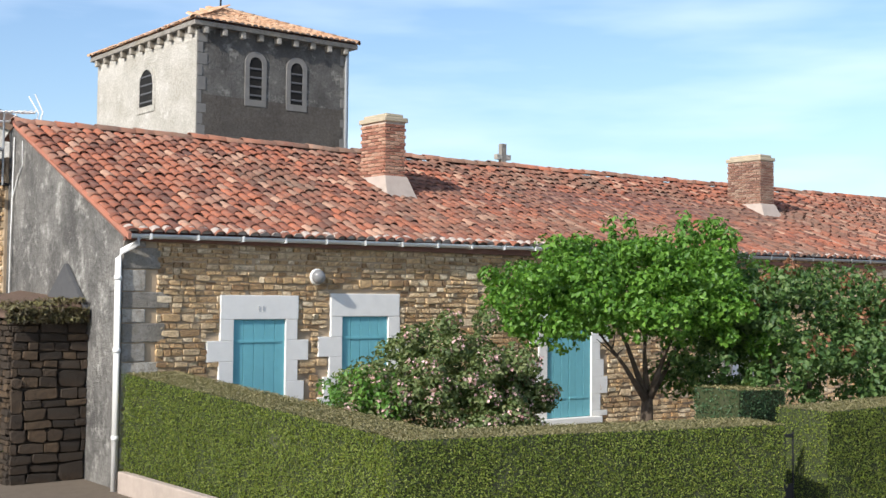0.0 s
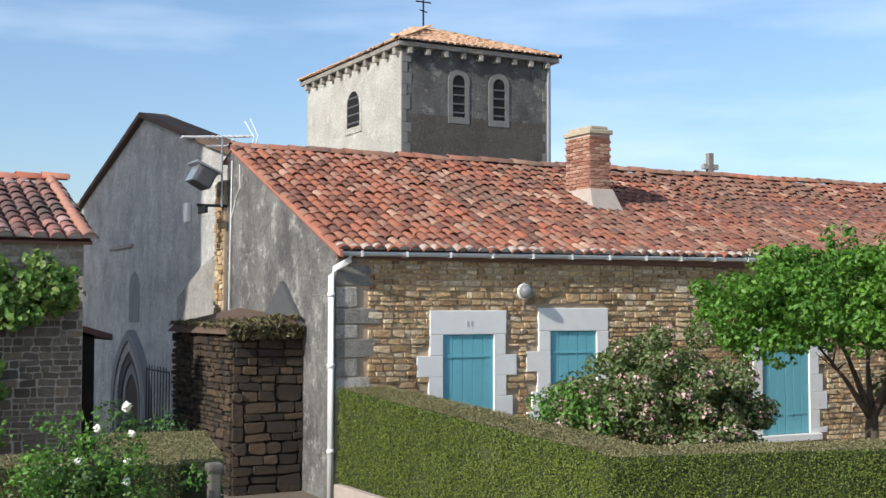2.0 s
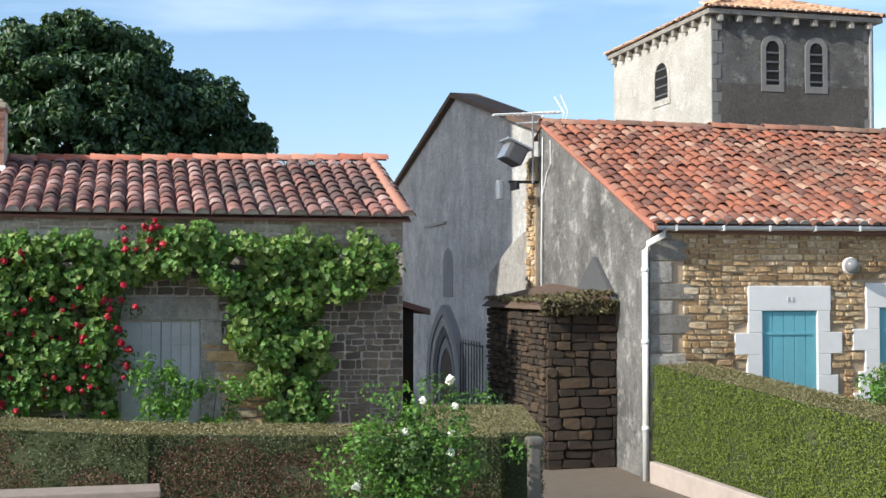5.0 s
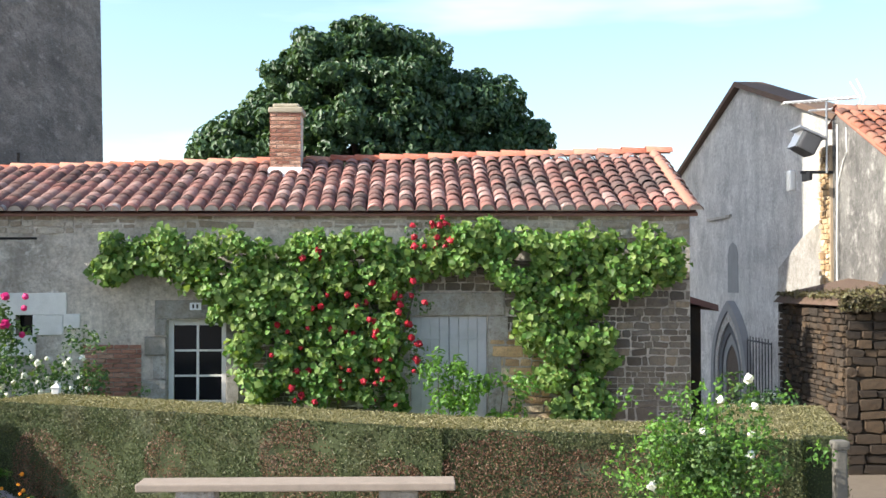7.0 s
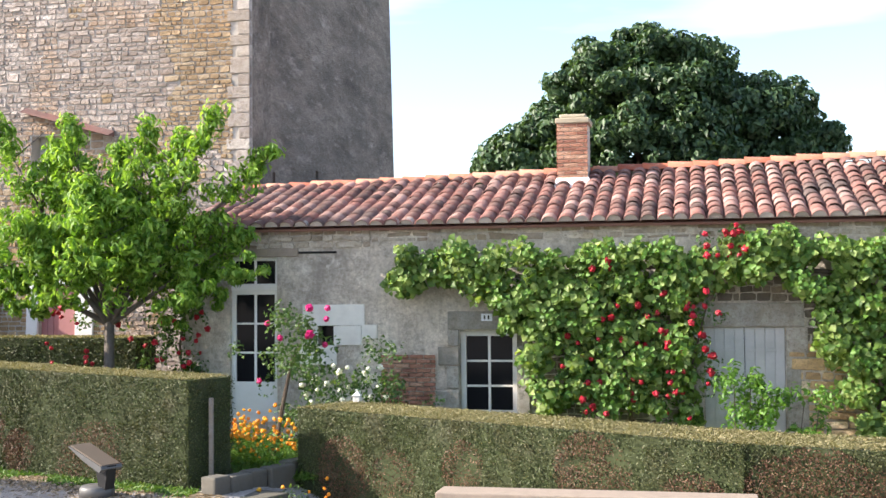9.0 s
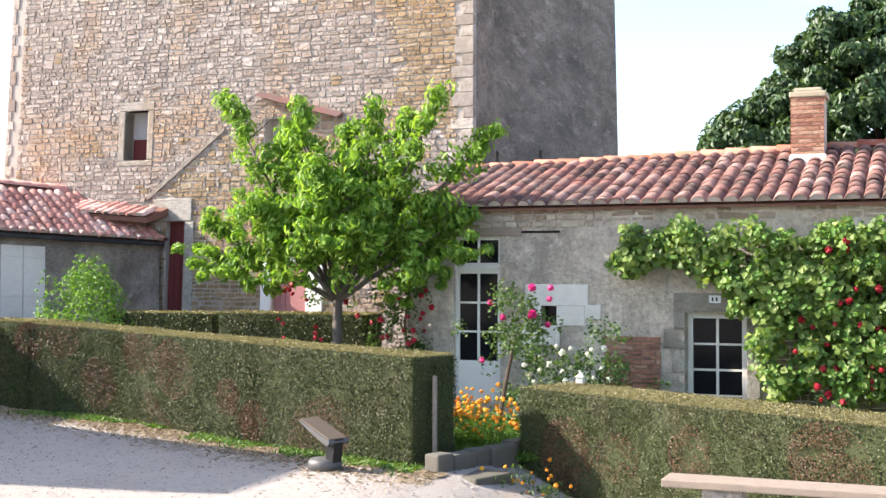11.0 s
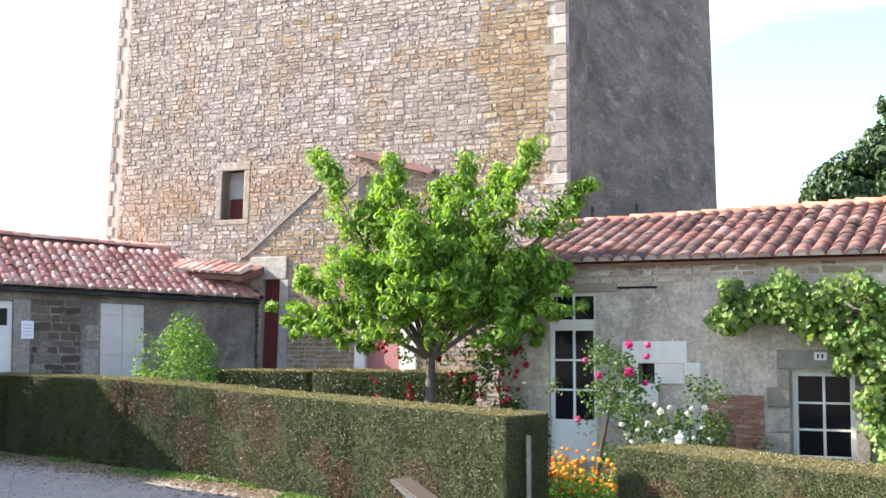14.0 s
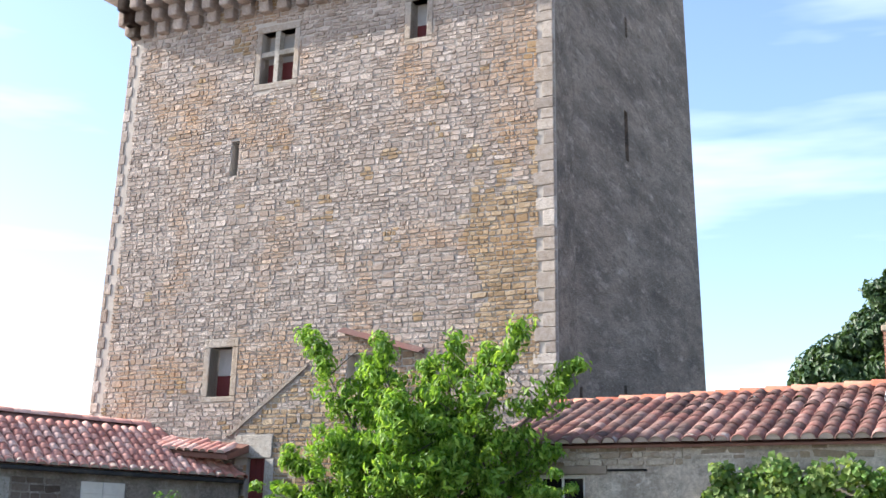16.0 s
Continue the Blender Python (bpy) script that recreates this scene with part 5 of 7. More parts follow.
def bell_tower():
    th = thing("bell_tower", TWX0, TWY0, 0, "square church bell tower with low tile roof", "tower")
    w, d, e = TWX1 - TWX0, TWY1 - TWY0, 9.85
    wins = [(1.67, 2.07, 7.95, 9.0), (3.05, 3.45, 7.95, 9.0)]
    part("front_wall", holed_wall(0, w, 0, e, 0.6, wins, TOWERD), th, "weathered render darkened for the shaded side")
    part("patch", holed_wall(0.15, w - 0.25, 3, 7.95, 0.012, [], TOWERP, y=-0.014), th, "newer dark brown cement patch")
    m = pose(0, 0, 0, 0, 0, -90)
    wl_ = [(-3.78, -2.84, 7.95, 8.6)]
    part("left_wall", holed_wall(-d, -0.02, 0, e, 0.6, wl_, TOWERW), th, "whitish render lightened for the sunlit side", m=m @ pose(0, -0.012, 0))
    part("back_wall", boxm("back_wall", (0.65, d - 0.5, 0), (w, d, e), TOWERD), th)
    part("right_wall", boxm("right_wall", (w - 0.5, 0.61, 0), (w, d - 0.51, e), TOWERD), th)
    for (a, b, c, q), mm, mt in [(x, pose(0, 0, 0), TOWERQ) for x in wins] + [(wl_[0], m @ pose(0, -0.012, 0), TOWERW)]:
        s = part("belfry_window", Geo().box((a - 0.16, -0.03, c - 0.2), (b + 0.16, 0.2, c), 0.015).box((a - 0.16, -0.025, c), (a, 0.2, q), 0.015).box((b, -0.025, c), (b + 0.16, 0.2, q), 0.015).mesh("surround", mt), th, "stone belfry opening with louvres", m=mm)
        ring = [(a - 0.16 + (b - a + 0.32) * (0.5 - 0.5 * math.cos(t)), q + (b - a + 0.32) * 0.5 * math.sin(t)) for t in [math.pi * i / 12 for i in range(13)]]
        inner = [(a + (b - a) * (0.5 - 0.5 * math.cos(t)), q + (b - a) * 0.5 * math.sin(t)) for t in [math.pi * i / 12 for i in range(13)]]
        g = Geo()
        for i in range(12):
            p = [ring[i], ring[i + 1], inner[i + 1], inner[i]]
            g.add([(x, -0.03, z) for x, z in p] + [(x, 0.1, z) for x, z in p], [(0, 1, 2, 3), (0, 4, 5, 1), (2, 6, 7, 3)])
        part("arch", g.mesh("arch", mt), s)
        # black panel across the opening in place of the belfry's inner shade
        part("dark", Geo().prism([(a, c), (b, c)] + inner[::-1], -0.012, 0.02).mesh("dark", RECESS_SHADE), s)
        for i in range(4):
            zz = c + 0.1 + i * 0.26
            part("louvre", Geo().add([(a, -0.03, zz), (b, -0.03, zz), (b, 0.05, zz + 0.13), (a, 0.05, zz + 0.13), (a, -0.03, zz + 0.03), (b, -0.03, zz + 0.03), (b, 0.05, zz + 0.16), (a, 0.05, zz + 0.16)],
                                     [(0, 1, 5, 4), (4, 5, 6, 7), (0, 3, 2, 1)]).mesh("louvre", SLATE), s)
    quoins(th, 0.0, 5, e, (0.25, 0.4), 0.28, TOWERQ, 1, -0.015, 91)
    quoins(th, w, 5, e, (0.25, 0.4), -0.28, TOWERQ, 1, -0.015, 92)
    o = 0.22
    cor = part("cornice", Geo().box((-0.2, -0.2, e), (w + 0.2, d + 0.2, e + 0.14), 0.02).mesh("cornice", QUOIN), th, "stone cornice on small corbels")
    cg = boxm("corbel", (-0.08, -0.18, e - 0.2), (0.08, 0.02, e), QUOIN, 0.03)
    for i in range(9):
        part("corbel", cg, cor, m=pose(0.2 + (w - 0.4) * i / 8, 0, 0))
    for i in range(11):
        part("corbel", cg, cor, m=pose(0, 0.2 + (d - 0.4) * i / 10, 0, 0, 0, -90))
    rz, ez = e + 1.5, e + 0.16
    cx, cy = w / 2, d / 2
    P = [(-o, -o, ez), (w + o, -o, ez), (w + o, d + o, ez), (-o, d + o, ez)]
    apex = (cx, cy, rz)
    roof = part("roof", Geo().add(P + [apex], [(0, 1, 4), (1, 2, 4), (2, 3, 4), (3, 0, 4), (3, 2, 1, 0)]).mesh("roof_deck", DECK), th, "shallow pyramid of orange tiles")
    for k, (i, j) in enumerate(((0, 1), (3, 0))):
        A, B = Vector(P[i]), Vector(P[j])
        W = (B - A).length
        sl = math.hypot(rz - ez, (cy if k == 0 else cx) + o)
        tiled_slope(roof, slope_frame(A + Vector((0, 0, 0.02)), B + Vector((0, 0, 0.02)), Vector(apex)) @ pose(0, 0, 0), W, sl, 0.2, 0.33, TILE_T, None, 95 + k, 0.32, taper=0.88, tilt=1.6, loose=0.6, inside=lambda x, y, W=W, sl=sl: y / sl < min(x, W - x) / (W / 2) + 0.03)
    g = Geo()
    for q in P[:2] + P[3:]:
        A, B = Vector(q), Vector(apex)
        for i in range(12):
            v, f = tile_shape(0.28, 0.24, 0.42, 0.12)
            c = A.lerp(B, i / 12)
            mm = slope_frame(c, c + (B - A).cross(Vector((0, 0, 1))), B)
            g.add([mm @ Vector(p) for p in v], f)
    part("hip_tiles", g.mesh("hip_tiles", TILE_T, True), roof)
    cross = part("roof_cross", Geo().tube([(cx, cy, rz - 0.1), (cx, cy, rz + 1.3)], 0.03, 6).tube([(cx - 0.28, cy, rz + 0.9), (cx + 0.28, cy, rz + 0.9)], 0.025, 6).tube([(cx - 0.18, cy - 0.1, rz + 0.6), (cx + 0.18, cy + 0.1, rz + 0.6)], 0.02, 6).mesh("roof_cross", IRON), th, "thin iron cross")
    part("rain_pipe", Geo().tube([(w - 0.12, -0.06, 3), (w - 0.12, -0.06, e - 0.1)], 0.05, 8).mesh("rain_pipe", ZINC), th, "zinc rain pipe")
    return th


bell_tower()


# ---- hedges ----
def hedge(name, pts, width, z0, tops, leafm, label, dens=520, size=0.04, dry=0.0, seed=1, patches=()):
    """A clipped hedge along grid points: a dark core and a skin of small leaves, its top trimmed flat."""
    ox, oy = pts[0]
    th = thing(name, ox, oy, z0, label, "hedge")
    P = [Vector((x - ox, y - oy, 0)) for x, y in pts]
    tops = [t - z0 for t in tops]
    r = np.random.RandomState(seed)
    core = Geo()
    allp, alln, dryp, dryn, topp, topn = [], [], [], [], [], []
    for i in range(len(P) - 1):
        a, b = P[i], P[i + 1]
        u = (b - a).normalized()
        a, b = (a - u * 0.25 if i else a), (b + u * 0.25 if i < len(P) - 2 else b)
        s = Vector((u.y, -u.x, 0))
        ln = (b - a).length
        nx, nz = max(2, int(ln / 0.25)), 5
        v, f = [], []
        for side in (-1, 1):
            for q in range(nx + 1):
                for k in range(nz + 1):
                    t = q / nx
                    h = (tops[i] * (1 - t) + tops[i + 1] * t) * k / nz
                    p = a.lerp(b, t) + s * side * (width / 2 - 0.03 + 0.03 * noise.noise(Vector((t * ln * 2, h * 2, seed + side))))
                    v.append((p.x, p.y, h - 0.015))
        m = (nx + 1) * (nz + 1)
        for q in range(nx):
            for k in range(nz):
                j = q * (nz + 1) + k
                f += [(j, j + nz + 1, j + nz + 2, j + 1), (m + j, m + j + 1, m + j + nz + 2, m + j + nz + 1)]
            j = q * (nz + 1) + nz
            f.append((j, j + nz + 1, m + j + nz + 1, m + j))
        f += [tuple(range(nz + 1)) + tuple(m + k for k in range(nz, -1, -1)), tuple(nx * (nz + 1) + k for k in range(nz, -1, -1)) + tuple(m + nx * (nz + 1) + k for k in range(nz + 1))]
        core.add(v, f)
        hm = (tops[i] + tops[i + 1]) / 2
        for nrm, area, kind in ((s, ln * hm, 0), (-s, ln * hm, 0), (u, width * hm, 1), (-u, width * hm, 2), (Vector((0, 0, 1)), ln * width, 3)):
            mid = (a + b) / 2 + Vector((ox, oy, 0))
            n = int(area * dens * (0.2 if kind < 3 and nrm.dot(-mid) < 0 else 1))
            t, k, w = r.rand(n), r.rand(n), r.rand(n) - 0.5
            H = tops[i] * (1 - t) + tops[i + 1] * t
            jit = r.normal(0, 0.022, n)
            lump = np.array([noise.noise(Vector((tt * ln * 1.6, kk * 2.5, seed * 3.1))) + 0.6 * noise.noise(Vector((tt * ln * 6, kk * 7, seed))) for tt, kk in zip(t, k)]) * 0.035
            base = np.array(a)[None] + np.outer(t * ln, np.array(u))
            if kind == 0:
                pp = base + np.outer(width / 2 + jit + lump, np.array(nrm))
                pp[:, 2] = k * H
            elif kind == 3:
                pp = base + np.outer(w * width, np.array(s))
                pp[:, 2] = H + np.abs(jit) * 0.5 - 0.005
            else:
                pp = (np.array(b if kind == 1 else a))[None] + np.outer(jit + lump, np.array(nrm)) + np.outer(w * width, np.array(s))
                pp[:, 2] = k * (tops[i + 1] if kind == 1 else tops[i])
            nn = np.repeat(np.array(nrm)[None], n, 0)
            if kind == 3:
                topp.append(pp)
                topn.append(nn)
                continue
            if dry > 0 and kind < 3:
                bare = np.array([noise.noise(Vector((q[0] * 3.2 + seed, q[1] * 3.2, q[2] * 4.5))) + 0.5 * noise.noise(Vector((q[0] * 9, q[1] * 9, q[2] * 9))) for q in pp])
                some = (bare < 0.38) | (r.rand(n) < 0.3)
                pp, nn, n = pp[some], nn[some], int(some.sum())
            dn = np.array([noise.noise(Vector((q[0] * 0.75, q[1] * 0.75 + seed, q[2] * 0.8))) for q in pp])
            isdry = (dn > 0.5 - dry) & (r.rand(n) < 0.75)
            if dry <= 0:
                isdry[:] = False
            for cx, cy, cz, rad in patches:
                away = np.linalg.norm(pp - np.array((cx - ox, cy - oy, cz - z0)), axis=1) / rad
                isdry |= (away + 0.5 * dn < 1) & (r.rand(n) < 0.9)
            allp.append(pp[~isdry])
            alln.append(nn[~isdry])
            dryp.append(pp[isdry])
            dryn.append(nn[isdry])
    # plain dark shell: the shade in the leaf gaps is put into its colour
    part("core", core.mesh("core", HEDGE_SHADE), th, "dark shell for the shade between the leaves")
    allp, alln = np.concatenate(allp), np.concatenate(alln)
    tagged(part("foliage", leaf_mesh("foliage", allp, alln, r.uniform(0.7, 1.3, len(allp)) * size, leafm, seed=seed, wild=0.4, simple=True), th), kind="stuff")
    topp, topn = np.concatenate(topp), np.concatenate(topn)
    tagged(part("clipped_top", leaf_mesh("clipped_top", topp, topn, r.uniform(0.6, 1.2, len(topp)) * size, LEAF_TOP, seed=seed + 1, wild=0.35, simple=True), th, "dry yellowish clipped top"), kind="stuff")
    dryp, dryn = np.concatenate(dryp), np.concatenate(dryn)
    if len(dryp) > 20:
        tagged(part("dead_foliage", leaf_mesh("dead_foliage", dryp, dryn, r.uniform(0.7, 1.2, len(dryp)) * size, LEAF_DRY, seed=seed + 2, simple=True), th, "brown dead patches"), kind="stuff")
    return th


LEAF_TOP = leaf_mat("clipped_top_leaf", [(0.0, (0.16, 0.15, 0.06)), (0.5, (0.26, 0.235, 0.11)), (1.0, (0.36, 0.31, 0.18))], 0.15)
hedge("clipped_hedge", [(7.35, 16.0), (7.7, 10.2)], 0.8, -0.2, [1.2, 0.86], LEAF_HEDGEA, "tall clipped green hedge beside the lane", 4600, 0.023, 0, 1)
hedge("clipped_hedge", [(7.3, 10.3), (11.68, 8.9)], 0.8, -0.42, [0.86, 0.9], LEAF_HEDGEA, "clipped green hedge before the cottage garden", 4600, 0.023, 0, 2)
hedge("clipped_hedge", [(12.9, 9.25), (16.8, 9.1)], 0.8, -0.42, [0.95, 1.0], LEAF_HEDGEA, "clipped green hedge beside the iron gate", 4000, 0.024, 0, 3)
hedge("clipped_hedge", [(-5.0, 15.6), (0.1, 12.9), (3.5, 12.0)], 1.0, -0.42, [0.88, 0.86, 0.84], LEAF_HEDGE, "clipped hedge with brown dead patches behind the bench", 4600, 0.023, 0.03, 4, [(0.9, 12.2, 0.15, 0.7), (1.5, 12.1, 0.3, 0.5), (0.4, 12.4, 0.4, 0.35), (-1.4, 13.1, 0.45, 0.4), (-2.9, 13.9, 0.3, 0.3), (2.0, 11.8, 0.55, 0.25), (2.7, 11.6, 0.2, 0.6), (-0.3, 12.6, 0.2, 0.4), (-4.4, 14.8, 0.1, 0.45)])
hedge("clipped_hedge", [(3.3, 11.9), (3.9, 14.4)], 1.2, -0.42, [0.84, 0.86], LEAF_HEDGE, "return of the clipped hedge toward the cottage", 4000, 0.023, 0.0, 5)
hedge("clipped_hedge", [(-6.05, 14.35), (-9.0, 15.4), (-11.8, 16.3), (-13.8, 16.5), (-17.3, 17.45), (-19.6, 18.2)], 0.8, -0.1, [1.3, 1.35, 1.42, 1.52, 1.51, 1.5], LEAF_HEDGE, "long clipped hedge along the gravel court", 3800, 0.025, 0.06, 6, [(-12.9, 16.0, 1.3, 0.4), (-11.3, 15.75, 1.1, 0.4), (-10.6, 15.5, 0.9, 0.45), (-12.2, 15.95, 0.7, 0.4), (-8.9, 14.95, 0.3, 0.3), (-7.4, 14.4, 0.3, 0.3), (-13.6, 16.05, 1.2, 0.3), (-9.4, 15.1, 0.6, 0.25)])
hedge("clipped_hedge", [(-15.0, 20.3), (-12.75, 20.3)], 0.8, -0.05, [1.55, 1.55], LEAF_HEDGE, "short dark hedge before the keep", 900, 0.045, 0, 7)
hedge("clipped_hedge", [(-12.1, 19.5), (-9.3, 19.5)], 0.8, -0.05, [1.6, 1.6], LEAF_HEDGE, "short dark hedge before the keep", 900, 0.045, 0, 8)

# chestnut leaf colour gives this hedge its shade
hedge("clipped_hedge", [(13.35, 10.95), (14.35, 10.95)], 0.8, -0.42, [1.08, 1.05], LEAF_CHEST, "short hedge behind the iron gate, its shade put into dark leaves", 1500, 0.035, 0, 9)

# ---- trees and shrubs ----
def leafy(th, name, pts, nrm, lo, hi, mat, seed, **kw):
    r = np.random.RandomState(seed)
    return tagged(part(name, leaf_mesh(name, pts, nrm, r.uniform(lo, hi, len(pts)), mat, seed=seed, **kw), th), kind="stuff")


# chestnut behind the cottage
ct = thing("chestnut_tree", -1.6, 46.0, 0, "huge dark green chestnut tree behind the cottage roof", "tree")
cen, rad = [], []
rc = random.Random(5)
for (cx, cy, cz, sx, sy, sz, n) in ((-0.3, 0, 7.3, 4.3, 4.0, 4.5, 620), (3.7, 1, 6.9, 3.0, 3.2, 3.3, 330), (-4.2, 0, 6.3, 2.4, 2.8, 2.3, 190)):
    for p in hull_points(n, (sx, sy, sz), n, -0.7, 0.08):
        cen.append((cx + p[0], cy + p[1], cz + p[2]))
        rad.append(rc.uniform(0.35, 0.7))
pp, nn_ = clumps(cen, rad, 110, 3, 0.7)
leafy(ct, "crown", pp, nn_, 0.18, 0.36, LEAF_CHEST, 4, droop=1.2, long=1.8)
tk, lm = limbs(((0, 0, 0), (0, 0, 3.0)), [(-3, 0, 7), (0, 1, 10), (3.5, 1, 8), (1, -2, 7), (-1, -2, 9)], 0.45, BARK, 3)
part("trunk", tk, ct)
for q in lm:
    part("limb", q, ct)

# citrus-like tree in the blue cottage garden
ot = thing("garden_tree", 13.7, 12.6, 0.1, "round-headed bright green tree with forked dark trunk", "tree")
rc = random.Random(8)
cen = [(p[0], p[1], 2.12 + p[2]) for p in hull_points(200, (2.5, 1.7, 1.05), 17, -0.55, 0.4)]
rad = [rc.uniform(0.16, 0.34) for _ in cen]
pp, nn_ = clumps(cen, rad, 130, 9, 0.8)
leafy(ot, "crown", pp, nn_, 0.06, 0.11, LEAF_CITRUS, 10)
sh = []
for i in range(9):
    x, y = rc.uniform(-1.7, 1.6), rc.uniform(-1, 1)
    for k in range(6):
        sh.append((x + rc.uniform(-0.06, 0.06), y, 2.85 + k * 0.11 - abs(x) * 0.15))
pp, nn_ = clumps(sh, [0.14] * len(sh), 14, 11, 1.0, 0.2)
leafy(ot, "young_growth", pp, nn_, 0.08, 0.13, LEAF_LIGHT, 12)
tk, lm = limbs(((0, 0, -0.1), (0.05, 0, 0.7)), [(-1.0, 0.2, 1.9), (1.1, 0, 1.8), (0.3, -0.6, 2.2), (-0.3, 0.6, 2.3), (0.6, 0.5, 2.0)], 0.1, BARK, 4)
part("trunk", tk, ot)
for q in lm:
    part("limb", q, ot)

# pink flowering bush
pb = thing("flowering_bush", 9.7, 12.4, 0.0, "rounded bush with faded pink flowers and dull leaves", "bush")
rc = random.Random(12)
hp = hull_points(130, (1.55, 1.2, 1.15), 23, -0.35, 0.3)
cen = [(p[0], p[1], 0.85 + p[2]) for p in hp]
pp, nn_ = clumps(cen, [rc.uniform(0.16, 0.3) for _ in cen], 190, 13, 0.9)
leafy(pb, "foliage", pp, nn_, 0.045, 0.085, LEAF_BUSH, 14)
cen = [(-1.3 + rc.uniform(-0.35, 0.3), rc.uniform(-0.7, 0.3), rc.uniform(0.3, 1.25)) for _ in range(44)]
pp, nn_ = clumps(cen, [0.2] * len(cen), 60, 15, 1.2, 0.3)
leafy(pb, "young_growth", pp, nn_, 0.05, 0.09, LEAF_LIGHT, 16)
cen = [(p[0] * 1.06, p[1] * 1.06 - 0.05, 0.87 + p[2] * 1.04) for p in hp if p[1] < 0.3]
pp, nn_ = clumps(cen, [0.12] * len(cen), 32, 17, 0.9, 0.3)
leafy(pb, "blossom", pp, nn_, 0.032, 0.055, PALEPINK, 18, long=1.1)
part("stems", Geo().tube([(0, 0, -0.1), (0.1, 0, 0.8)], [0.05, 0.03]).tube([(0, 0, -0.1), (-0.4, 0.1, 0.8)], [0.05, 0.02]).mesh("stems", BARK), pb)

# big bush by the gate
REDTIP = leaf_mat("reddish_tip", [(0.0, (0.16, 0.07, 0.035)), (1.0, (0.3, 0.15, 0.08))], 0.2)
gb = thing("lilac_bush", 16.2, 11.6, 0.0, "large dense dark green bush with reddish tips", "bush")
rc = random.Random(14)
hp = hull_points(170, (2.3, 1.6, 1.35), 29, -0.6, 0.3)
cen = [(p[0], p[1], 1.45 + p[2]) for p in hp]
pp, nn_ = clumps(cen, [rc.uniform(0.2, 0.38) for _ in cen], 110, 19, 0.85)
leafy(gb, "foliage", pp, nn_, 0.07, 0.12, LEAF_ROSE, 20, droop=0.5)
cen = [(p[0] * 1.05, p[1] * 1.05, 1.6 + p[2] * 1.08) for p in hp if p[1] < 0 and p[2] > 0][:26]
pp, nn_ = clumps(cen, [0.14] * len(cen), 22, 21, 1.0, 0.3)
leafy(gb, "reddish_growth", pp, nn_, 0.06, 0.1, REDTIP, 22)
part("stems", Geo().tube([(0, 0, -0.4), (0.2, 0, 1.4)], [0.06, 0.03]).tube([(0, 0, -0.4), (-0.7, 0.1, 1.4)], [0.06, 0.02]).mesh("stems", BARK), gb)

# bright young tree before the keep
GREYBARK = plain("grey_bark", (0.12, 0.1, 0.085), 0.95, 0.5, 12, bump=0.8)
bt = thing("maple_tree", -9.2, 17.9, -0.05, "young tree with fresh bright green foliage and grey trunk", "tree")
rc = random.Random(21)
tips = [(-1.95, 0, 5.1), (-1.2, 0.5, 4.55), (-0.4, -0.4, 4.85), (0.55, 0.3, 4.9), (1.15, 0.2, 4.7), (1.8, -0.2, 4.95), (2.6, 0, 4.4), (0.0, 0.5, 4.6), (-0.8, 0, 4.6), (-2.1, -0.2, 3.1), (2.1, 0.2, 3.2), (0.2, -0.9, 3.9), (-1.0, -0.7, 3.4), (1.0, -0.6, 3.3)]
tk, lm = limbs(((0, 0, 0), (0.05, 0, 1.95)), tips, 0.085, GREYBARK, 22)
part("trunk", tk, bt)
for q in lm:
    part("limb", q, bt)
cen, rad = [], []
for t in tips:
    f0, t = Vector((0.05, 0, 2.0)), Vector(t)
    for k in range(34):
        q = 0.3 + 0.74 * k / 33
        p, sp = f0.lerp(t, q), 0.34 * (1.12 - q)
        cen.append((p.x + rc.gauss(0, sp), p.y + rc.gauss(0, sp), p.z + rc.gauss(0.02, sp * 0.7)))
        rad.append(rc.uniform(0.14, 0.27))
for p in hull_points(110, (1.9, 1.2, 0.95), 33, -0.7, 0.5):
    cen.append((p[0], p[1], 3.05 + p[2]))
    rad.append(rc.uniform(0.15, 0.3))
for x, z in ((-1.8, 2.35), (-2.0, 2.6), (-2.35, 2.65), (1.7, 2.3), (-1.3, 2.15), (2.0, 2.6), (2.3, 2.75), (1.2, 2.1)):
    for k in range(8):
        cen.append((x + rc.gauss(0, 0.16), rc.gauss(0, 0.3), z + rc.gauss(0, 0.1)))
        rad.append(0.12)
pp, nn_ = clumps(cen, rad, 40, 23, 0.7, 0.02)
leafy(bt, "crown", pp, nn_, 0.09, 0.18, LEAF_MAPLE, 24, droop=1.5, long=2.6)

# small shrub before the outbuilding
ss = thing("green_shrub", -13.8, 17.6, 0.1, "feathery light green shrub behind the hedge", "bush")
cen = [(p[0], p[1], 1.35 + p[2]) for p in hull_points(70, (0.75, 0.6, 1.05), 37, -0.9, 0.45)]
pp, nn_ = clumps(cen, [0.2] * len(cen), 46, 25, 1.5, 0.3)
leafy(ss, "foliage", pp, nn_, 0.06, 0.11, LEAF_LIGHT, 26, long=2.5)
part("stems", Geo().tube([(0, 0, -0.02), (0.1, 0, 1.2)], [0.03, 0.02]).mesh("stems", BARK), ss)


# vine on the cottage wall
vn = thing("grape_vine", -0.5, 18.45, -0.42, "leafy grape vine trained along the cottage wall", "climbing plant")
rc = random.Random(31)
cen, rad = [], []


def vine_area(x0, x1, z0, z1, n, r0=0.14, r1=0.26, out=0.3):
    for _ in range(n):
        x, z = rc.uniform(x0, x1), rc.uniform(z0, z1)
        z += 0.12 * noise.noise(Vector((x * 1.7, z, 3)))
        cen.append((x + 0.5, rc.uniform(-out, 0.12), z + 0.42))
        rad.append(rc.uniform(r0, r1))


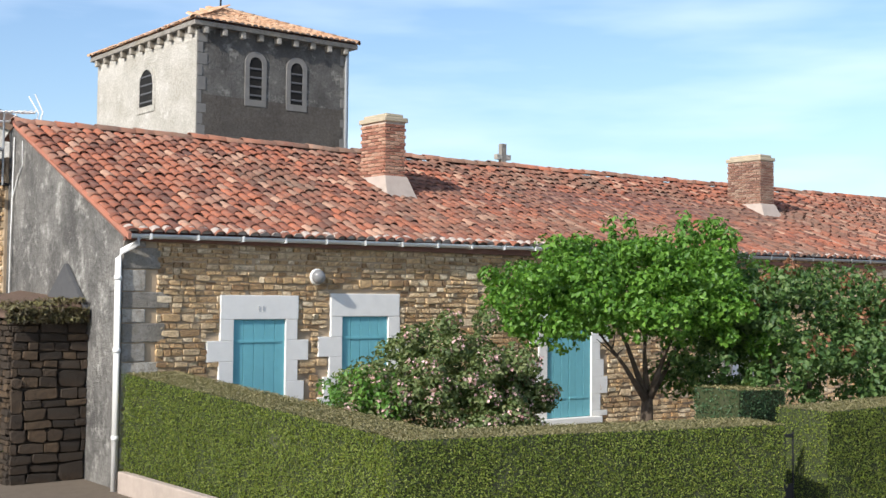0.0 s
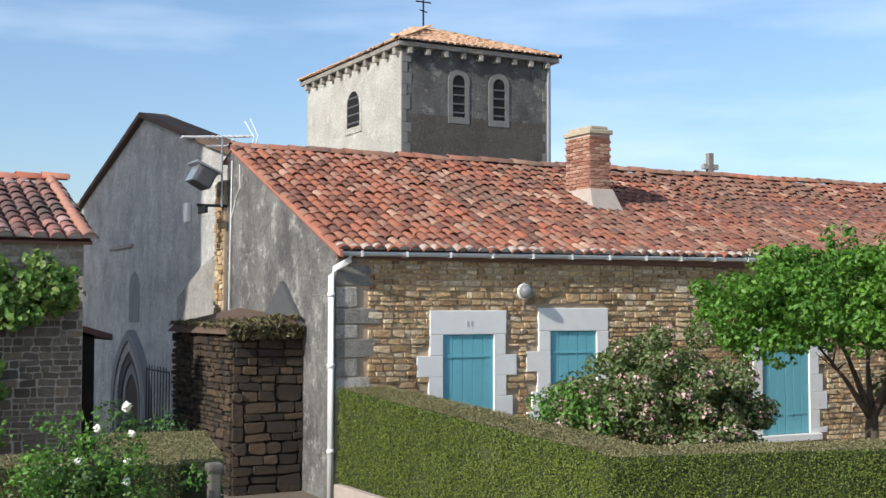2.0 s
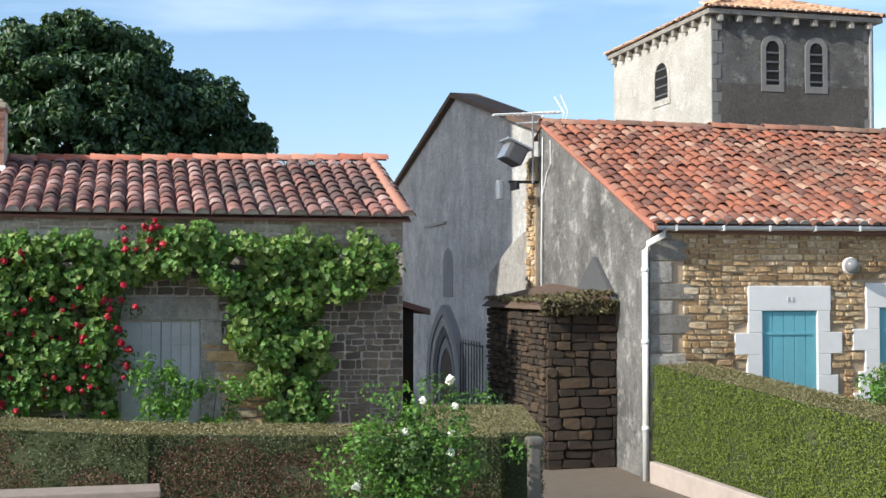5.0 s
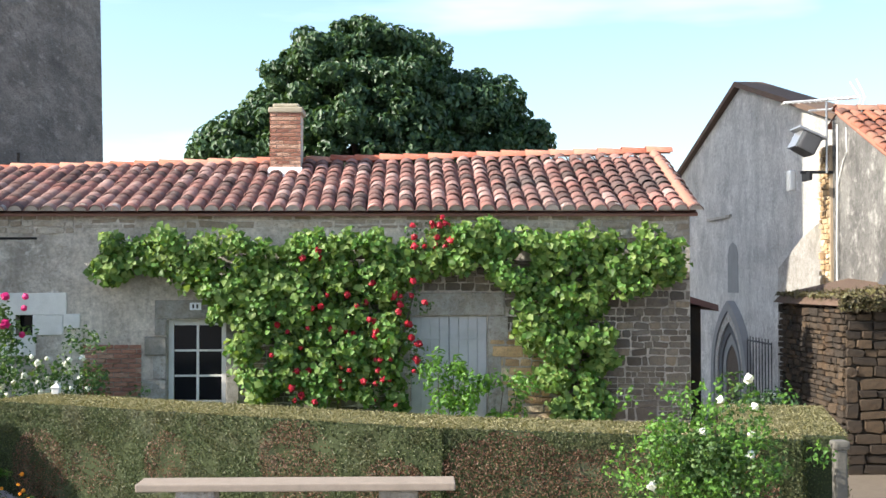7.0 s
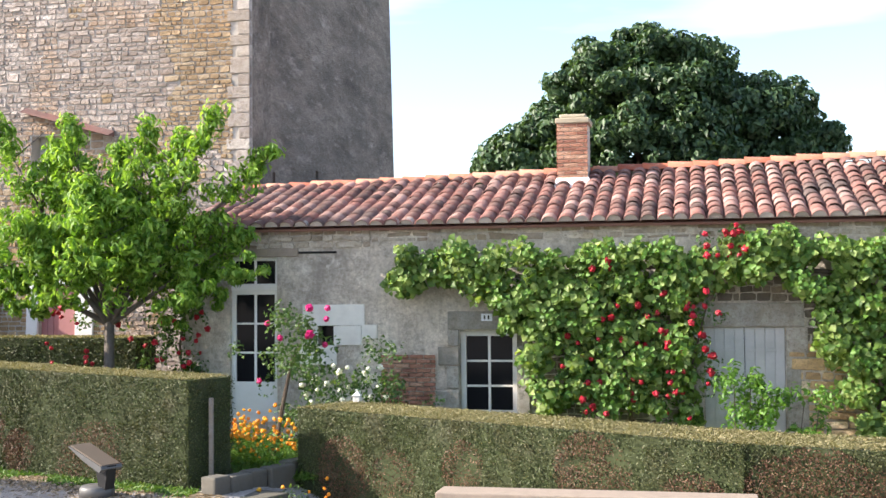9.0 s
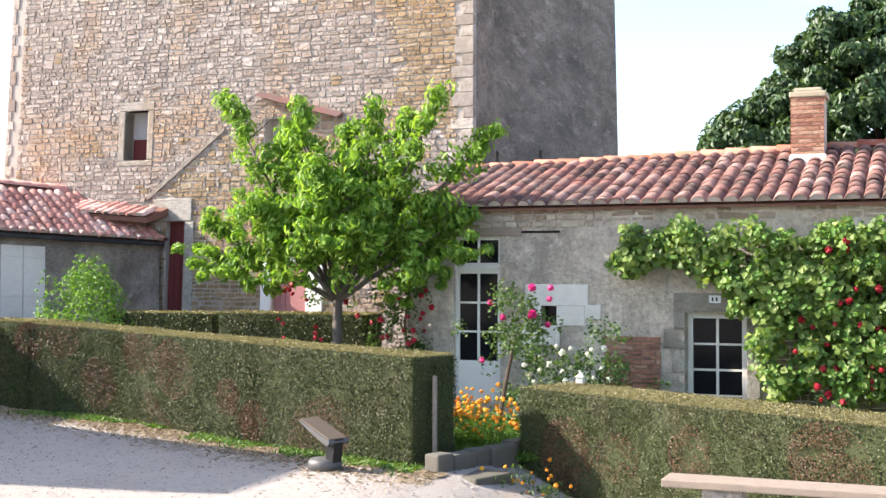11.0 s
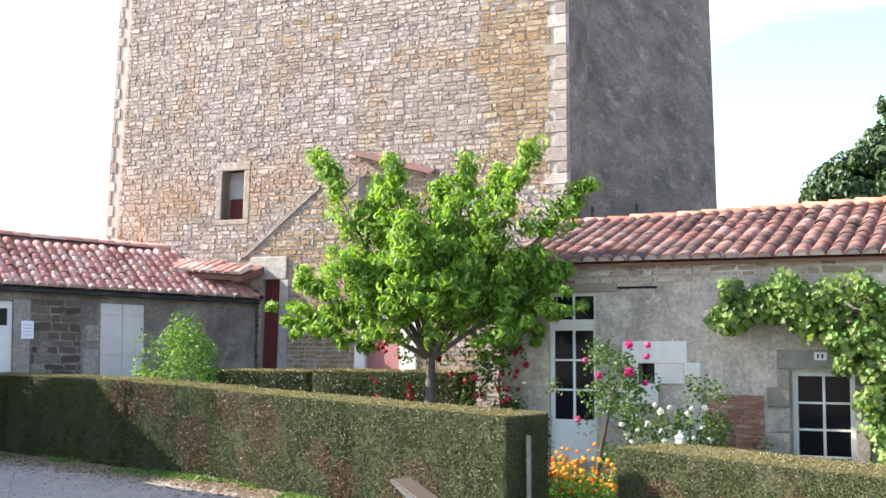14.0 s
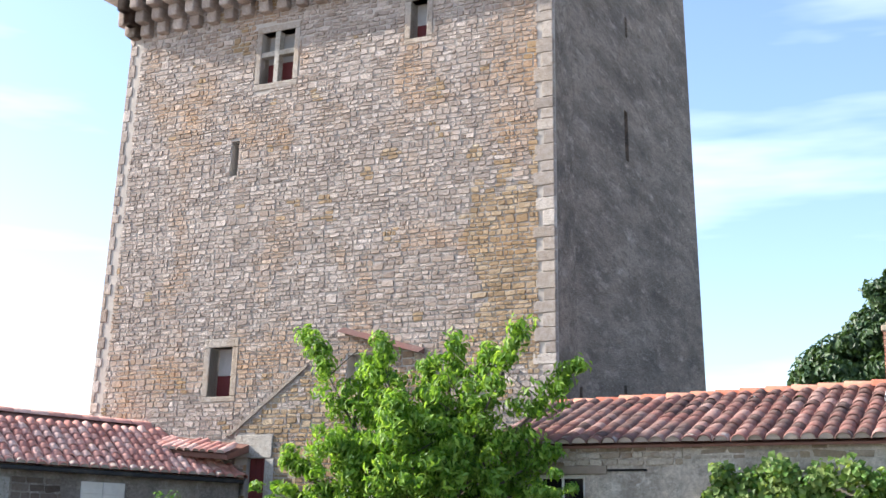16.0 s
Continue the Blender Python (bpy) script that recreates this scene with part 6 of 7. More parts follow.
vine_area(-4.7, -3.6, 2.35, 2.85, 20)
vine_area(-3.7, -0.2, 2.15, 2.95, 80)
vine_area(-0.4, 1.2, 2.4, 3.0, 32)
vine_area(1.0, 3.75, 2.15, 2.95, 62)
vine_area(-2.75, -0.35, 0.45, 2.3, 112)
vine_area(1.35, 2.6, 1.3, 2.2, 36)
vine_area(1.75, 2.75, 0.15, 1.5, 34)
vine_area(-3.1, -2.5, 1.6, 2.3, 16)
pp, nn_ = clumps(cen, [q * 1.0 for q in rad], 42, 27, 0.9, 0.05)
nn_ = nn_ * 0.5 + np.array((0, -0.9, 0.25))
leafy(vn, "leaves", pp, nn_, 0.08, 0.15, LEAF_VINE, 28, long=1.1, droop=0.8)
# outer leaves in a lighter colour that imitates sun on the vine
pp, nn_ = clumps([(c[0], c[1] - 0.16, c[2] + 0.05) for c in cen[::2]], [0.16] * len(cen[::2]), 9, 127, 0.9, 0.2)
leafy(vn, "sunlit_leaves", pp, nn_ * 0.4 + np.array((-0.3, -0.8, 0.5)), 0.06, 0.1, LEAF_LIGHT, 128, long=1.1, droop=0.8)
part("stem", Geo().tube([(2.6, 0.1, 0), (2.7, 0.05, 1.2), (2.75, 0.05, 2.2), (2.3, 0.05, 2.95), (0.5, 0.05, 3.12), (-2.5, 0.08, 2.95), (-4.0, 0.1, 2.95)], [0.05, 0.045, 0.04, 0.035, 0.03, 0.025, 0.015], 7).tube([(-0.7, 0.1, 0), (-0.8, 0.05, 1.5), (-0.6, 0.05, 3.0)], [0.04, 0.03, 0.02], 7).mesh("stem", BARK, True), vn)


def roses(name, x, y, z, spots, mat, label, size=0.07, per=26, leaf=None, seed=1, category="rose", spread=0.75):
    """Blooms of many petals, each bloom a part of its own."""
    th = thing(name, x, y, z, label, category)
    r = random.Random(seed)
    pr = np.random.RandomState(seed)
    shapes = []
    for k in range(3):
        d = pr.normal(0, 1, (per, 3))
        d /= np.linalg.norm(d, axis=1)[:, None]
        bm = bmesh.new()
        bmesh.ops.create_icosphere(bm, subdivisions=2, radius=size * 0.78)
        for v in bm.verts:
            a, up = math.atan2(v.co.y, v.co.x), v.co.z / (size * 0.78)
            v.co *= 0.86 + 0.22 * math.sin(5 * a + 7 * up + k) + 0.1 * pr.normal()
        me = bpy.data.meshes.new("bloom")
        bm.to_mesh(me)
        bm.free()
        me.materials.append(mat)
        shapes.append(me)
    for s in spots:
        part("bloom", shapes[r.randrange(3)], th, m=pose(s[0], s[1], s[2], r.uniform(0, 360), r.uniform(0, 360), 0) @ Matrix.Scale(r.uniform(0.7, 1.25), 4))
    return th


rc = random.Random(41)
spots = [(rc.uniform(-0.35, 0.3), rc.uniform(-0.35, -0.2), rc.uniform(2.75, 3.35)) for _ in range(16)] + [(rc.uniform(-2.35, -0.3), rc.uniform(-0.4, -0.25), rc.uniform(0.5, 2.2)) for _ in range(40)] + [(rc.uniform(-0.9, -0.1), -0.36, rc.uniform(0.9, 2.6)) for _ in range(22)] + [(rc.uniform(-2.0, -1.6), -0.35, rc.uniform(2.65, 2.8)) for _ in range(6)]
rv = roses("climbing_rose", 0.1, 18.45, -0.05, spots, RED, "red climbing rose woven through the vine", 0.06, 26, seed=2, category="rose")
pp, nn_ = clumps([(s[0], s[1] + 0.1, s[2] - 0.08) for s in spots], [0.14] * len(spots), 16, 43, 0.9, 0.3)
leafy(rv, "leaves", pp, nn_, 0.05, 0.09, LEAF_ROSE, 44)
part("cane", Geo().tube([(-0.3, 0.1, -0.3), (-0.5, 0, 1.2), (-0.2, -0.1, 2.4), (0.0, -0.2, 3.2)], [0.02, 0.018, 0.014, 0.008], 6).mesh("cane", BARK), rv)

# roses by the french window
spots = [(rc.uniform(-2.6, 0.25), rc.uniform(-0.6, 0.1), rc.uniform(0.6, 2.1)) for _ in range(62)] + [(rc.uniform(-0.5, 0.2), rc.uniform(-0.5, 0), rc.uniform(1.8, 3.2)) for _ in range(14)]
rf = roses("climbing_rose", -8.0, 18.6, 0.0, spots, RED, "loose red climbing rose beside the french window", 0.058, 24, seed=5)
pp, nn_ = clumps([(rc.uniform(-2.2, -0.2), rc.uniform(-0.4, 0.1), rc.uniform(0.3, 2.0)) for _ in range(22)] + [(rc.uniform(-0.55, 0.1), rc.uniform(-0.3, 0.05), rc.uniform(0.2, 3.0)) for _ in range(70)], [0.16] * 92, 26, 45, 1.0, 0.3)
leafy(rf, "leaves", pp, nn_, 0.05, 0.09, LEAF_ROSE, 46)
part("cane", Geo().tube([(-0.2, 0.1, 0), (-0.3, 0, 1.5), (0.0, -0.1, 3.0)], [0.025, 0.02, 0.01], 6).mesh("cane", BARK), rf)

# magenta rose standard
sp2 = [(-0.35, -0.1, 1.9), (0.3, -0.2, 1.75), (0.5, -0.1, 1.95), (0.2, 0.1, 2.1), (0.45, 0, 1.6), (-0.5, 0, 1.1), (0.55, -0.2, 2.1), (-0.1, -0.3, 1.7)]
rs = roses("rose_standard", -5.75, 16.6, 0.0, sp2, MAGENTA, "standard rose with magenta blooms on a bare stem", 0.078, 28, seed=7)
pp, nn_ = clumps([(rc.gauss(0, 0.28), rc.gauss(0, 0.2), 1.55 + rc.gauss(0, 0.26)) for _ in range(40)], [0.14] * 40, 26, 47, 1, 0.3)
leafy(rs, "leaves", pp, nn_, 0.05, 0.08, LEAF_ROSE, 48)
part("stem", Geo().tube([(-0.3, 0, 0), (-0.15, 0, 0.8), (0, 0, 1.5)], [0.035, 0.03, 0.02], 7).mesh("stem", BARK), rs)

# white roses below the small window
sp3 = [(rc.uniform(-0.7, 0.6), rc.uniform(-0.4, 0), rc.uniform(0.7, 1.3)) for _ in range(22)]
rw = roses("white_rose_bush", -5.2, 17.4, 0.0, sp3, WHITEP, "white rose bush below the small window", 0.055, 22, seed=9)
pp, nn_ = clumps([(rc.gauss(0.1, 0.5), rc.gauss(0, 0.25), abs(rc.gauss(0.65, 0.4))) for _ in range(75)], [0.18] * 75, 30, 49, 1, 0.3)
leafy(rw, "leaves", pp, nn_, 0.05, 0.09, LEAF_ROSE, 50)

# white rose beside the hedge
sp4 = [(0.35, -0.1, 1.42), (0.36, -0.2, 1.25), (0.05, -0.3, 1.3), (-0.5, -0.2, 0.75), (0.3, -0.3, 0.95), (-0.1, -0.3, 1.1), (0.32, -0.25, 1.08)]
r4 = roses("white_rose_bush", 2.3, 10.75, -0.38, [(a, b, c * 1.3) for a, b, c in sp4], WHITEP, "airy rose bush with a few white blooms before the hedge", 0.055, 26, seed=11)
pp, nn_ = clumps([(rc.gauss(0, 0.26), rc.gauss(0, 0.2), 1.12 + rc.gauss(0, 0.25)) for _ in range(170)], [0.12] * 170, 26, 51, 1, 0.3)
leafy(r4, "leaves", pp, nn_, 0.035, 0.06, LEAF_ROSE, 52)
pp, nn_ = clumps([(rc.gauss(0, 0.3), rc.gauss(-0.08, 0.2), 1.16 + rc.gauss(0, 0.25)) for _ in range(120)], [0.11] * 120, 20, 53, 1, 0.3)
leafy(r4, "young_leaves", pp, nn_, 0.035, 0.06, LEAF_LIGHT, 54)
part("stem", Geo().tube([(0, 0, -0.05), (0.05, 0, 0.8), (0.1, 0, 1.6)], [0.02, 0.018, 0.01], 6).tube([(0, 0, -0.05), (-0.2, 0, 0.9)], [0.016, 0.01], 6).tube([(0.03, 0, -0.05), (0.3, 0, 1.0)], [0.016, 0.01], 6).mesh("stem", BARK), r4)

# orange flowers and the bed
sp5 = [(rc.gauss(0, 0.38), rc.gauss(0, 0.35), abs(rc.gauss(0.55, 0.14))) for _ in range(170)]
r5 = roses("orange_flowers", -6.1, 15.8, -0.05, sp5, ORANGE, "clump of orange poppies in the garden bed", 0.038, 14, seed=13, category="flowers")
pp, nn_ = clumps([(rc.gauss(0.1, 0.5), rc.gauss(0, 0.4), abs(rc.gauss(0.28, 0.14))) for _ in range(70)], [0.16] * 70, 40, 55, 1, 0.2)
leafy(r5, "leaves", pp, nn_, 0.04, 0.09, LEAF_LIGHT, 56, long=3)
sp6 = [(rc.gauss(0, 0.25), rc.gauss(0, 0.2), abs(rc.gauss(0.3, 0.12))) for _ in range(22)]
r6 = roses("orange_flowers", -4.95, 14.3, -0.4, sp6, ORANGE, "few orange poppies by the low stone edge", 0.036, 14, seed=15, category="flowers")
pp, nn_ = clumps([(rc.gauss(0, 0.3), rc.gauss(0, 0.2), abs(rc.gauss(0.15, 0.12))) for _ in range(30)], [0.12] * 30, 30, 57, 1, 0.2)
leafy(r6, "leaves", pp, nn_, 0.04, 0.08, LEAF_ROSE, 58, long=3)

# light shrubs before the grey shutters
l1 = thing("leafy_shoots", 0.35, 17.9, -0.42, "upright light green shoots before the grey shutters", "plant")
pp, nn_ = clumps([(rc.gauss(0, 0.22), rc.gauss(0, 0.12), rc.uniform(0.3, 1.65)) for _ in range(50)] + [(rc.gauss(0.8, 0.2), rc.gauss(0, 0.12), rc.uniform(0.3, 1.35)) for _ in range(34)], [0.12] * 84, 26, 59, 1.3, 0.2)
leafy(l1, "leaves", pp, nn_, 0.06, 0.12, LEAF_LIGHT, 60, long=2)
for x, h in ((-0.15, 1.5), (0.05, 1.6), (0.2, 1.3), (0.7, 1.2), (0.9, 1.3)):
    part("stem", Geo().tube([(x * 0.8, 0, 0), (x, 0.02, h * 0.5), (x * 1.1, 0, h)], [0.012, 0.01, 0.005], 6).mesh("stem", BARK), l1)

# grass
TURF = plain("short_turf", (0.09, 0.16, 0.03), 0.95, 0.5, 6, bump=0.8, dirt=(0.16, 0.13, 0.06))
gr0 = np.random.RandomState(21)
LITTER = leaf_mat("dry_litter", [(0.0, (0.17, 0.12, 0.07)), (0.6, (0.3, 0.23, 0.15)), (1.0, (0.4, 0.32, 0.22))], 0.1)
PEBBLE = leaf_mat("pebble", [(0.0, (0.14, 0.125, 0.11)), (0.5, (0.28, 0.25, 0.22)), (1.0, (0.44, 0.41, 0.37))], 0.02, 0.9)
# lane earth with the shade between the houses put into its colour
LANE = plain("shaded_lane_earth", (0.15, 0.12, 0.09), 0.95, 0.5, 5, bump=0.8, dirt=(0.08, 0.08, 0.04))
# the tan reflection on the lamp glass is put into its base colour
TANGLASS = Mat("tan_reflection_glass", 0.45, 0, 0.4).done((0.15, 0.115, 0.085))


def patch(name, pts, mat, z, label):
    """A thin uneven sheet on the ground, in strips along its points (left and right edges)."""
    v, f = [], []
    for a, b in pts:
        for k in range(7):
            x, y = a[0] + (b[0] - a[0]) * k / 6, a[1] + (b[1] - a[1]) * k / 6
            v.append((x + 0.08 * noise.noise(Vector((x * 2, y * 2, 1))), y + 0.08 * noise.noise(Vector((x * 2, y * 2, 5))), z + ground_z(x, y)))
    for i in range(len(pts) - 1):
        for k in range(6):
            f.append((i * 7 + k, i * 7 + k + 1, i * 7 + k + 8, i * 7 + k + 7))
    solid(name, mesh_of(name, v, f, mat, True), 0, 0, 0, label, name, kind="structure")


patch("lawn_ground", [((-8.4 + 0.5 * i, 18.6), (-8.4 + 0.5 * i, 15.9 - 0.0 * i)) for i in range(18)], TURF, 0.02, "short green turf inside the hedges")
FOOT = ((-20.0, -17.4, -13.9, -11.9, -9.1, -5.6), (17.9, 16.98, 16.04, 15.85, 14.98, 13.75))
patch("lane_ground", [((4.2, 11.5 + 0.6 * i), (6.95, 11.5 + 0.6 * i)) for i in range(24)], LANE, 0.014, "brown earth of the narrow lane, darkened for its shade")
n = 12000
lx = gr0.uniform(-18, -5.6, n)
lp = np.stack([lx, np.interp(lx, *FOOT) - np.abs(gr0.normal(0, 0.5, n)), np.full(n, 0.01)], 1)
lp[:, 2] += [ground_z(a, b) for a, b in lp[:, :2]]
solid("leaf_litter", leaf_mesh("leaf_litter", lp, np.tile((0, 0, 1.0), (n, 1)), gr0.uniform(0.03, 0.07, n), LITTER, seed=8, wild=0.15, simple=True, fold=0.1), 0, 0, 0, "dry tan litter and earth at the hedge foot", "leaf litter", kind="stuff")
n = 16000
lp = np.stack([gr0.uniform(-21, -3.5, n), gr0.uniform(8.0, 17.5, n), np.full(n, 0.006)], 1)
lp[:, 2] += [ground_z(a, b) for a, b in lp[:, :2]]
solid("pebbles", leaf_mesh("pebbles", lp, np.tile((0, 0, 1.0), (n, 1)), gr0.uniform(0.02, 0.055, n), PEBBLE, seed=9, wild=0.2, simple=False, fold=-0.25, long=1.2), 0, 0, 0, "loose pale and grey pebbles on the court", "gravel", kind="stuff")
n = 30000
gr = np.random.RandomState(3)
gp = np.stack([gr.uniform(-7.6, -4.9, n), gr.uniform(15.0, 18.5, n), np.full(n, 0.04)], 1)
solid("lawn", leaf_mesh("lawn", gp, np.tile((0.3, -0.3, 0.2), (n, 1)), gr.uniform(0.08, 0.2, n), GRASS, seed=4, long=5), 0, 0, 0, "small fresh green lawn inside the hedges", "grass", kind="stuff")
n = 7000
gx = gr.uniform(-18.5, -6.0, n)
gy = np.interp(gx, *FOOT) + gr.normal(0, 0.16, n) - 0.1
keepm = np.array([noise.noise(Vector((a * 1.1, b * 1.1, 9))) for a, b in zip(gx, gy)]) > -0.05
gp = np.stack([gx, gy, [0.02 + ground_z(a, b) for a, b in zip(gx, gy)]], 1)[keepm]
solid("grass_tufts", leaf_mesh("grass_tufts", gp, np.tile((0.1, -0.5, 0.3), (len(gp), 1)), gr.uniform(0.05, 0.13, len(gp)), GRASS, seed=6, long=4), 0, 0, 0, "weeds and grass tufts along the hedge foot", "grass", kind="stuff")

# moss and dry grass on the stub wall's coping
n = 2600
mp_ = np.stack([gr.uniform(-0.12, 1.05, n), gr.uniform(-0.1, 2.9, n), np.zeros(n)], 1)
mp_[:, 2] = 2.47 + 0.12 * np.clip(mp_[:, 0], 0, 1) + 0.05 * gr.rand(n)
side = gr.rand(n) < 0.35
mp_[side, 1] = -0.1 - 0.05 * gr.rand(side.sum())
mp_[side, 2] = gr.uniform(2.3, 2.5, side.sum())
MOSSL = leaf_mat("moss_tuft", [(0.0, (0.05, 0.045, 0.02)), (0.5, (0.11, 0.085, 0.045)), (1.0, (0.16, 0.15, 0.06))], 0.15)
tagged(part("moss", leaf_mesh("moss", mp_, np.tile((0, -0.4, 0.5), (n, 1)), gr.uniform(0.05, 0.13, n), MOSSL, seed=10, wild=0.8, long=2.5), sb), kind="stuff")

# ---- small things ----
bn = thing("bench", -2.7, 11.75, -0.3, "weathered plank bench on two stone blocks", "bench")
part("seat_plank", boxm("seat", (0, -0.2, 0.69), (2.9, 0.2, 0.76), WOODG, 0.012), bn)
for x in (0.35, 2.2):
    part("stone_foot", boxm("stone_foot", (x, -0.15, -0.2), (x + 0.36, 0.15, 0.69), QUOIN, 0.03), bn, "rough stone block")

DARKGREY = plain("dark_grey_metal", (0.12, 0.12, 0.12), 0.5, 0.3, 9, 0.3, 0.05)
fl = thing("ground_spotlight", -7.05, 13.45, 0.0, "ground floodlight with tilted glass front", "spotlight", turn=-20)
part("base", Geo().tube([(0, 0, 0), (0, 0, 0.1), (0, 0, 0.13)], [0.2, 0.2, 0.17], 20).mesh("base", DARKGREY, True), fl)
part("neck", Geo().prism([(0.1, 0.1), (0.2, 0.1), (0.235, 0.37), (0.05, 0.35)], -0.07, 0.07).mesh("neck", IRON), fl)
part("head", Geo().prism([(-0.3, 0.575), (-0.27, 0.545), (-0.02, 0.4), (0.2, 0.3), (0.24, 0.34), (0.225, 0.37)], -0.16, 0.16).mesh("head", DARKGREY), fl, "thin dark metal housing")
part("glass", Geo().prism([(-0.285, 0.572), (0.215, 0.372), (0.22, 0.384), (-0.28, 0.584)], -0.14, 0.14).mesh("glass", TANGLASS), fl, "lamp glass with a tan reflection in its colour")

hp_ = thing("hedge_post", -5.98, 14.22, -0.05, "pale narrow stone post at the hedge end", "post")
part("post", boxm("post", (-0.025, -0.025, 0), (0.025, 0.025, 1.12), KQUOIN, 0.012), hp_)
mk = thing("garden_marker", -4.65, 15.9, -0.05, "small pale garden lantern among the flowers", "lantern")
part("post", boxm("post", (-0.05, -0.05, 0), (0.05, 0.05, 1.02), CREAM, 0.015), mk)
part("cap", Geo().add([(-0.06, -0.06, 1.02), (0.06, -0.06, 1.02), (0.06, 0.06, 1.02), (-0.06, 0.06, 1.02), (0, 0, 1.08)], [(0, 1, 4), (1, 2, 4), (2, 3, 4), (3, 0, 4)]).mesh("cap", CREAM), mk)

EDGEM = plain("mossy_edge_stone", (0.13, 0.12, 0.1), 0.95, 0.6, 5, bump=0.8, dirt=(0.09, 0.09, 0.05))
h2_ = thing("hedge_post", 3.57, 11.1, -0.42, "grey stone post at the hedge corner", "post")
part("post", Geo().box((-0.055, -0.055, 0), (0.055, 0.055, 1.24), 0.02).box((-0.075, -0.075, 1.23), (0.075, 0.075, 1.31), 0.03).mesh("post", EDGEM), h2_)
ed = thing("stone_edging", -5.75, 13.75, -0.15, "low dark mossy stone edging and step of the garden bed", "edging", turn=69)
rr_ = random.Random(3)
x = 0.0
while x < 2.2:
    w = rr_.uniform(0.22, 0.5)
    part("stone", boxm("stone", (x, 0, 0), (x + w - 0.012, 0.22, 0.35 + rr_.uniform(-0.03, 0.02)), EDGEM, 0.03), ed, m=pose(0, rr_.uniform(-0.03, 0.03), 0, 0, 0, rr_.uniform(-3, 3)))
    x += w
part("step", boxm("step", (0.1, -0.5, 0), (0.75, -0.02, 0.12), EDGEM, 0.03), ed)

# low kerb wall under the lane hedge
kw = thing("low_wall", 6.85, 9.9, -0.42, "low cream rendered wall at the hedge foot", "wall")
part("wall", boxm("wall", (0, 0, 0), (0.12, 6.0, 0.3), EAVEM, 0.02), kw)

# iron gates
def iron_gate(name, x, y, z, w, h, n, label, turn=0.0, board=0.0):
    th = thing(name, x, y, z, label, "gate", turn=turn)
    for zz in (0.08, h - 0.06):
        part("rail", boxm("rail", (0, -0.015, zz), (w, 0.015, zz + 0.04), IRON, 0.005), th)
    for i in range(n + 1):
        xx = w * i / n
        part("bar", Geo().tube([(xx, 0, 0.02), (xx, 0, h + (0.06 if i not in (0, n) else 0))], 0.012, 6).mesh("bar", IRON), th)
    if board:
        part("panel", boxm("panel", (0.02, -0.008, 0.08), (w - 0.02, 0.008, board), IRON), th)
    return th


iron_gate("garden_gate", 11.95, 9.15, -0.42, 0.62, 1.12, 4, "black iron garden gate between the hedges", 0, 0.5)
iron_gate("lane_gate", 7.92, 29.75, -1.0, 2.1, 1.9, 8, "tall iron bar gate by the church portal", -91)

# lean-to stub between the cottages
st = thing("lean_to", 4.02, 20.2, -0.42, "small dark lean-to with a tile coping at the cottage end", "shed")
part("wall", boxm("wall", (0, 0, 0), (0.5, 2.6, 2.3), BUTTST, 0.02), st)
part("roof", Geo().add([(-0.02, -0.15, 2.45), (0.75, -0.15, 2.22), (0.75, 2.8, 2.22), (-0.02, 2.8, 2.45), (-0.02, -0.15, 2.55), (0.75, -0.15, 2.32), (0.75, 2.8, 2.32), (-0.02, 2.8, 2.55)],
                       [(0, 1, 5, 4), (4, 5, 6, 7), (1, 2, 6, 5), (0, 3, 2, 1)]).mesh("roof", TILE_L), st, "sloping tile coping")
sb2 = thing("dark_shrub", 5.0, 18.3, -0.42, "dark round shrub in the shaded lane", "bush")
cen = [(p[0], p[1], 0.55 + p[2]) for p in hull_points(40, (0.55, 0.8, 0.5), 61, -0.8, 0.2)]
pp, nn_ = clumps(cen, [0.2] * 40, 60, 62, 1, 0.3)
leafy(sb2, "foliage", pp, nn_, 0.05, 0.08, LEAF_CHEST, 63)

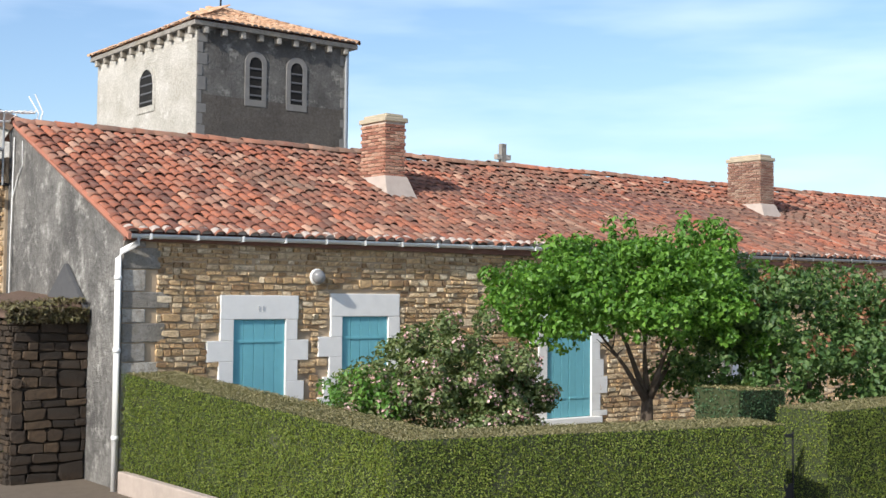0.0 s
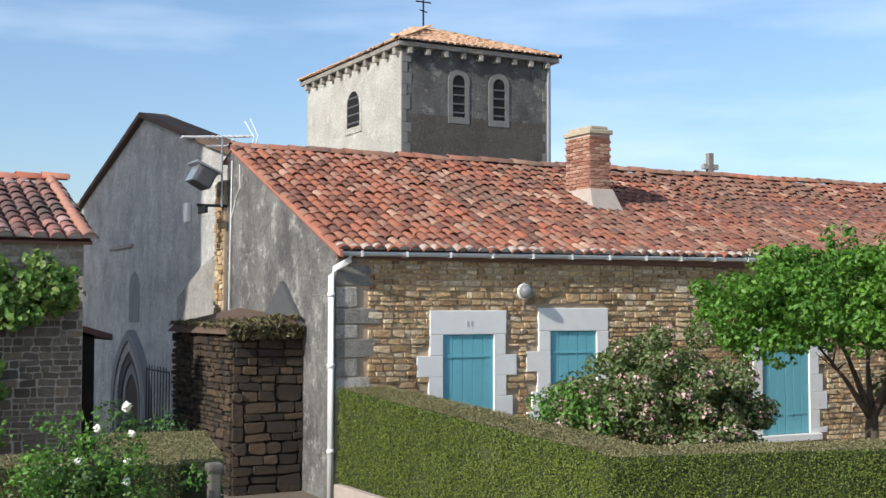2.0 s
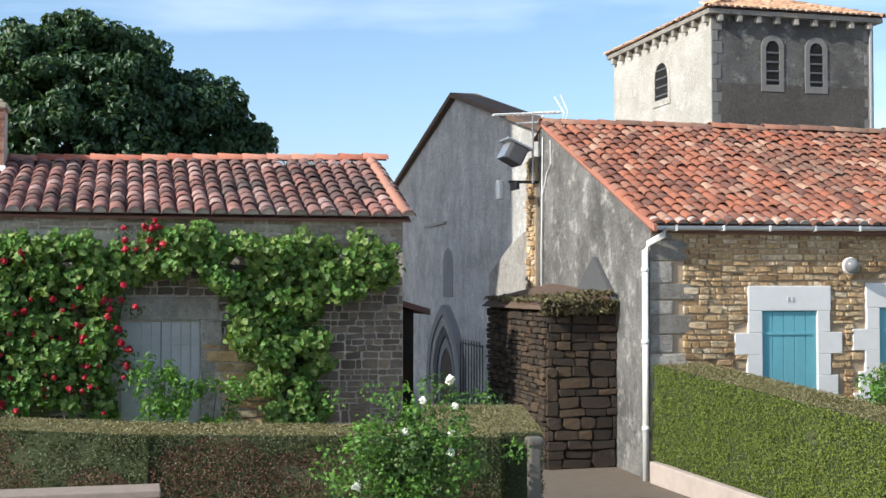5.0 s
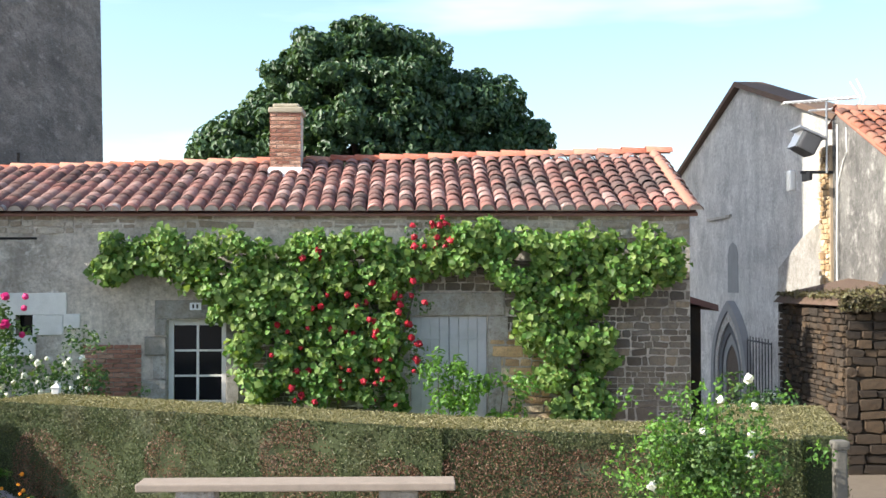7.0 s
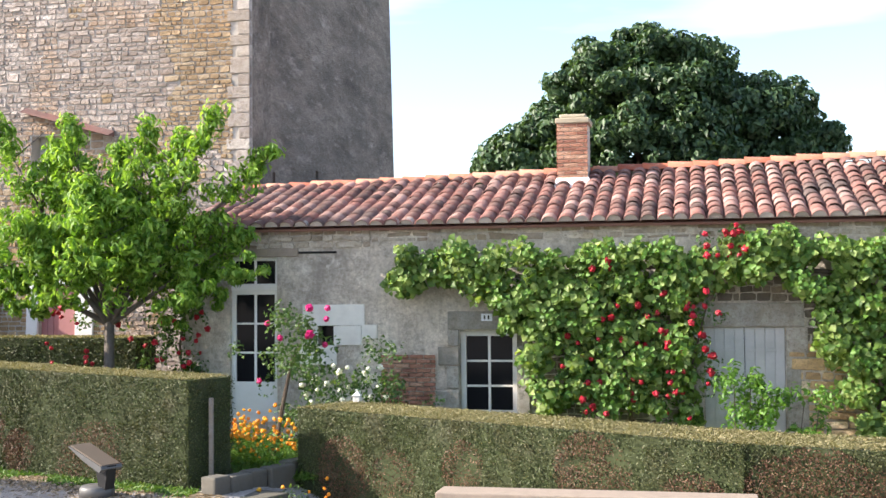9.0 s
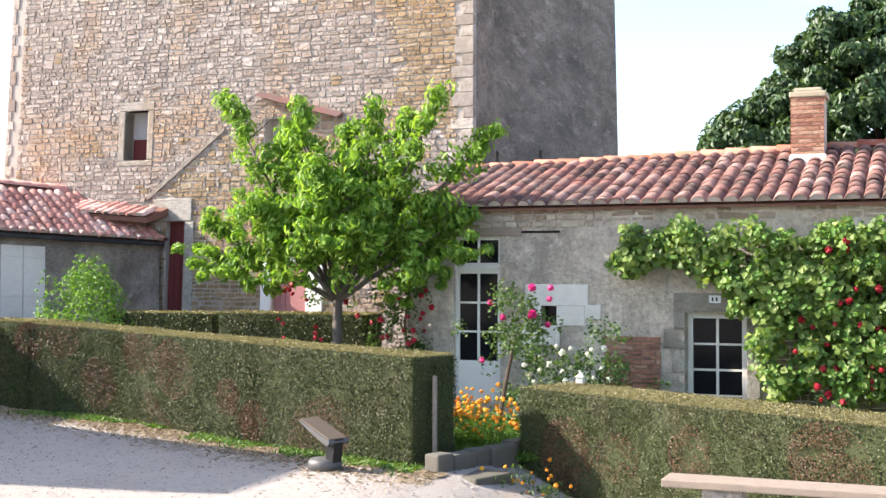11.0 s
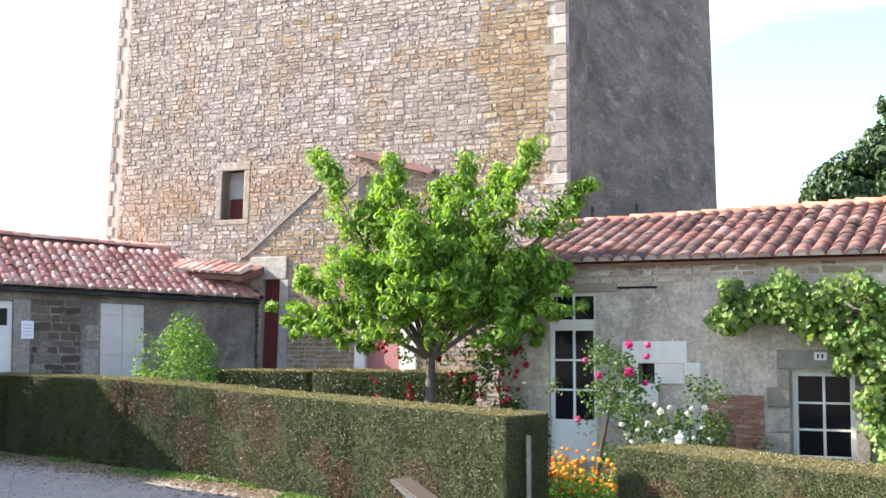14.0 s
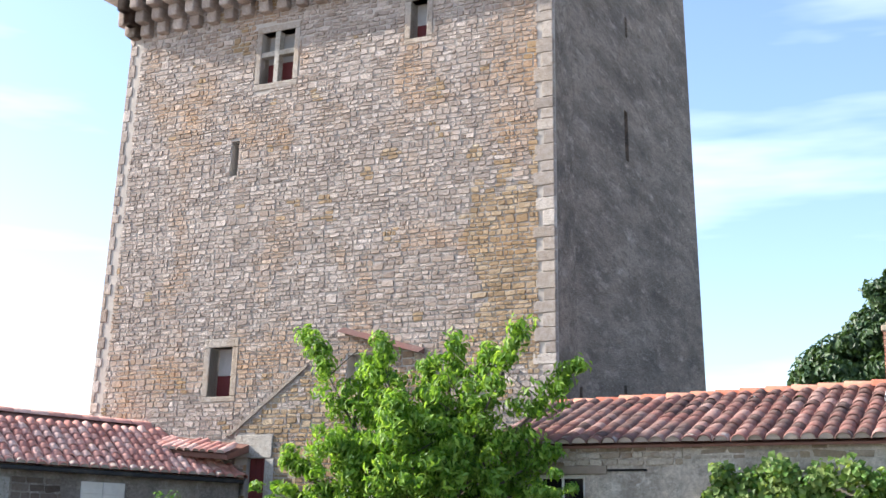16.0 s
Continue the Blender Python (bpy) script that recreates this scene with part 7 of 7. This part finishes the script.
# aerial and floodlight on the gable top
an = thing("tv_aerial", 6.8, 20.75, 5.0, "white television aerial on a mast", "aerial")
part("mast", Geo().tube([(0, 0, -0.9), (0, 0, 0.35)], 0.02, 8).mesh("mast", ZINC), an)
part("boom", Geo().tube([(-0.75, -0.1, 0.27), (0.55, 0.08, 0.38)], 0.022, 6).mesh("boom", PVC), an)
for i in range(13):
    x = -0.72 + i * 0.1
    part("element", Geo().tube([(x, -0.13 - 0.012 * i, 0.275 + 0.008 * i), (x, 0.13 + 0.01 * i, 0.275 + 0.008 * i)], 0.009, 5).mesh("element", PVC), an)
part("reflector", Geo().tube([(0.5, -0.05, 0.1), (0.62, 0.1, 0.38), (0.5, 0.25, 0.68)], 0.012, 5).tube([(0.5, -0.25, 0.1), (0.62, -0.1, 0.38), (0.5, -0.05, 0.68)], 0.012, 5).mesh("reflector", PVC), an)
part("clamp", Geo().tube([(-0.3, 0, 0.15), (0.1, 0, 0.18), (0.2, 0, 0.3)], 0.018, 6).mesh("clamp", PVC), an)
fd = thing("floodlight", 6.8, 20.9, 4.1, "grey floodlight on a wall bracket", "floodlight")
part("housing", boxm("housing", (-0.62, -0.25, 0.05), (-0.3, 0.25, 0.38), SLATE, 0.04), fd, m=pose(0, 0, 0.1, 0, 28, 0))
part("visor", boxm("visor", (-0.72, -0.28, 0.4), (-0.22, 0.28, 0.44), ZINC, 0.01), fd, m=pose(0, 0, 0.1, 0, 24, 0))
part("glass", boxm("glass", (-0.66, -0.22, 0.05), (-0.625, 0.22, 0.36), LENS), fd, m=pose(0, 0, 0.1, 0, 28, 0))
part("bracket", Geo().box((-0.4, -0.03, 0.0), (0.15, 0.03, 0.05), 0.01).box((-0.32, -0.2, -0.12), (-0.26, 0.2, 0.02), 0.01).mesh("bracket", IRON), fd)
part("lower_lamp", boxm("lower_lamp", (-0.62, -0.09, -0.3), (-0.5, 0.09, 0.05), ZINC, 0.03), fd)
cb = thing("wall_cable", 6.93, 20.3, -0.3, "thin cable running down the gable", "cable")
part("cable", Geo().tube([(0, 0.3, 5.2), (-0.02, 0.28, 4.2), (-0.03, 0.3, 3.2), (-0.03, 0.3, 2.2)], 0.012, 5).tube([(0, -0.1, 5.1), (-0.01, -0.15, 4.7), (0.0, 0.1, 4.5), (-0.02, 0.25, 4.2)], 0.01, 5).mesh("cable", PVC), cb)

# stone cross on a far gable
fc = thing("stone_cross", 22.4, 26.0, 5.0, "weathered stone cross on a far church gable", "cross")
part("cross", Geo().box((-0.09, -0.07, 0), (0.09, 0.07, 1.6), 0.02).box((-0.26, -0.069, 1.15), (0.26, 0.069, 1.3), 0.02).box((-0.3, -0.2, 0), (0.3, 0.2, 0.75), 0.03).mesh("cross", QUOIN), fc)
